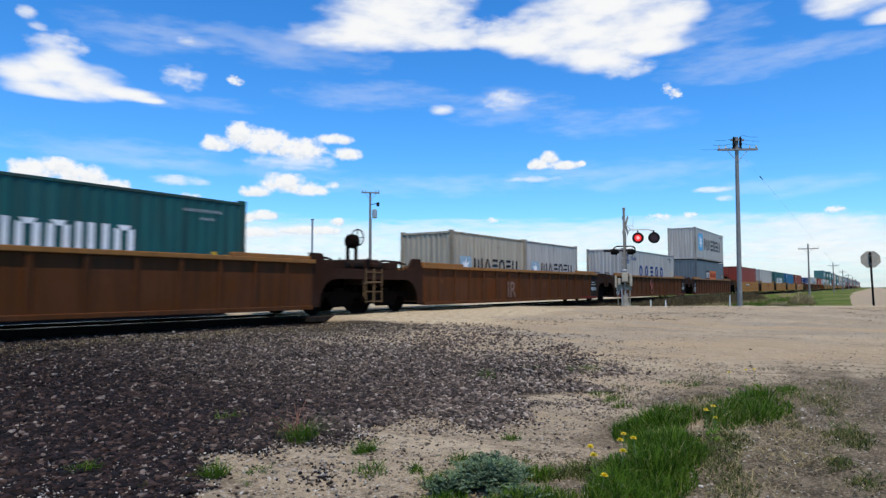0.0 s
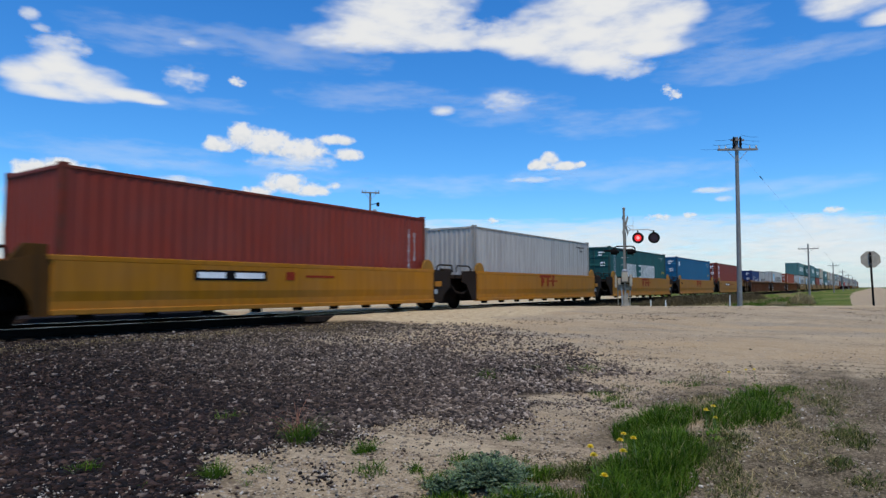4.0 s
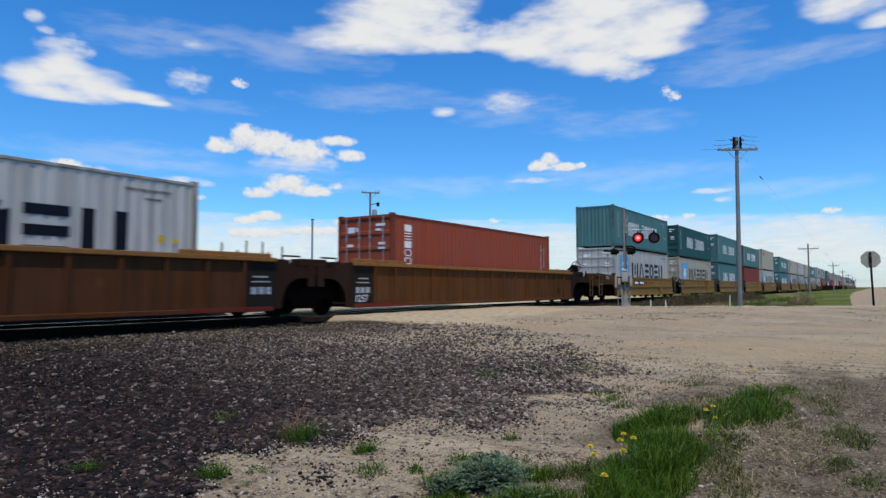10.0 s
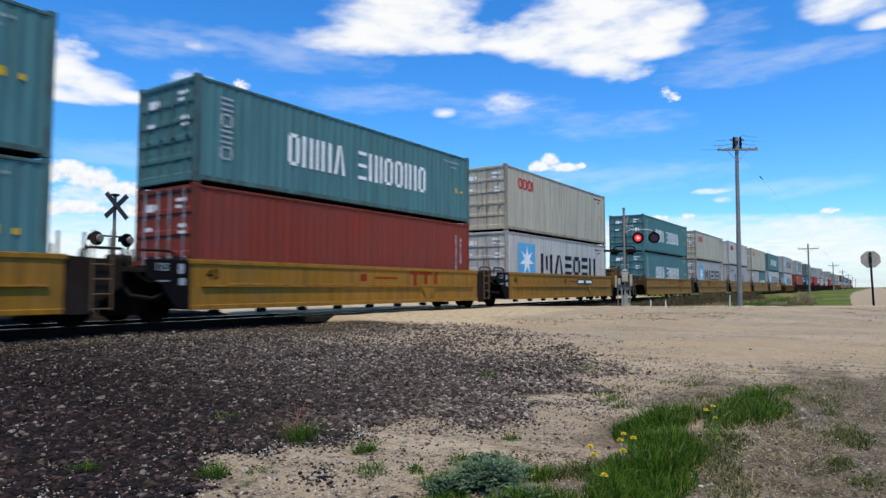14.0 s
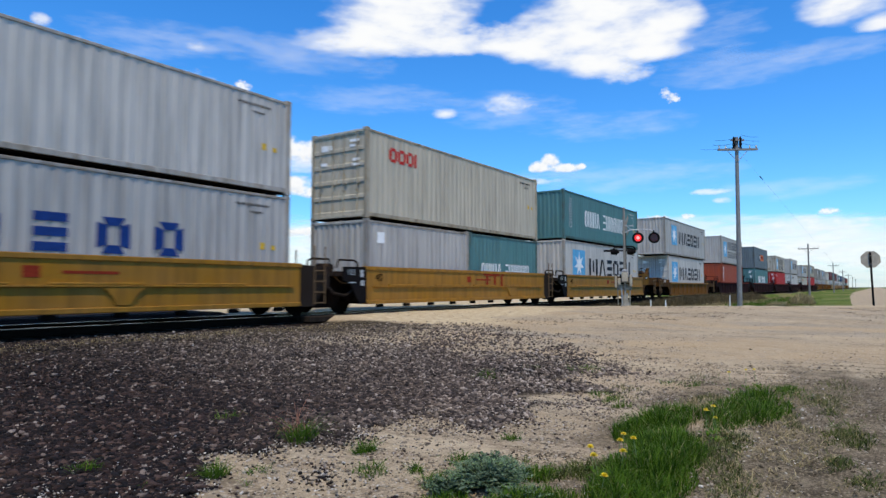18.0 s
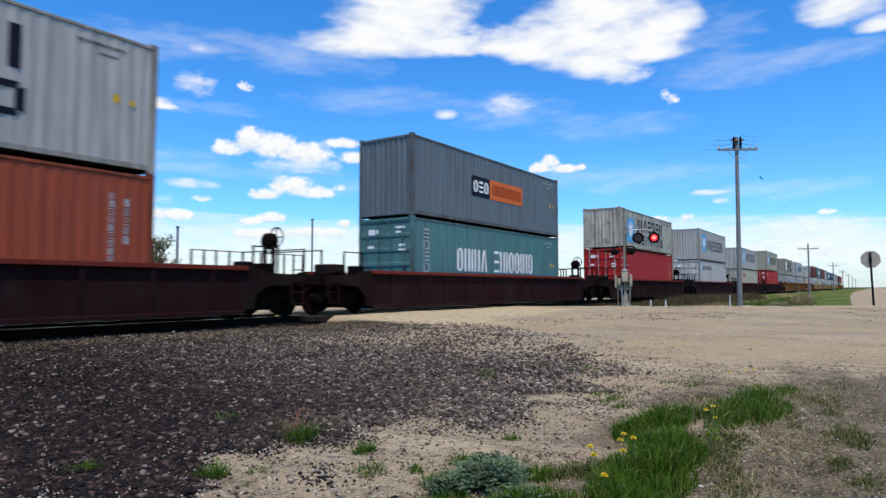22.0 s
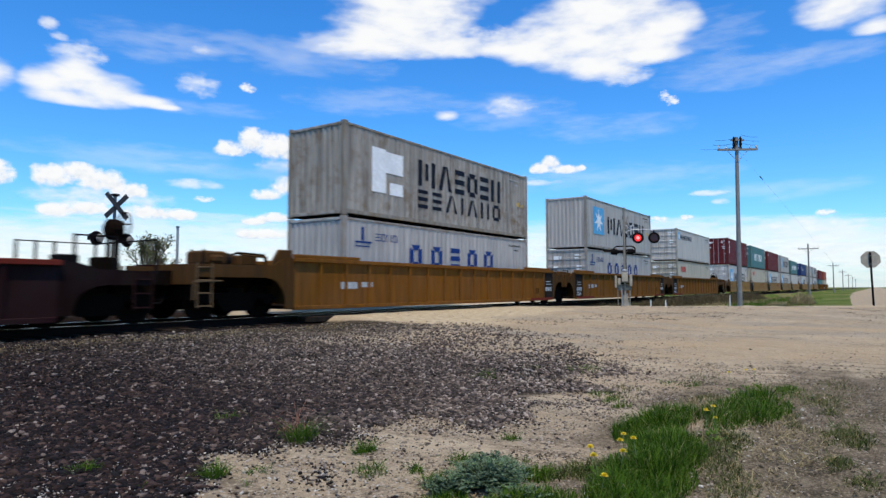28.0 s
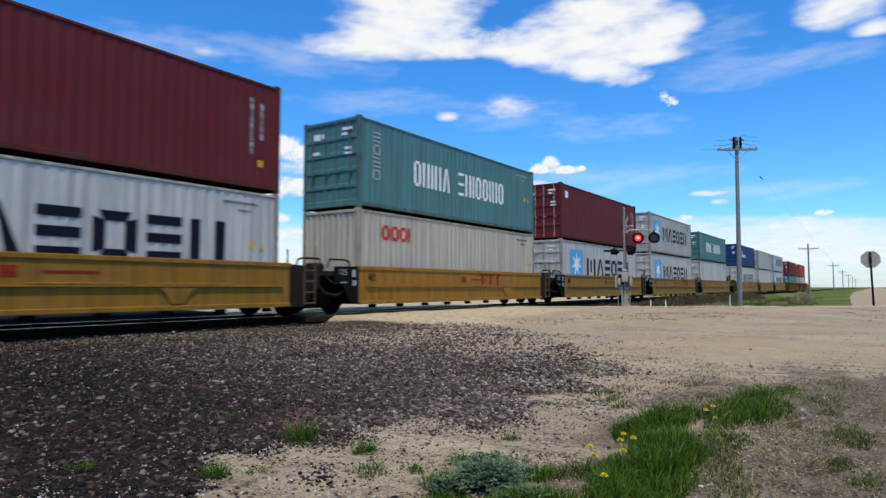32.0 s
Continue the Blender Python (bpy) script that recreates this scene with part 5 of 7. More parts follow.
        put("word_mark", INK_WHITE, scrawl, "white slanting script strokes")
    elif kind == "square":
        put("decal", INK_WHITE, lambda: marks_on(L).bar(0.55, 0.9, 1.85 + h, 2.2 + h), "white square decal")
    if L > 7 and tint in (WINE, SIGNAL_RED, RED_BROWN, ORANGE_RED):
        put("code_column", INK_FADED, lambda: marks_on(L).column(L - 0.98, L - 0.89, 0.9, 2.1 + h, "oieoieoio").column(L - 0.66, L - 0.57, 1.3, 2.0 + h, "ioeoi"), "columns of small pale marks")
        put("caution_decal", INK_YELLOW, lambda: marks_on(L).bar(L - 0.72, L - 0.56, 0.62, 0.8), "small yellow decals")
    elif L > 7:
        dark = tint in (GREY, WHITE, DIRTY, CREAM, TAN)
        put("code_mark", INK_NAVY if dark else INK_FADED, lambda: marks_on(L).letters(L - 1.75, L - 0.7, 2.2 + h, 2.27 + h, 9, 0.3).letters(L - 1.3, L - 0.9, 2.02 + h, 2.08 + h, 4, 0.3), "small code marks")
        put("caution_decal", INK_YELLOW, lambda: marks_on(L).bar(L - 0.98, L - 0.84, 1.1 + h, 1.28 + h).bar(L - 0.62, L - 0.5, 1.1 + h, 1.22 + h), "small yellow decals")


WORDS = {"teal_paint": "teal", "deep_green_paint": "deep green", "blue_paint": "blue", "navy_paint": "navy blue", "red_brown_paint": "red-brown", "orange_red_paint": "orange-red",
         "bright_red_paint": "bright red", "wine_red_paint": "wine-red", "pale_grey_paint": "pale grey", "white_paint": "off-white", "dirty_grey_paint": "rust-streaked grey", "sooty_grey_paint": "sooty rust-streaked grey", "cream_paint": "cream", "tan_paint": "grimy tan", "slate_grey_paint": "slate grey"}
MARK_WORDS = {"pair": "two white words", "star": "a star panel and dark word", "star_two": "a star panel and two dark words", "worn_two": "a painted-over panel and dark words", "small_star": "a small star panel",
              "wide_blue": "wide blue lettering", "red_small": "small red lettering", "two_tone": "a navy and orange panel", "column": "a column of white marks", "script": "white script strokes", "square": "a white decal", "": "plain walls"}
KEPT = {}


def container(place, z, mat, marks="", L=FORTY, H=HIGH, doors=True, where="in a railway well car"):
    key = (mat.name, marks, L, H, doors)
    m = pose(place, TRACK_Y, z)
    if key in KEPT:
        ob = copy_thing(KEPT[key], m)
    else:
        word = "steel container with " + MARK_WORDS[marks]
        ob = thing("shipping_container", "%s %s" % (WORDS[mat.name], word), "shipping container", "containers on the train", m)
        build_shell(ob, L, H, mat, doors)
        add_marks(ob, marks, L, H, mat)
        KEPT[key] = ob
    MOVERS.append((ob, place, z))
    return ob


# ---- well cars ----
def car_side(half, top, bot, sy):
    y = sy * 1.42
    return Geo().box(-half, half, y - 0.012, y + 0.012, bot, top)


def chord(half, z0, z1, sy, y0, y1):
    a, b = sorted((sy * y0, sy * y1))
    return Geo().box(-half, half, a, b, z0, z1)


def wheel():
    return Geo().lathe([(-0.07, 0.42), (-0.02, 0.42), (0.0, 0.445), (0.03, 0.445), (0.03, 0.36), (0.0, 0.34), (0.0, 0.14), (0.06, 0.12)], (0, 0, 0), "y", 20)


def truck_frame(sy):
    y = sy * 1.0
    pts = [(-1.25, 0.52), (-1.1, 0.62), (-0.45, 0.66), (0.45, 0.66), (1.1, 0.62), (1.25, 0.52), (1.1, 0.36), (0.9, 0.4), (0.62, 0.52), (0.4, 0.2), (-0.4, 0.2), (-0.62, 0.52), (-0.9, 0.4), (-1.1, 0.36)]
    return Geo().slab(pts, "y", y - 0.07, y + 0.07)


def bogie(parent, x):
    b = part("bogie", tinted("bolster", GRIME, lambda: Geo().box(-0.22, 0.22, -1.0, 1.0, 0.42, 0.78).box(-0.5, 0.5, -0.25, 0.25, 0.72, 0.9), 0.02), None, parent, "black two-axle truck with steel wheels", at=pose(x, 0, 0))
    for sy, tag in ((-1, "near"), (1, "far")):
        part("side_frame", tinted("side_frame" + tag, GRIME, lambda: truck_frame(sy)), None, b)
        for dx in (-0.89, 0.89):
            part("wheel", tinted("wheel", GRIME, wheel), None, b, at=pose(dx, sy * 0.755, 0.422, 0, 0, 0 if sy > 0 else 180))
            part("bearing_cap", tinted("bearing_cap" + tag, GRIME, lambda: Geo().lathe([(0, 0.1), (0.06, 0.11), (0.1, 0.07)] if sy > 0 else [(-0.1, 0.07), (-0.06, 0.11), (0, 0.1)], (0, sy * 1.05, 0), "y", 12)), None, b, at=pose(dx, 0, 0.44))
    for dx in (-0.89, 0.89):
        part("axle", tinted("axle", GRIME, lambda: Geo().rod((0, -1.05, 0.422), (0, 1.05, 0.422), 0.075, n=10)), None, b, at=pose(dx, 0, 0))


def bent_bar(points, r=0.02):
    """A round bar through the points."""
    g = Geo()
    for p, q in zip(points, points[1:]):
        g.rod(p, q, r, n=6)
    return g


def end_side(half, ext, sx, sy, top, deck, coupled):
    """The side plate beyond the well: falls to the deck, arched over the truck."""
    tip = half + ext - (0.55 if coupled else 0.06)
    pts = [(half, top), (half + 0.35, top - 0.01), (half + 0.75, deck + 0.02), (tip, deck), (tip, deck - 0.3)]
    a, b = half + 0.95, half + 0.3
    for i in range(6):
        t = math.pi / 2 * i / 5
        pts.append((a - (a - b) * math.sin(t), 0.34 + (deck - 0.64) * math.cos(t)))
    pts += [(b, 0.24), (half, 0.24)]
    y0, y1 = sorted((sy * 1.43, sy * 1.385))
    return Geo().slab([(sx * x, z) for x, z in pts], "y", y0, y1)


def end_works(car, style, half, ext, sx, coupled, mat, edge, high=False):
    """What stands between the well and the end of the unit: side plates, deck, ladders, coupler, brake stand, pipes."""
    def place(name, key, m2, build, label="", bevel=0.008):
        return part(name, tinted("%s_%s_%.2f_%.2f_%d" % (key, style, half, ext, sx), m2, build, bevel), None, car, label)

    def bx(a, b, *rest):
        lo, hi = sorted((sx * a, sx * b))
        return (lo, hi, *rest)
    top = STYLES[style][1]
    yellow = style in ("smooth", "ledge", "ribbed", "stub")
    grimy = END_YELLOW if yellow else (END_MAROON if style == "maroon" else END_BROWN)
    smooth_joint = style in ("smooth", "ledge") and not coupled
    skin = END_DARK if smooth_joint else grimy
    deck = 1.14 if style in ("maroon", "stub") else (1.34 if style in ("rusty", "ribbed") else 1.26)
    far = half + ext
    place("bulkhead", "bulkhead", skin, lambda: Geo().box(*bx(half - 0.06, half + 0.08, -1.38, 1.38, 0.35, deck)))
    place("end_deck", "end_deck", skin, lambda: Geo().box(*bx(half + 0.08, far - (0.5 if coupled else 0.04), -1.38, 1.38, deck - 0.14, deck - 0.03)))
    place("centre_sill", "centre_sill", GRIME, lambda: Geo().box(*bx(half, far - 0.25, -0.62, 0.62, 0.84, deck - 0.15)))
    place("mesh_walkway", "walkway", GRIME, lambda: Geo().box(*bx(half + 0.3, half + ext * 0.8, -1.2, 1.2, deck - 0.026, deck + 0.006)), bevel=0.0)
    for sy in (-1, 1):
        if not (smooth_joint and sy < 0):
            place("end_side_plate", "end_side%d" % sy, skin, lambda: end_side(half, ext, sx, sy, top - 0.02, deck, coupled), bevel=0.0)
    if coupled:
        place("coupler", "coupler", GRIME, lambda: Geo().box(*bx(far - 0.5, far + 0.02, -0.12, 0.12, 0.68, 0.92)).box(*bx(far - 0.12, far + 0.02, -0.22, 0.22, 0.66, 0.96)), "knuckle coupler", 0.02)
        place("air_hose", "air_hose", BLACK, lambda: hose(sx, far))
        bogie(car, sx * (far - (1.45 if style == "maroon" else 1.95)))
        place("end_beam", "end_beam", grimy, lambda: Geo().box(*bx(far - 0.56, far - 0.42, -1.42, 1.42, 0.86, deck)))
        # added dark box that keeps the space behind the truck black
        place("draft_box", "draft_box", GRIME, lambda: Geo().box(*bx(far - 1.1, far - 0.56, -0.95, 0.95, 0.5, deck - 0.16)), bevel=0.02)
        build_ladder(car, "low" if style == "maroon" else "tall", MAROON if style == "maroon" else TAN_STEEL, sx * (far - 0.72), -1.45, 0.35 if style == "maroon" else 0.62, "step ladder")
        tall = sx > 0 and style in ("smooth", "ledge")
        if tall:
            place("end_platform", "end_platform", worn_yellow(mat), lambda: Geo().slab([(half + 0.02, 0.95), (half + 0.02, 1.7), (half + 1.15, 1.68), (half + 1.35, 1.3), (half + 1.35, 0.95)], "y", -1.44, -1.385).box(half + 0.02, half + 1.15, -1.385, 1.38, 1.6, 1.66), "raised yellow platform at the car end")
            place("platform_plate", "platform_plate", BLACK, lambda: Geo().box(half + 0.6, half + 1.05, -1.446, -1.4415, 1.32, 1.52), "dark plate with a pale bar", 0.0)
            tagged(place("plate_bar", "plate_bar", INK_FADED, lambda: Geo().box(half + 0.64, half + 1.01, -1.4505, -1.4465, 1.37, 1.47), "", 0.0), kind="stuff")
            place("brake_bracket", "brake_bracket", END_YELLOW, lambda: Geo().slab([(half + 1.3, deck), (half + 1.5, deck + 0.3), (half + 2.2, deck + 0.62), (half + 2.32, deck + 0.86), (half + 2.5, deck + 0.86), (half + 2.5, deck)], "y", -1.15, -0.98), "sloping yellow brake bracket")
            place("roller", "roller", END_DARK, lambda: Geo().rod((half + 0.2, -1.0, 1.78), (half + 1.0, -1.0, 1.78), 0.12, n=12).rod((half + 1.5, -1.1, deck + 0.2), (half + 1.5, -0.2, deck + 0.2), 0.16, n=12), "sooty rollers and pipes", 0.0)
        elif style != "maroon":
            place("grab_iron", "grab_iron", grimy, lambda: bent_bar([(sx * (half + 0.9), -1.36, deck - 0.05), (sx * (half + 0.9), -1.36, deck + 0.22), (sx * (half + 1.7), -1.36, deck + 0.26), (sx * (half + 1.72), -1.36, deck - 0.05)], 0.028), "bent steel grab iron", 0.0)
            place("hose_rack", "hose_rack", GRIME, lambda: bent_bar([(sx * (half + 0.5), -0.9, deck), (sx * (half + 0.6), -0.9, deck + 0.3), (sx * (half + 1.3), -0.7, deck + 0.34), (sx * (half + 2.0), -0.75, deck + 0.1), (sx * (half + 2.5), -0.6, deck + 0.12)], 0.035), "drooping brake hoses", 0.0)
            place("gusset", "gusset", grimy, lambda: Geo().slab([(sx * (half + 0.02), top - 0.02), (sx * (half + 0.02), top + 0.2), (sx * (half + 0.45), top + 0.2), (sx * (half + 0.75), deck)], "y", -1.36, -1.24), "worn corner gusset")
            place("tool_box", "tool_box", grimy, lambda: Geo().box(*bx(half + 1.0, half + 1.6, -1.15, -0.5, deck, deck + 0.26)), bevel=0.04)
            place("reservoir", "reservoir", END_DARK, lambda: Geo().rod((sx * (half + 1.75), -0.95, deck + 0.16), (sx * (half + 2.55), -0.95, deck + 0.16), 0.15, n=12), "sooty air reservoir", 0.0)
            for k, (dx, y, h) in enumerate(((0.5, 1.2, 0.42), (1.3, 1.25, 0.5), (ext - 0.75, 1.2, 0.62), (ext - 0.85, -1.2, 0.36))):
                part("stanchion", tinted("stanchion%d" % k, BLACK, lambda: Geo().rod((0, 0, -0.05), (0, 0, h), 0.03, n=6)), None, car, at=pose(sx * (half + dx), y, deck))
        if sx > 0:
            tone = END_YELLOW if style in ("smooth", "ledge", "stub") else GRIME
            low = 0.0 if style == "maroon" or high else -0.45
            stand = place("brake_stand", "brake_stand%d" % high, tone, lambda: Geo().box(*bx(far - 0.95, far - 0.87, -0.75, -0.65, deck, deck + 0.8 + low)).box(*bx(far - 0.95, far - 0.87, -0.4, -0.3, deck, deck + 0.8 + low)).lathe([(0, 0.14), (0.06, 0.23), (0.3, 0.23), (0.36, 0.14)], (sx * (far - 0.9) - 0.18, -0.53, deck + 0.92 + low), "x", 12).box(*bx(far - 1.3, far - 0.97, -0.8, -0.3, deck, deck + 0.3)), "hand brake stand")
            part("brake_wheel", tinted("brake_wheel", GRIME, brake_wheel), None, stand, "round brake wheel", at=pose(far - 0.68, -0.55, deck + 1.05 + low, 0, 90, 0))
        else:
            place("valve_box", "valve_box", grimy, lambda: Geo().box(*bx(far - 1.6, far - 0.9, -1.1, -0.4, deck, deck + 0.34)).box(*bx(far - 1.4, far - 1.1, -1.25, -1.05, deck + 0.05, deck + 0.24)), bevel=0.05)
            place("release_rod", "release_rod", END_MAROON if style == "maroon" else TAN_STEEL, lambda: bent_bar([(-far + 0.4, -1.46, 0.5), (-far + 0.42, -1.46, 0.92), (-far + 1.2, -1.46, 0.95)], 0.018), bevel=0.0)
    else:
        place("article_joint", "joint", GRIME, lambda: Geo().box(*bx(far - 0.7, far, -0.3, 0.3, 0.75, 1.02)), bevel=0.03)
        # added dark box filling the middle of the joint like deep shade
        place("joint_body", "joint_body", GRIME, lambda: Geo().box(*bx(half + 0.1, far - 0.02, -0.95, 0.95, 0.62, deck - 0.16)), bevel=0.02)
        if smooth_joint:
            if sx < 0:
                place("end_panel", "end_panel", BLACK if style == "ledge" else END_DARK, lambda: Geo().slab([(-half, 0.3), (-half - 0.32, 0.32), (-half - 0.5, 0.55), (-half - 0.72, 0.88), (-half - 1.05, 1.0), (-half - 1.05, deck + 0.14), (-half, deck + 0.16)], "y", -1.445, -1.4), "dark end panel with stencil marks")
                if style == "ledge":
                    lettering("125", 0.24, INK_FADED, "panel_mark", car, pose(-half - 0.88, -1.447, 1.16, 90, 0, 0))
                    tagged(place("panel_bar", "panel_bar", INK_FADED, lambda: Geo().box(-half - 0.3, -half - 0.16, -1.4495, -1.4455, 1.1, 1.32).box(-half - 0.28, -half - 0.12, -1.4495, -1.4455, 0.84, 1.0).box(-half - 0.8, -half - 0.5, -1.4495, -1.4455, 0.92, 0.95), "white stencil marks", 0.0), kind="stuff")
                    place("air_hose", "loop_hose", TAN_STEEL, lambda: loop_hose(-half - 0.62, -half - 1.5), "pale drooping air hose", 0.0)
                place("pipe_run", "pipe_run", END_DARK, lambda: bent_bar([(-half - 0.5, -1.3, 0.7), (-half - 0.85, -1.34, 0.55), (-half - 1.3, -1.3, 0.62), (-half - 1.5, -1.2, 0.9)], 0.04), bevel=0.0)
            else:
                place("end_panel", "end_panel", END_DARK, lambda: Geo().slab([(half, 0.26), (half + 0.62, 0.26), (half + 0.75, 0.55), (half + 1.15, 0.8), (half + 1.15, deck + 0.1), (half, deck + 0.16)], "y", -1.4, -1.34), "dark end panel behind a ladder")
                if style == "ledge":
                    build_ladder(car, "joint", TAN_STEEL, half + 0.72, -1.45, 1.2, "worn step ladder with tall side rails")
                else:
                    place("step_plate", "step_plate", YELLOW_BRIGHT, lambda: Geo().box(half + 0.1, half + 0.5, -1.45, -1.41, 0.82, 1.0), "small yellow step plate", 0.01)
                    tagged(place("panel_bar", "panel_bar", INK_FADED, lambda: Geo().box(half + 0.12, half + 0.3, -1.4095, -1.4045, 0.56, 0.72), "white stencil mark", 0.0), kind="stuff")
                place("brake_cylinder", "brake_cylinder", END_DARK, lambda: Geo().rod((half + 1.0, -1.1, deck + 0.1), (half + 1.5, -1.1, deck + 0.1), 0.13, n=12), "sooty brake cylinder", 0.0)
            if style == "smooth":
                pts = [(sx * (half + 0.05 - 0.34 + 0.34 * math.cos(t)), top + 0.34 * math.sin(t)) for t in (math.pi * k / 8 for k in range(9))]
                place("corner_tab", "corner_tab", YELLOW, lambda: Geo().slab(pts, "y", -1.42, -1.36), "rounded yellow corner tab")
            place("handrail", "handrail", END_DARK, lambda: bent_bar([(sx * (half + 0.3), -1.36, deck), (sx * (half + 0.34), -1.36, deck + 0.28), (sx * (half + 0.5), -1.36, deck + 0.34), (sx * (far - 0.2), -1.36, deck + 0.34), (sx * (far - 0.12), -1.36, deck + 0.1)], 0.03), bevel=0.0)
        else:
            place("dark_panel", "end_dark_panel", END_DARK, lambda: Geo().box(*bx(half - 0.9, half + 0.1, -1.446, -1.433, 0.3, top - 0.13)), "dark stencil panel", 0.0)
            tagged(place("panel_mark", "panel_mark", INK_FADED, lambda: Geo().box(*bx(half - 0.72, half - 0.54, -1.4515, -1.4465, 0.62, 0.8)).box(*bx(half - 0.48, half - 0.3, -1.4515, -1.4465, 0.62, 0.8)).box(*bx(half - 0.24, half - 0.1, -1.4515, -1.4465, 0.62, 0.8)).box(*bx(half - 0.7, half - 0.1, -1.4515, -1.4465, 0.92, 0.95)).box(*bx(half - 0.66, half - 0.2, -1.4515, -1.4465, 1.04, 1.08)), "pale stencil bars", 0.0), kind="stuff")
            if sx < 0:
                lettering("1257", 0.3, INK_WHITE, "panel_code", car, pose(-half + 0.05, -1.4475, 0.36, 90, 0, 0))
            place("red_band", "red_band", MAROON_EDGE, lambda: Geo().box(*bx(half - 2.4, half - 0.05, -1.508, -1.5, 0.2, 0.31)), "dull red band along the lower edge", 0.0)
            place("hinge_block", "hinge_block", grimy, lambda: Geo().box(*bx(far - 0.5, far - 0.04, -1.36, -0.9, deck, deck + 0.24)), bevel=0.03)
            place("stop_block", "stop_block", grimy, lambda: Geo().box(*bx(half + 0.3, half + 0.7, -1.3, -0.9, deck, deck + 0.2)), bevel=0.03)
            place("bracket", "bracket", grimy, lambda: Geo().box(*bx(far - 0.3, far - 0.05, -1.46, -1.4, 0.8, deck + 0.1)), bevel=0.02)
            place("handrail", "handrail", END_DARK, lambda: bent_bar([(sx * (half + 0.5), -1.2, deck), (sx * (half + 0.5), -1.2, deck + 0.3), (sx * (far - 0.4), -1.2, deck + 0.3)], 0.026), bevel=0.0)
        for k, (dx, y, h) in enumerate(((0.4, 1.25, 0.75), (0.95, 1.25, 0.55), (ext - 0.3, 1.2, 0.85))):
            part("stanchion", tinted("joint_stanchion%d" % k, BLACK, lambda: Geo().rod((0, 0, -0.05), (0, 0, h), 0.028, n=6)), None, car, at=pose(sx * (half + dx), y, deck))
    if style == "maroon":
        for dx, y in ((0.35, -1.3), (1.15, -1.3), (ext - 0.35, -1.3), (0.35, 1.3), (1.15, 1.3), (ext - 0.35, 1.3), (0.75, 1.3), (1.6, 1.3)):
            part("railing_post", tinted("railing_post", BLACK, lambda: Geo().rod((0, 0, 1.1), (0, 0, 1.86), 0.034, n=6)), None, car, at=pose(sx * (half + dx), y, 0))
        place("railing", "railing", BLACK, lambda: Geo().rod((sx * (half + 0.35), -1.3, 1.84), (sx * (half + 1.15), -1.3, 1.84), 0.018, n=6).rod((sx * (half + ext - 0.35), -1.3, 1.84), (sx * (half + ext - 0.35), 1.3, 1.84), 0.018, n=6).rod((sx * (half + 0.35), 1.3, 1.84), (sx * (half + ext - 0.35), 1.3, 1.84), 0.014, n=6), bevel=0.0)
        place("winch_box", "winch_box", BLACK, lambda: Geo().box(*bx(half + 0.1, half + 0.5, -1.2, -0.8, 1.13, 1.45)), bevel=0.03)


def hose(sx, x):
    g = Geo()
    pts = [(sx * (x - 0.45 + 0.42 * i / 6), -0.35, 0.72 - 0.32 * math.sin(math.pi * min(i / 6, 0.62))) for i in range(7)]
    for a, b in zip(pts, pts[1:]):
        g.rod(a, b, 0.028, n=6)
    return g



def loop_hose(a, b):
    g = Geo()
    pts = [(a + (b - a) * i / 8, -1.2, 1.4 - 0.5 * math.sin(math.pi * (1 - i / 8) * 0.6) + 0.1 * (i / 8)) for i in range(9)]
    for p, q in zip(pts, pts[1:]):
        g.rod(p, q, 0.024, n=6)
    return g


def build_ladder(car, key, mat, x, y, top, label):
    """Two side rails and four rungs, each a piece of its own."""
    rail = tinted("ladder_rail_" + key, mat, lambda: Geo().rod((0, 0, 0.32), (0, 0, top + 0.75), 0.02, n=6))
    rung = tinted("ladder_rung", mat, lambda: Geo().rod((0.0, 0, 0), (0.4, 0, 0), 0.016, n=6))
    first = part("ladder", rail, None, car, label, at=pose(x - 0.2, y, 0))
    part("rail", rail, None, first, at=pose(0.4, 0, 0))
    for k in range(4):
        part("rung", rung, None, first, at=pose(0, 0, 0.36 + 0.3 * k))


def brake_wheel():
    g = Geo()
    pts = [(0.27 * math.cos(2 * math.pi * i / 14), 0.27 * math.sin(2 * math.pi * i / 14), 0) for i in range(15)]
    for a, b in zip(pts, pts[1:]):
        g.rod(a, b, 0.022, n=5)
    for i in range(4):
        a = math.pi * i / 2
        g.rod((0, 0, 0), (0.27 * math.cos(a), 0.27 * math.sin(a), 0), 0.018, n=5)
    return g


CHALK = plain("faint_chalk_paint", (0.2, 0.12, 0.085), 0.8)
PINK = plain("faded_pink_spray_paint", (0.45, 0.14, 0.12), 0.7)
STYLES = {   # half length of the well, top and bottom of the sides, paint, top edge, words
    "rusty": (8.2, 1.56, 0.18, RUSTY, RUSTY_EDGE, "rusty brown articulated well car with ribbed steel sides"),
    "ribbed": (8.2, 1.59, 0.18, YELLOW_OLD, YELLOW_OLD, "faded yellow articulated well car with ribbed steel sides"),
    "smooth": (6.3, 1.42, 0.26, YELLOW_BRIGHT, YELLOW_BRIGHT, "bright yellow articulated well car with smooth steel sides"),
    "ledge": (6.3, 1.44, 0.28, YELLOW, YELLOW, "yellow articulated well car with a ledge along its sides"),
    "stub": (6.35, 1.16, 0.14, YELLOW_OLD, YELLOW, "single yellow well car with low ribbed sides"),
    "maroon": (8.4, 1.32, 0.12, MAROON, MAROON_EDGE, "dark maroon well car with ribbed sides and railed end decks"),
}


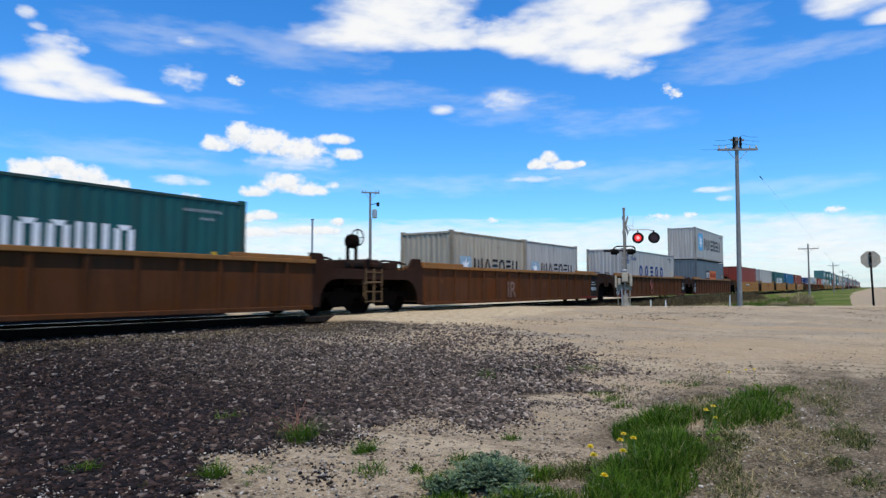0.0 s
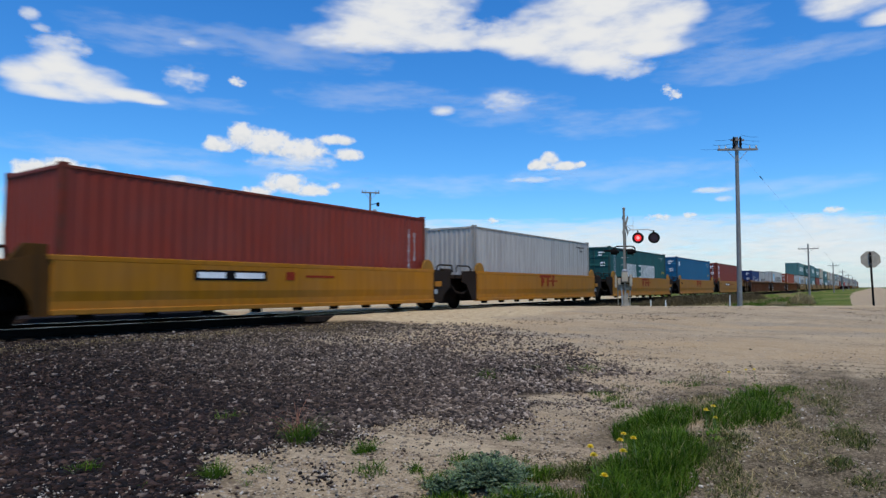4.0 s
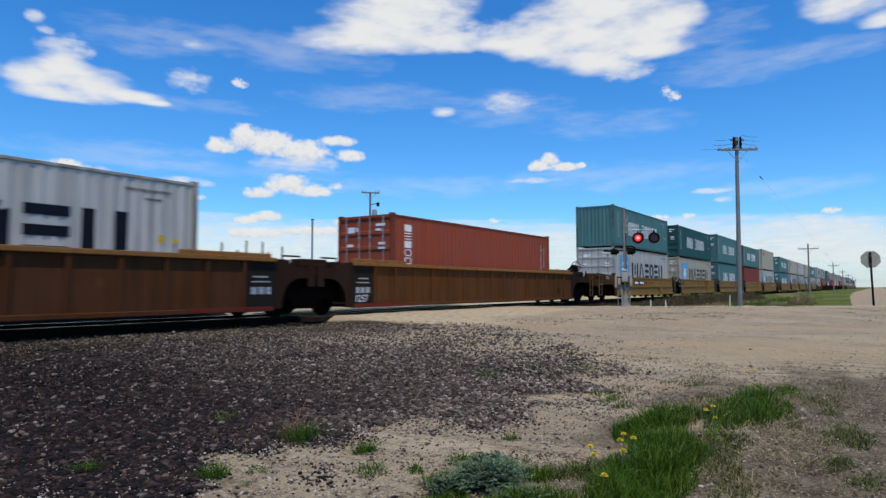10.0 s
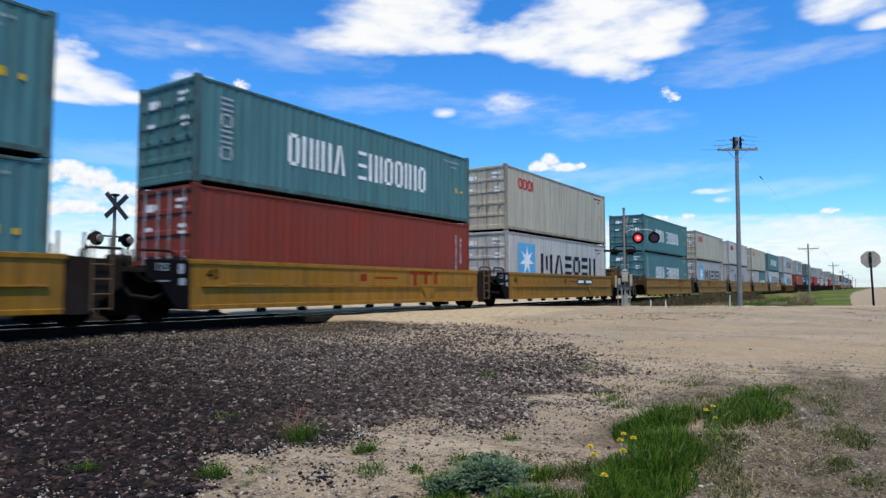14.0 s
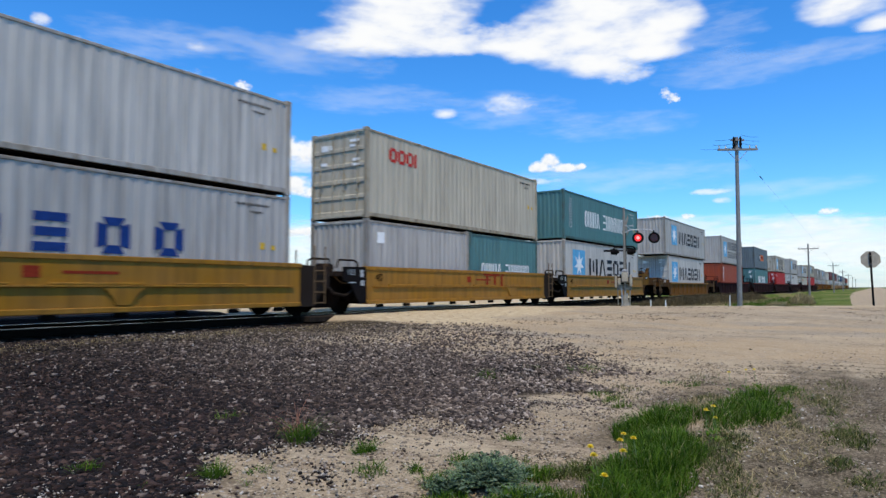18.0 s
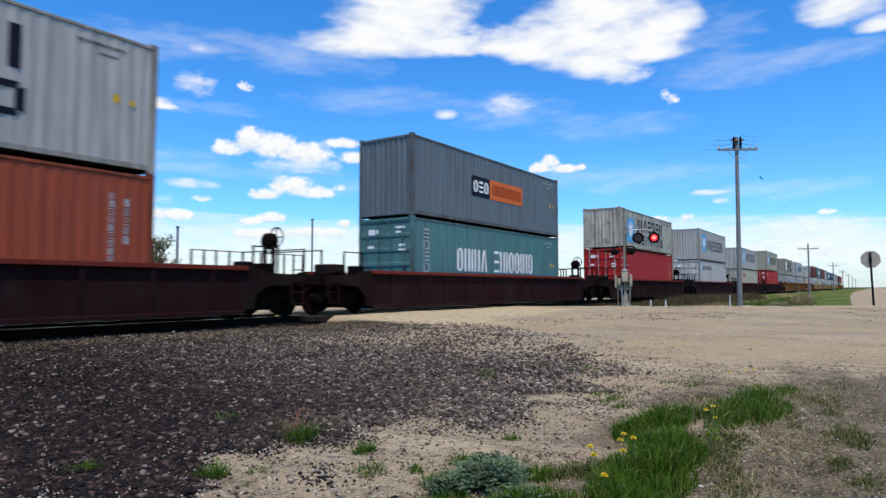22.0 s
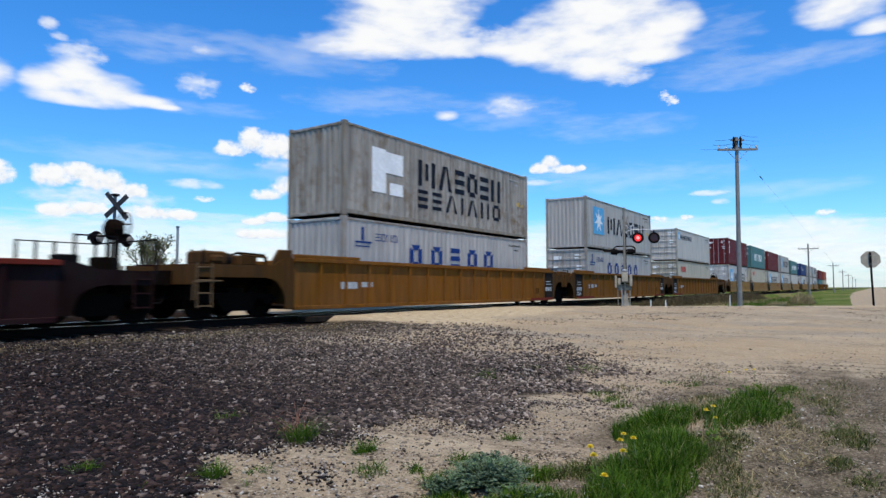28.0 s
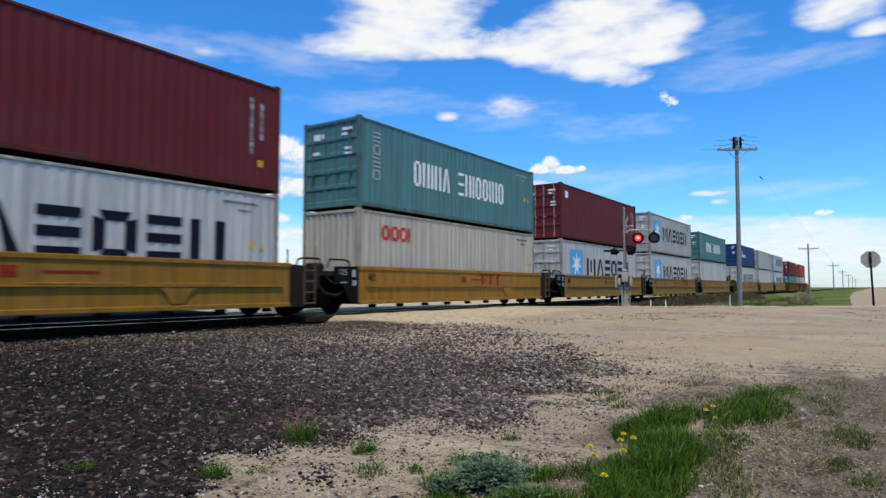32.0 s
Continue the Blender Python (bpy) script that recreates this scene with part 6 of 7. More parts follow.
def well_car(place, style, left, right, ext_left, ext_right, plaque=False, logo=False, numeral="", graffiti="", logo_at=2.9, tawny=False, high_brake=False):
    half, top, bot, mat, edge, words = STYLES[style]
    if tawny:
        mat, words = TAWNY, "tawny brown articulated well car with ribbed steel sides"
    car = thing("well_car", words, "railway car", "cars of the train", pose(place, TRACK_Y, 0))
    for sy, tag in ((-1, "near"), (1, "far")):
        wall = part("side_wall", tinted("car_side_%s_%s" % (style, tag), mat, lambda: car_side(half, top - 0.06, bot + 0.06, sy)), None, car)
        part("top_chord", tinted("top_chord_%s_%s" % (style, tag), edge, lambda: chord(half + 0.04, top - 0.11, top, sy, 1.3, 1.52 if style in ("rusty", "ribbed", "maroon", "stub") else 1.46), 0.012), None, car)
        part("bottom_chord", tinted("bottom_chord_%s_%s" % (style, tag), mat, lambda: chord(half - 0.02, bot, bot + 0.11, sy, 1.28, 1.5), 0.012), None, car)
        if style in ("rusty", "ribbed", "maroon", "stub"):
            n = {"rusty": 15, "ribbed": 15, "maroon": 11, "stub": 9}[style]
            rib = tinted("rib_%s_%s" % (style, tag), mat, lambda: Geo().slab([(sy * 1.43, bot + 0.11), (sy * 1.47, bot + 0.11), (sy * 1.5, top - 0.11), (sy * 1.43, top - 0.11)], "x", -0.045, 0.045))
            for i in range(n):
                part("rib", rib, None, wall, at=pose((half - 0.95) * (2 * i / (n - 1) - 1), 0, 0))
        if style == "ledge":
            part("ledge", tinted("ledge_" + tag, mat, lambda: chord(half - 0.3, 0.8, 0.84, sy, 1.43, 1.5), 0.006), None, wall)
            for i in range(4):
                part("ledge_lip", tinted("ledge_lip" + tag, mat, lambda: chord(0.95, 0.84, 0.89, sy, 1.43, 1.5), 0.01), None, wall, at=pose(-4.3 + 2.6 * i, 0, 0))
            part("skirt", tinted("skirt_" + tag, mat, lambda: chord(half - 0.03, 0.36, 0.8, sy, 1.434, 1.45)), None, wall)
            drop = [(-0.5, 0.8), (0.5, 0.8), (0.3, 0.66), (0.16, 0.42), (-0.16, 0.42), (-0.3, 0.66)]
            part("drop_gusset", tinted("drop_gusset_" + tag, mat, lambda: Geo().slab(drop, "y", min(sy * 1.45, sy * 1.49), max(sy * 1.45, sy * 1.49)), 0.01), None, wall, at=pose(1.4 if logo_at < 0 else 3.0, 0, 0))
        if style == "smooth":
            part("skirt", tinted("skirt_smooth" + tag, mat, lambda: Geo().slab([(sy * 1.434, 0.72), (sy * 1.434, 1.31), (sy * 1.46, 1.31), (sy * 1.46, 0.72), (sy * 1.4, 0.3), (sy * 1.36, 0.3)], "x", -half + 0.03, half - 0.03)), None, wall)
        if style in ("smooth", "ledge"):
            for i in range(9):
                part("foot_bracket", tinted("foot_bracket" + tag, GRIME, lambda: Geo().box(-0.14, 0.14, min(sy * 1.3, sy * 1.44), max(sy * 1.3, sy * 1.44), 0.17, 0.27), 0.02), None, wall, at=pose(-5.6 + 1.4 * i, 0, 0))
    part("well_floor", tinted("well_floor_" + style, GRIME, lambda: Geo().box(-half, half, -1.28, 1.28, bot + 0.02, bot + 0.1)), None, car)
    for k in (-1, 1):
        part("corner_seat", tinted("corner_seat", GRIME, lambda: Geo().box(-0.3, 0.3, -1.28, 1.28, 0.28, 0.372), 0.01), None, car, at=pose(5.9 * k, 0, 0))
    end_works(car, style, half, ext_left, -1, left == "C", mat, edge)
    end_works(car, style, half, ext_right, 1, right == "C", mat, edge, high_brake)
    if right == "A":
        bogie(car, half + ext_right)
    if plaque:
        u = (-2.0 if left == "C" else 2.2) if style == "ledge" else -2.2
        part("number_plaque", tinted("plaque", BLACK, lambda: Geo().box(-1.05, 1.05, -1.468, -1.462, 0.96, 1.2)), None, car, "black plaque with pale bars", at=pose(u, 0, 0))
        tagged(part("plaque_bar", tinted("plaque_bar", INK_WHITE, lambda: Geo().box(-0.95, -0.2, -1.4735, -1.469, 1.01, 1.15).box(0.08, 0.95, -1.4735, -1.469, 1.01, 1.15)), None, car, at=pose(u, 0, 0)), kind="stuff")
    if logo:
        y0 = -1.474 if style == "smooth" else -1.448
        u = logo_at if style == "ledge" else 0.2

        def bars():
            g = Geo()
            for d in (-0.72, -0.1, 0.48):
                g.box(d, d + 0.17, y0, y0 + 0.006, 0.84, 1.24)
            return g.box(-0.9, 0.36, y0, y0 + 0.006, 1.25, 1.36).box(0.54, 0.74, y0, y0 + 0.006, 1.25, 1.36)
        part("logo_mark", tinted("logo_bars_" + style, INK_BRICK, bars), None, car, "brick-red painted bars", at=pose(u, 0, 0))["kind"] = "stuff"
    if numeral:
        y0 = {"smooth": -1.464, "ledge": -1.438, "ribbed": -1.436, "rusty": -1.44}[style]
        lettering(numeral, 0.36, GRIME, "numeral", car, pose(-half + 0.42 if half < 7 else half - 1.75, y0, 0.98 if half < 7 else 0.5, 90, 0, 0))
    if style in ("smooth", "ledge"):
        part("stencil", tinted("stencil_" + style, INK_BRICK, lambda: Geo().box(-0.9, -0.6, -1.4365, -1.4325, 0.98, 1.2).box(-0.2, 0.9, -1.4365, -1.4325, 1.06, 1.12)), None, car, "faint stencil marks", at=pose(0.4, -0.03 if style == "smooth" else 0, 0))
    if style in ("ribbed", "rusty"):
        for k in (-1, 1):
            part("raised_lip", tinted("raised_lip_" + style, edge, lambda: Geo().box(-1.3, 1.3, -1.42, -1.28, top + 0.002, top + 0.1), 0.015), None, car, at=pose(k * (half - 1.35), 0, 0))
            part("lashing_box", tinted("lashing_box_" + style, edge, lambda: Geo().box(-0.28, 0.28, -1.25, -1.0, 1.22, 1.5), 0.03), None, car, at=pose(k * (half + 0.34), 0, 0))
        if style == "ribbed":
            part("stencil", tinted("stencil_" + style, INK_FADED, lambda: Geo().box(-0.5, 0.2, -1.4365, -1.4325, 0.75, 0.95).box(0.4, 0.9, -1.4365, -1.4325, 0.8, 0.95)), None, car, "dull stencil patches", at=pose(-half + 2.3, 0, 0))
    if graffiti == "letters":
        lettering("IR", 0.95, CHALK, "graffiti", car, pose(-2.3, -1.512, 0.38, 90, 0, 0))
    if graffiti == "scrawl":
        g = Geo()
        for cx, cz, r, w in ((-1.0, 1.05, 0.42, 0.2), (-0.85, 0.98, 0.2, 0.1), (-1.25, 0.98, 0.18, 0.1), (-1.0, 0.6, 0.3, 0.22)):
            pts = [(cx + r * math.cos(i * 0.6), -1.512, cz + w * math.sin(i * 0.6) + 0.04 * math.sin(3 * i)) for i in range(11)]
            for a, b in zip(pts, pts[1:]):
                g.rod(a, b, 0.012, n=5)
        part("graffiti", g, PINK, car, "pale red spray-painted loops")
    MOVERS.append((car, place, 0.0))
    return car


SEAT = 0.375


def load(place, lower, upper=None):
    """lower and upper: (paint, marks, height, doors, length), or for two short boxes a list of two."""
    def put(spec, z):
        if isinstance(spec, list):
            for k, s in enumerate(spec):
                container(place + (k - 0.5) * 6.1, z, s[0], s[1], TWENTY, s[2], s[3])
            return spec[0][2]
        L = spec[4] if len(spec) > 4 else FORTY
        container(place, z, spec[0], spec[1], L, spec[2], spec[3])
        return spec[2]
    h = put(lower, SEAT)
    if upper:
        put(upper, SEAT + h + 0.018)


D, F = True, False                            # door end or blank end towards the crossing
TRAIN = [   # place of the middle at the start, style, left joint, right joint, extras, lower box, upper box
    (4.33, "rusty", "A", "C", "", (TEAL_DEEP, "pair", LOW, D), None),
    (25.94, "rusty", "C", "A", "i", [(TAN, "star", LOW, F), (GREY, "star", LOW, F)], None),
    (45.61, "rusty", "A", "A", "g", (GREY, "wide_blue", HIGH, F), None),
    (65.40, "rusty", "A", "C", "", (SLATE, "two_tone", HIGH, F), (GREY, "star", HIGH, F)),
    (87.00, "smooth", "C", "A", "p", (RED_BROWN, "", HIGH, F), None),
    (102.53, "smooth", "A", "A", "l", (GREY, "", HIGH, F), None),
    (118.09, "smooth", "A", "A", "ln", (TEAL_DEEP, "pair", HIGH, D), None),
    (133.73, "smooth", "A", "A", "ln", (BLUE, "square", HIGH, D), None),
    (149.29, "smooth", "A", "C", "pn", (RED_BROWN, "column", HIGH, D), None),
    (170.84, "rusty", "C", "A", "", [(NAVY, "script", LOW, D), (GREY, "star", LOW, F)], None),
    (190.30, "rusty", "A", "A", "", (WHITE, "star", HIGH, F), None),
    (209.76, "rusty", "A", "C", "nt", (ORANGE_RED, "column", HIGH, D), None),
    (231.27, "ledge", "C", "A", "p", (WHITE, "star", HIGH, D), (TEAL, "pair", LOW, F)),
    (246.66, "ledge", "A", "A", "ln", (CREAM, "star", HIGH, D), (TEAL_DEEP, "pair", LOW, D)),
    (262.00, "ledge", "A", "A", "ln", (TEAL, "pair", HIGH, D), (TEAL, "pair", HIGH, D)),
    (277.31, "ledge", "A", "A", "ln", (RED_BROWN, "", HIGH, D), (TEAL, "pair", LOW, D)),
    (292.55, "ledge", "A", "C", "pn", (WHITE, "star", HIGH, D), (CREAM, "red_small", HIGH, D)),
    (312.28, "ledge", "C", "A", "l", (TEAL, "pair", HIGH, D), (TEAL, "pair", LOW, D)),
    (327.67, "ledge", "A", "A", "ln<", (GREY, "star", HIGH, D), (CREAM, "red_small", LOW, D)),
    (343.01, "ledge", "A", "A", "ln<", (GREY, "wide_blue", HIGH, F), (WHITE, "red_small", LOW, F)),
    (358.33, "ledge", "A", "A", "ln=", [(GREY, "square", LOW, F), (TEAL, "pair", LOW, F)], (CREAM, "red_small", HIGH, D)),
    (373.66, "ledge", "A", "C", "pn", (WHITE, "star", HIGH, F), (TEAL, "pair", LOW, F)),
    (393.39, "stub", "C", "C", "", (WHITE, "star", HIGH, D), (GREY, "star", HIGH, F, FORTYFIVE)),
    (414.02, "maroon", "C", "C", "", (ORANGE_RED, "column", HIGH, F), (GREY, "star_two", HIGH, F)),
    (435.66, "maroon", "C", "C", "", (TEAL, "pair", HIGH, D), (SLATE, "two_tone", HIGH, F)),
    (457.31, "maroon", "C", "C", "", (SIGNAL_RED, "square", HIGH, D), (DIRTY, "star_two", LOW, F)),
    (478.96, "maroon", "C", "C", "", (WHITE, "small_star", HIGH, D), (GREY, "star", HIGH, F)),
    (500.64, "maroon", "C", "C", "", (CREAM, "red_small", LOW, D), (GREY, "star", LOW, F)),
    (522.08, "maroon", "C", "C", "", (SIGNAL_RED, "square", HIGH, D), (TAN, "star", HIGH, F)),
    (544.66, "ribbed", "C", "A", "n", (GREY, "wide_blue", LOW, F), (SOOTY, "worn_two", HIGH, F)),
    (564.05, "ribbed", "A", "A", "n", (GREY, "wide_blue", LOW, D), (GREY, "star", HIGH, F)),
    (583.49, "ribbed", "A", "C", "n", (CREAM, "red_small", LOW, D), (WHITE, "small_star", LOW, D)),
    (604.92, "ledge", "C", "A", "pn", (WHITE, "star", HIGH, D), (WINE, "column", HIGH, D)),
    (620.26, "ledge", "A", "A", "ln=", (CREAM, "red_small", HIGH, F), (TEAL, "pair", HIGH, D)),
    (635.61, "ledge", "A", "A", "ln", (WHITE, "star", HIGH, D), (WINE, "square", HIGH, D)),
    (650.95, "ledge", "A", "A", "ln", (WHITE, "star", HIGH, D), (GREY, "star", HIGH, D)),
    (666.30, "ledge", "A", "C", "n", (WHITE, "", HIGH, D), (TEAL, "pair", LOW, D)),
    (685.90, "ledge", "C", "A", "n", (WHITE, "star", HIGH, D), (NAVY, "script", LOW, D)),
    (701.19, "ledge", "A", "A", "n", (WHITE, "", HIGH, D), (GREY, "", LOW, D)),
    (716.69, "ledge", "A", "C", "n", (WHITE, "star", HIGH, D), (GREY, "star", LOW, F)),
    (738.18, "ribbed", "C", "A", "", (TEAL, "", LOW, D), (WINE, "", LOW, D)),
    (757.68, "ribbed", "A", "C", "", (CREAM, "", LOW, D), (ORANGE_RED, "", LOW, F)),
]


def build_train():
    for i, (place, style, left, right, extra, lower, upper) in enumerate(TRAIN):
        half = STYLES[style][0]

        def ext(j, joint, sign):
            if joint == "C":
                return 2.43 if style == "maroon" else 3.5
            if 0 <= j < len(TRAIN):
                return abs(TRAIN[j][0] - place) / 2 - half
            return 1.55
        well_car(place, style, left, right, round(ext(i - 1, left, -1), 2), round(ext(i + 1, right, 1), 2), "p" in extra, "l" in extra, ("40" if half < 7 else "53") if "n" in extra else "", {"i": "letters", "g": "scrawl"}.get(extra, ""), -2.0 if "<" in extra else (1.65 if "=" in extra else 2.9), "t" in extra, i == 0)
        load(place, lower, upper)


# ---- trees and bushes beyond the track ----
LEAVES = island("young_tree_leaves", (0.04, 0.05, 0.02), (0.13, 0.14, 0.06), 0.75, 0.3)
BARK = plain("grey_brown_bark", (0.12, 0.1, 0.08), 0.9)


def build_tree(x, y, tall, spread, label, leaves=900, seed=1, leaf=0.09, name="tree"):
    rng = random.Random(seed)
    t = thing(name, label, name, "trees beyond the track", pose(x, y, float(ground_height(x, y)) - 0.1))
    wood, tips = Geo(), []

    def grow(p, d, length, r, depth):
        q = p + d * length
        wood.rod(p, q, r, r * 0.62, 6)
        if depth == 0:
            tips.append((p, q))
            return
        for _ in range(rng.choice((2, 3, 3))):
            nd = (d + Vector((rng.uniform(-1, 1), rng.uniform(-1, 1), rng.uniform(-0.15, 0.7))) * spread).normalized()
            grow(q, nd, length * rng.uniform(0.6, 0.8), r * 0.6, depth - 1)
        tips.append((p, q))
    for k in range(3 if name == "bush" else 1):
        grow(Vector((0.3 * k, 0.2 * k, 0)), Vector((rng.uniform(-0.15, 0.15), rng.uniform(-0.15, 0.15), 1)).normalized(), tall * 0.3, 0.03 * tall if name == "tree" else 0.05, 4)
    part("trunk", wood, BARK, t, "branching grey-brown trunk and limbs")
    g = Geo()
    for _ in range(leaves):
        p, q = rng.choice(tips)
        c = p.lerp(q, rng.uniform(0.2, 1.3)) + Vector([rng.gauss(0, leaf * 1.6) for _ in range(3)])
        u = Vector([rng.gauss(0, 1) for _ in range(3)]).normalized()
        w = u.orthogonal().normalized()
        s = leaf * rng.uniform(0.6, 1.3)
        b = len(g.v)
        g.v += [tuple(c - s * u), tuple(c + 0.5 * s * w), tuple(c + s * u), tuple(c - 0.5 * s * w)]
        g.f.append((b, b + 1, b + 2, b + 3))
    me = bpy.data.meshes.new("crown")
    me.from_pydata(g.v, [], g.f)
    part("crown", me, LEAVES, t, "sparse young leaves")
    return t


def plant_trees():
    build_tree(18.3, 30.0, 4.6, 0.42, "bare-branched tree with sparse spring leaves", 1100, 4, 0.07)
    build_tree(19.3, 30.8, 3.4, 0.5, "small scrubby tree with sparse leaves", 800, 9, 0.07)
    build_tree(17.6, 29.4, 3.9, 0.45, "bare-branched tree with sparse spring leaves", 800, 14, 0.07)
    for k, (x, y, h) in enumerate(((44, 58, 2.6), (50, 60, 3.0), (55, 58, 2.4), (61, 62, 2.8), (36, 60, 2.6), (70, 60, 2.6), (30, 62, 2.8))):
        build_tree(x, y, h, 0.75, "low round bush on the far field edge", 700, 30 + k, 0.16, "bush")
    # distant hedges on the horizon
    rng = np.random.default_rng(5)
    rows = []
    for x0, y0, x1, y1, h in ((420, 60, 900, 160, 5.0), (300, 260, 760, 420, 6.0), (700, -20, 1300, -160, 6.0), (60, 420, 420, 420, 6.0), (-200, 380, 80, 420, 7.0)):
        n = 900
        u = rng.uniform(0, 1, n)
        hh = h * (0.6 + 0.4 * lumpy(u * 40, u * 0, 1.0, 77))
        rows.append(np.stack([x0 + (x1 - x0) * u + rng.normal(0, 2, n), y0 + (y1 - y0) * u + rng.normal(0, 2, n), hh * rng.uniform(0.5, 1.2, n), np.full(n, 1.1), rng.uniform(0.2, 0.6, n)], -1))
    blades("far_hedge", np.concatenate(rows), LEAVES, "low dark hedges and trees along the horizon", "hedge", seed=12)


# ---- clouds ----
def cloud_material(name, lo, hi, cover, scale, stretch, ragged, shade=(0.7, 0.77, 0.87), fine=0.56):
    """Vapour that glows, its shade painted in: ragged noise worn away towards the rim, thin parts clear."""
    m, n, l, bsdf = material(name)
    n.remove(bsdf)
    c = n.new("ShaderNodeTexCoord")
    mp = n.new("ShaderNodeMapping")
    mp.inputs["Scale"].default_value = stretch
    l.new(c.outputs["Object"], mp.inputs["Vector"])
    info = n.new("ShaderNodeObjectInfo")
    k = n.new("ShaderNodeMath")
    k.operation, k.inputs[1].default_value = "MULTIPLY", 900
    l.new(info.outputs["Random"], k.inputs[0])
    l.new(k.outputs[0], mp.inputs["Location"])
    a = n.new("ShaderNodeAttribute")
    a.attribute_name = "body"
    grain = speckle(n, l, mp.outputs[0], scale, 9, 0.2, 0.8, fine)
    s = n.new("ShaderNodeMath")
    s.operation = "MULTIPLY_ADD"
    s.inputs[1].default_value, s.inputs[2].default_value = ragged, -0.5 * ragged
    l.new(grain, s.inputs[0])
    t = n.new("ShaderNodeMath")
    t.operation = "ADD"
    l.new(s.outputs[0], t.inputs[0])
    l.new(a.outputs["Fac"], t.inputs[1])
    r = n.new("ShaderNodeMapRange")
    r.interpolation_type = "SMOOTHSTEP"
    r.inputs[1].default_value, r.inputs[2].default_value, r.inputs[4].default_value = lo, hi, cover
    l.new(t.outputs[0], r.inputs[0])
    crest = n.new("ShaderNodeAttribute")
    crest.attribute_name = "crest"
    dapple = n.new("ShaderNodeMath")
    dapple.operation, dapple.use_clamp = "MULTIPLY_ADD", True
    dapple.inputs[1].default_value = 0.9
    l.new(speckle(n, l, mp.outputs[0], scale * 1.7, 6, 0.3, 0.7), dapple.inputs[0])
    l.new(crest.outputs["Fac"], dapple.inputs[2])
    # painted shading: low crest values mix the shade colour into the glow
    col = mixer(n, l, dapple.outputs[0], shade, (0.985, 0.995, 1.0))
    e, tr, mx = n.new("ShaderNodeEmission"), n.new("ShaderNodeBsdfTransparent"), n.new("ShaderNodeMixShader")
    e.inputs["Strength"].default_value = 1.1
    l.new(col, e.inputs["Color"])
    l.new(r.outputs[0], mx.inputs[0])
    l.new(tr.outputs[0], mx.inputs[1])
    l.new(e.outputs[0], mx.inputs[2])
    l.new(mx.outputs[0], n["Material Output"].inputs["Surface"])
    return m


CLOUD_KINDS = {   # material, margin round the lumps, words
    "heap": (cloud_material("heaped_cloud", -0.12, 0.7, 1.0, 0.021, (1, 1, 1.25), 1.05), 1.3, "white heaped fair-weather cloud with a flat base"),
    "scrap": (cloud_material("small_cloud", 0.05, 1.2, 0.92, 0.036, (1, 1, 1.7), 1.9), 1.6, "small torn scrap of white cloud"),
    "mass": (cloud_material("massed_cloud", -0.5, 1.15, 1.0, 0.0075, (1, 1, 2.8), 1.15, (0.93, 0.96, 1.0), 0.46), 1.8, "broad bright white cloud with frayed streaky edges"),
    "soft": (cloud_material("soft_cloud", -0.1, 1.35, 0.7, 0.013, (1, 1, 2.4), 1.5, (0.86, 0.9, 0.95)), 1.5, "soft thin patch of white cloud"),
    "faint": (cloud_material("faint_veil_cloud", -0.2, 1.6, 0.21, 0.0052, (1, 1, 4.5), 1.9, (0.95, 0.97, 1.0)), 1.4, "faint streaky veil of high cloud"),
    # painted horizon haze: glowing sheets that whiten the low sky
    "haze": (cloud_material("painted_low_haze", -0.35, 1.05, 0.62, 0.006, (1, 1, 6.0), 1.3, (0.74, 0.87, 1.0)), 1.3, "glowing sheet of painted haze above the horizon"),
}
CLOUDS = []
FAR = 3000.0


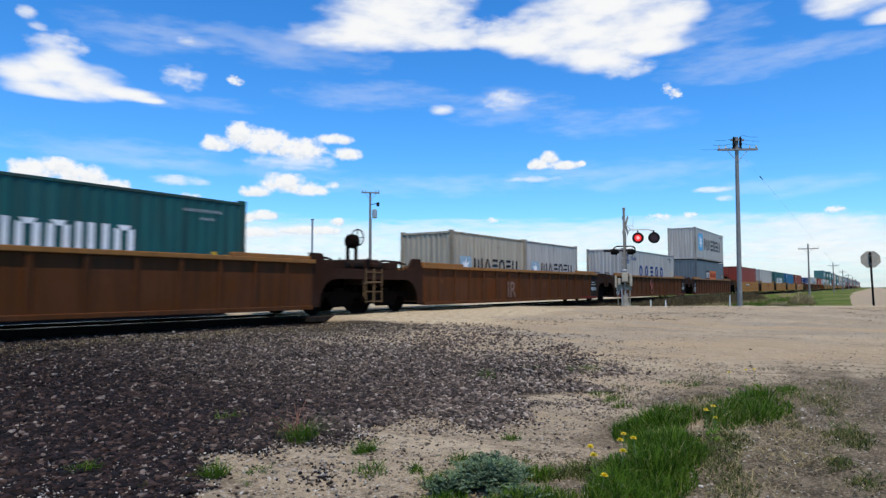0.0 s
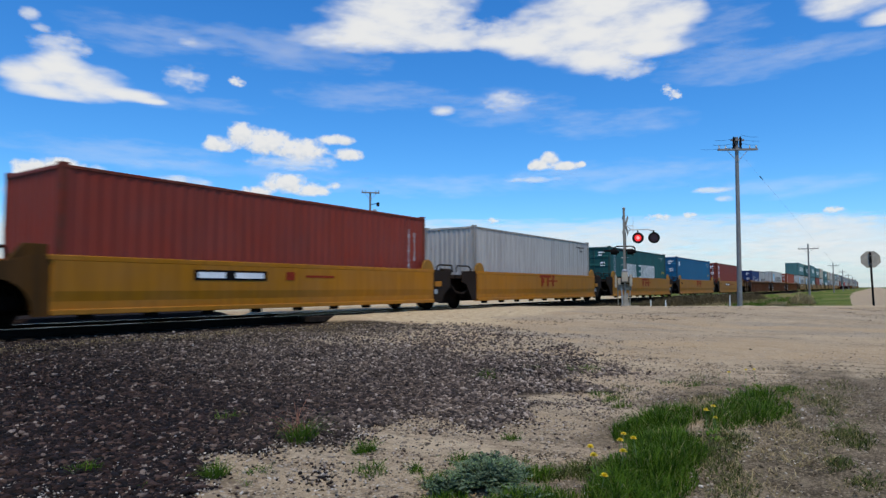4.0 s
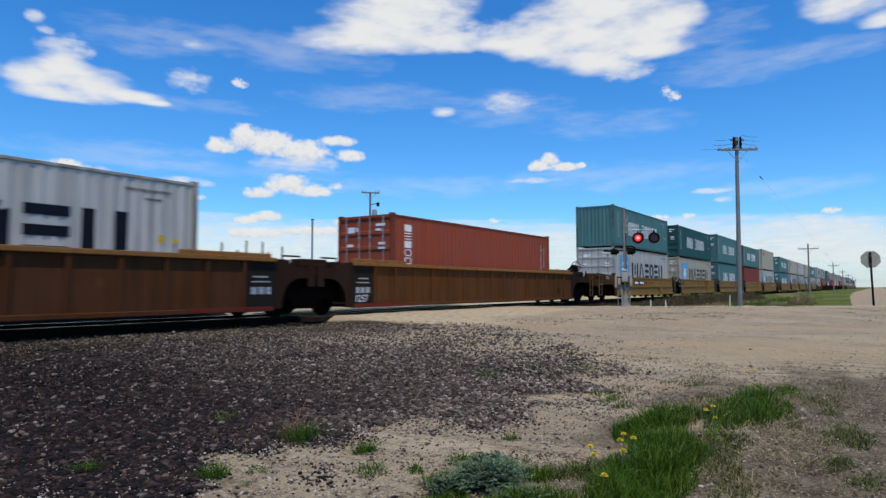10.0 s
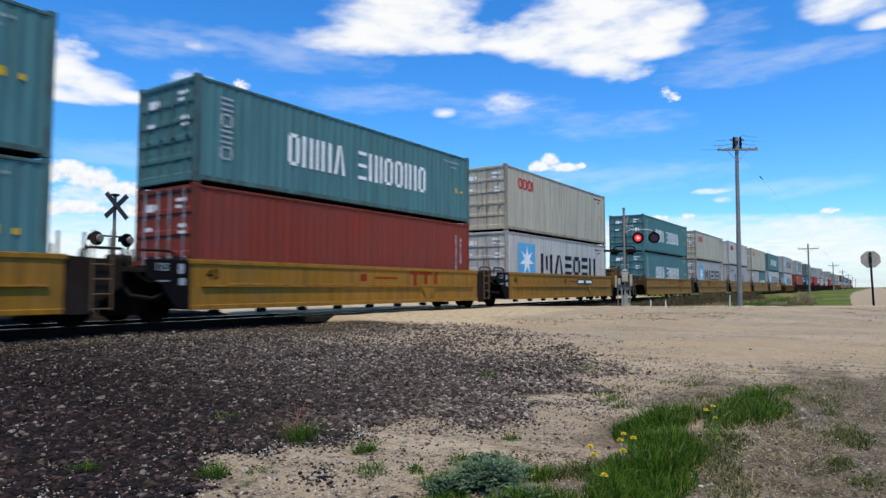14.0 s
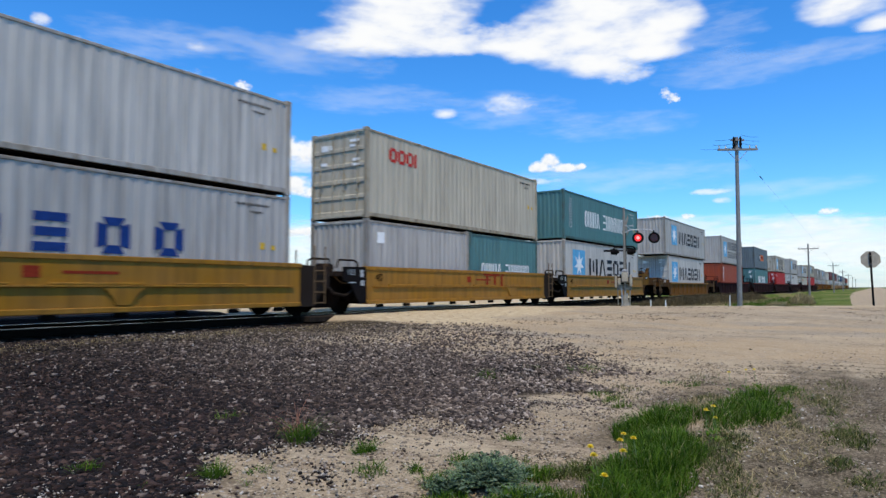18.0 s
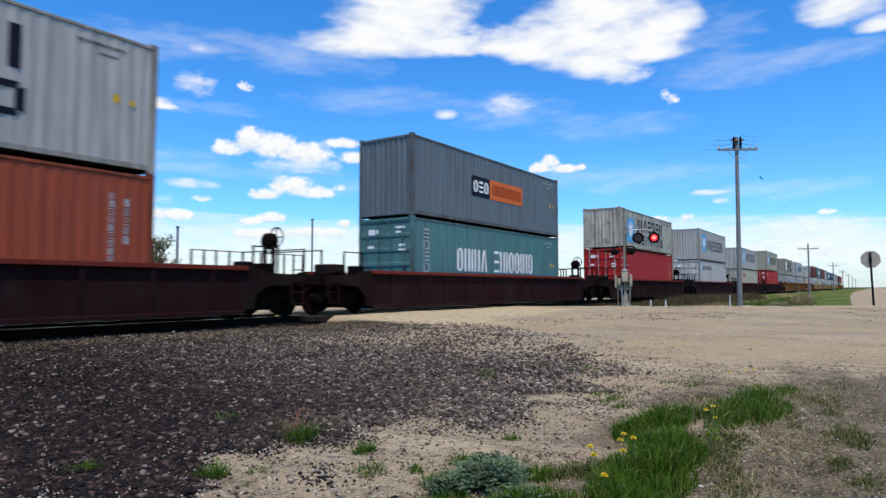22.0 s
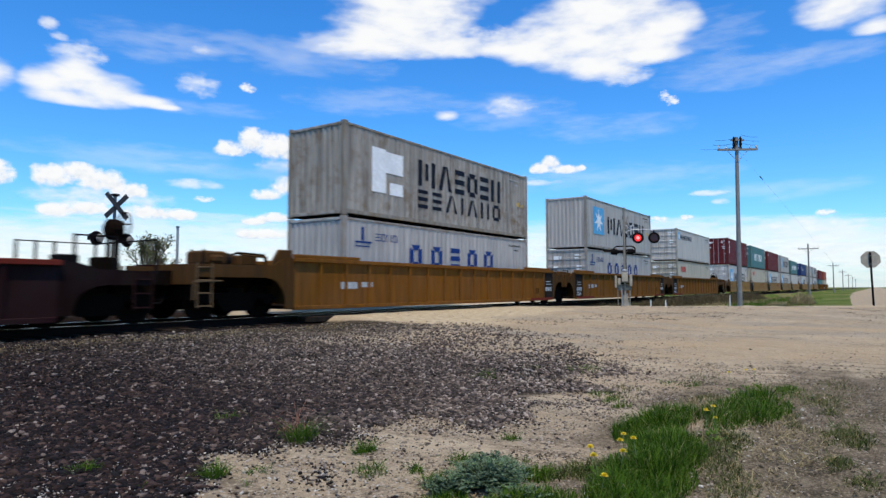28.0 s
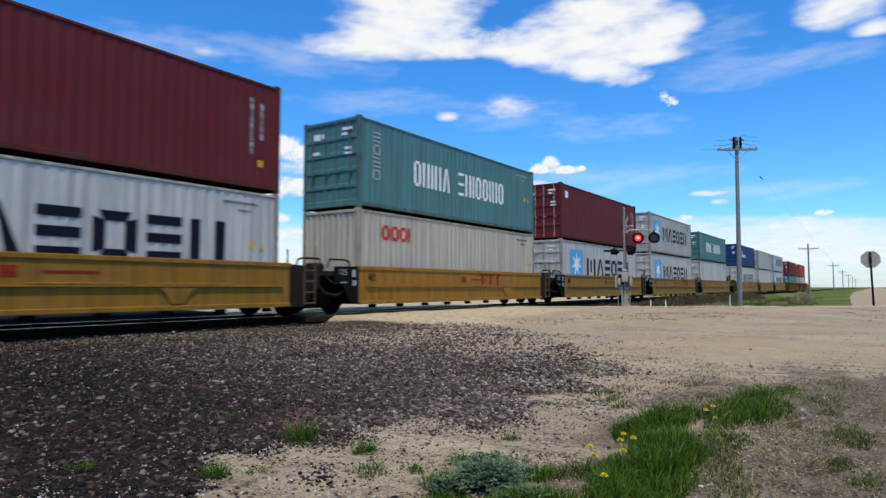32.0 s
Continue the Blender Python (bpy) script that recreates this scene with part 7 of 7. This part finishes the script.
def cloud(kind, seed, lumps):
    """A sheet of vapour that swells over its lumps, each a bearing, elevation, half width and half height in degrees."""
    mat, margin, words = CLOUD_KINDS[kind]
    az0, az1 = min(p[0] - margin * p[2] for p in lumps), max(p[0] + margin * p[2] for p in lumps)
    el0, el1 = min(p[1] - margin * p[3] for p in lumps), max(p[1] + margin * p[3] for p in lumps)
    far = FAR * (1 + 0.001 * (seed % 100)) * (1.1 if kind in ("faint", "haze") else 1.0)
    a, e = radians((az0 + az1) / 2), radians((el0 + el1) / 2)
    centre = Vector((math.sin(a) * math.cos(e), math.cos(a) * math.cos(e), math.sin(e))) * far
    nu, nv = max(16, min(110, int((az1 - az0) * 7))), max(14, min(70, int((el1 - el0) * 12)))
    u, v = np.meshgrid(np.linspace(az0, az1, nu), np.linspace(el0, el1, nv))
    body, crest = np.full(u.shape, -1.5), np.zeros(u.shape)
    for p in lumps:
        x, z = (u - p[0]) / p[2], (v - p[1]) / p[3]
        if kind == "heap":
            z = np.where(z < 0, z * 1.35, z)
        one = (1.0 - (x * x + z * z)) * (0.85 if kind == "heap" else 1.0)
        crest = np.where(one > body, z, crest)
        body = np.maximum(body, one) + 0.12 * np.exp(-(body - one) ** 2 * 6)
    edge = np.minimum(np.minimum(u - az0, az1 - u) / (0.15 * (az1 - az0)), np.minimum(v - el0, el1 - v) / (0.15 * (el1 - el0)))
    body = np.clip(body, -1.5, 1.1) - 1.6 * (1 - smooth(0, 1, edge))
    crest = np.clip(0.45 + 0.5 * crest, 0.0, 1) if kind == "heap" else np.clip(0.65 + 0.3 * crest, 0, 1)
    A, E = np.radians(u), np.radians(v)
    pts = far * np.stack([np.sin(A) * np.cos(E), np.cos(A) * np.cos(E), np.sin(E)], -1) - np.array(centre)
    ids = np.arange(nu * nv).reshape(nv, nu)
    q = np.stack([ids[:-1, :-1], ids[:-1, 1:], ids[1:, 1:], ids[1:, :-1]], -1).reshape(-1, 4)
    me = bpy.data.meshes.new("cloud")
    me.from_pydata(pts.reshape(-1, 3).tolist(), [], q.tolist())
    for name, data in (("body", body), ("crest", crest)):
        me.attributes.new(name, "FLOAT", "POINT").data.foreach_set("value", data.reshape(-1).astype(np.float32))
    me.materials.append(mat)
    ob = tagged(new("cloud", me), words, "cloud", "clouds in the blue sky", "structure")
    ob.location = centre
    CLOUDS.append((ob, centre))


def build_clouds():
    cloud("heap", 200, ((35.6, 12.0, 2.0, 0.9), (37.8, 13.0, 1.3, 1.3), (40.0, 12.4, 2.3, 1.4), (42.9, 12.0, 2.5, 1.2), (45.9, 13.0, 1.9, 0.6), (47.5, 11.7, 1.9, 0.7), (49.2, 12.7, 0.7, 0.4),))
    cloud("heap", 201, ((38.9, 8.2, 1.8, 0.6), (41.7, 9.0, 2.3, 1.1), (43.9, 8.5, 1.9, 0.7), (46.0, 9.0, 1.0, 0.5),))
    cloud("heap", 202, ((64.3, 10.8, 1.2, 0.6), (65.4, 11.4, 0.9, 0.8), (66.8, 10.7, 1.7, 0.5), (68.3, 10.8, 0.7, 0.3),))
    cloud("heap", 203, ((22.4, 8.7, 1.9, 1.2), (24.3, 9.2, 1.5, 1.0), (26.0, 8.6, 2.2, 1.1), (28.2, 7.9, 1.9, 0.8),))
    cloud("heap", 204, ((39.8, 6.2, 1.5, 0.6), (38.0, 5.8, 1.2, 0.4),))
    cloud("scrap", 205, ((74.6, 6.0, 1.2, 0.4),))
    cloud("scrap", 206, ((77.2, 6.1, 0.6, 0.3),))
    cloud("scrap", 207, ((87.6, 6.0, 0.9, 0.3),))
    cloud("heap", 208, ((25.0, 6.3, 2.5, 0.7), (22.6, 6.0, 2.0, 0.7), (29.6, 6.2, 2.6, 0.75), (32.4, 6.1, 1.8, 0.6),))
    cloud("heap", 209, ((44.5, 5.0, 2.9, 0.5), (46.4, 5.8, 0.9, 0.5), (38.7, 4.7, 2.8, 0.6), (42.5, 4.9, 1.4, 0.4),))
    cloud("scrap", 210, ((37.4, 17.4, 0.9, 0.5),))
    cloud("scrap", 211, ((75.5, 16.7, 0.6, 0.5), (76.2, 16.2, 0.6, 0.5),))
    cloud("heap", 212, ((18.0, 8.6, 2.5, 1.3), (14.9, 7.9, 2.6, 1.2),))
    cloud("scrap", 213, ((33.9, 7.6, 1.1, 0.3),))
    cloud("scrap", 214, ((60.2, 6.0, 0.6, 0.3),))
    cloud("mass", 215, ((23.8, 16.5, 2.1, 1.5), (21.8, 16.0, 1.9, 1.0), (25.9, 15.9, 3.0, 1.3), (28.5, 15.4, 2.4, 0.55), (22.9, 14.9, 2.6, 0.6), (30.4, 15.1, 1.6, 0.25),))
    cloud("mass", 216, ((50.9, 23.2, 5.9, 2.3), (47.3, 21.7, 5.2, 1.2), (52.9, 24.4, 5.2, 1.8), (52.0, 26.0, 7.0, 2.0), (55.0, 21.7, 4.3, 0.9),))
    cloud("mass", 217, ((66.9, 22.0, 5.1, 2.5), (69.8, 19.7, 3.2, 1.5), (72.3, 21.5, 4.9, 2.0), (76.1, 22.4, 3.2, 1.6), (70.5, 24.2, 6.5, 1.8), (73.2, 20.1, 4.4, 0.8), (61.8, 21.4, 3.4, 0.8), (64.9, 20.8, 3.8, 0.9),))
    cloud("mass", 218, ((89.3, 21.6, 3.4, 1.5), (90.5, 23.0, 3.5, 1.5), (91.7, 19.6, 1.9, 0.7),))
    cloud("mass", 219, ((55.6, 15.8, 1.2, 0.5),))
    cloud("mass", 220, ((16.4, 16.0, 3.3, 1.4),))
    cloud("soft", 221, ((61.5, 16.5, 2.7, 1.0),))
    cloud("soft", 222, ((33.2, 17.3, 1.9, 1.1),))
    cloud("soft", 223, ((64.0, 9.6, 3.0, 0.3),))
    cloud("soft", 224, ((21.8, 20.2, 0.8, 0.6), (22.7, 19.4, 0.8, 0.4),))
    cloud("soft", 225, ((23.9, 18.4, 2.3, 1.1),))
    cloud("soft", 226, ((33.3, 20.1, 1.0, 0.5),))
    cloud("soft", 227, ((33.2, 8.9, 2.4, 0.5),))
    cloud("soft", 253, ((26.0, 7.2, 6.0, 1.0),))
    cloud("soft", 254, ((42.5, 10.9, 4.5, 0.8),))
    cloud("soft", 228, ((79.9, 7.3, 0.8, 0.3),))
    cloud("soft", 229, ((86.5, 5.0, 4.5, 0.8),))
    cloud("soft", 230, ((56.6, 22.2, 9.6, 1.4),))
    cloud("soft", 231, ((72.2, 18.6, 2.7, 0.9),))
    cloud("soft", 232, ((78.9, 8.1, 1.7, 0.3),))
    cloud("faint", 233, ((49.4, 16.9, 8.7, 1.4),))
    cloud("faint", 234, ((61.8, 15.9, 5.9, 1.8),))
    cloud("faint", 235, ((43.3, 19.9, 7.4, 1.4),))
    cloud("faint", 236, ((37.9, 20.7, 8.8, 1.3),))
    cloud("faint", 237, ((29.9, 20.1, 6.3, 1.7),))
    cloud("faint", 238, ((70.7, 14.3, 7.4, 1.4),))
    cloud("faint", 239, ((80.9, 18.1, 6.5, 1.7),))
    cloud("faint", 240, ((71.6, 9.7, 10.2, 1.5),))
    cloud("faint", 241, ((54.0, 9.1, 10.0, 1.1),))
    cloud("faint", 242, ((84.7, 8.0, 6.2, 1.0),))
    cloud("faint", 243, ((33.5, 15.3, 6.8, 0.7),))
    cloud("faint", 244, ((37.7, 10.1, 10.0, 0.7),))
    cloud("faint", 245, ((88.1, 18.2, 4.2, 1.0),))
    cloud("faint", 246, ((28.1, 10.7, 8.7, 1.3),))
    cloud("faint", 247, ((78.8, 21.4, 4.9, 2.1),))
    cloud("haze", 90, ((30.0, 1.2, 26.0, 2.6),))
    cloud("haze", 91, ((62.0, 1.2, 26.0, 2.6),))
    cloud("haze", 92, ((92.0, 1.2, 22.0, 2.6),))
    cloud("haze", 248, ((32.4, 4.1, 17.8, 2.4),))
    cloud("haze", 249, ((56.6, 4.0, 20.5, 2.2),))
    cloud("haze", 250, ((78.4, 4.2, 16.3, 2.0),))
    cloud("haze", 251, ((90.5, 3.3, 10.4, 1.9),))
    cloud("haze", 252, ((17.5, 3.1, 9.5, 2.0),))


lay_ballast()
lay_pebbles()
lay_litter()
lay_gravel()
build_track()
grow_verge()
grow_flowers()
build_roadside()
plant_trees()
build_clouds()
build_train()
SPEED = 18.735


def motions():
    """The train rolls past, added discs cover the lenses in turn to make them flash, the clouds drift away."""
    for ob, place, z in MOVERS:
        walk(ob, [(t, pose(place - SPEED * t, TRACK_Y, z)) for t in (0, 8, 16, 24, 32)])
    drift = Vector((math.sin(radians(68.5)), math.cos(radians(68.5)), 0))
    for ob, centre in CLOUDS:
        step = drift * (FAR * 0.04)
        walk(ob, [(t, Matrix.Translation(centre + step * (t / 32))) for t in (0, 32)])
    period, first = 1.402, 0.36
    for ob, x, z, lit_first in LENS_COVERS:
        rows = [(0.0, lit_first)]
        k = 0
        while first + k * period / 2 < 32:
            rows.append((first + k * period / 2, lit_first if k % 2 else not lit_first))
            k += 1
        keys, last = [], None
        for t, lit in rows:
            m = pose(x, 0.02, z) if lit else pose(x, -0.17, z)
            if last is not None:
                keys.append((t - 0.034, last))
            keys.append((t, m))
            last = m
        keys.append((32.0, last))
        walk(ob, keys)


motions()
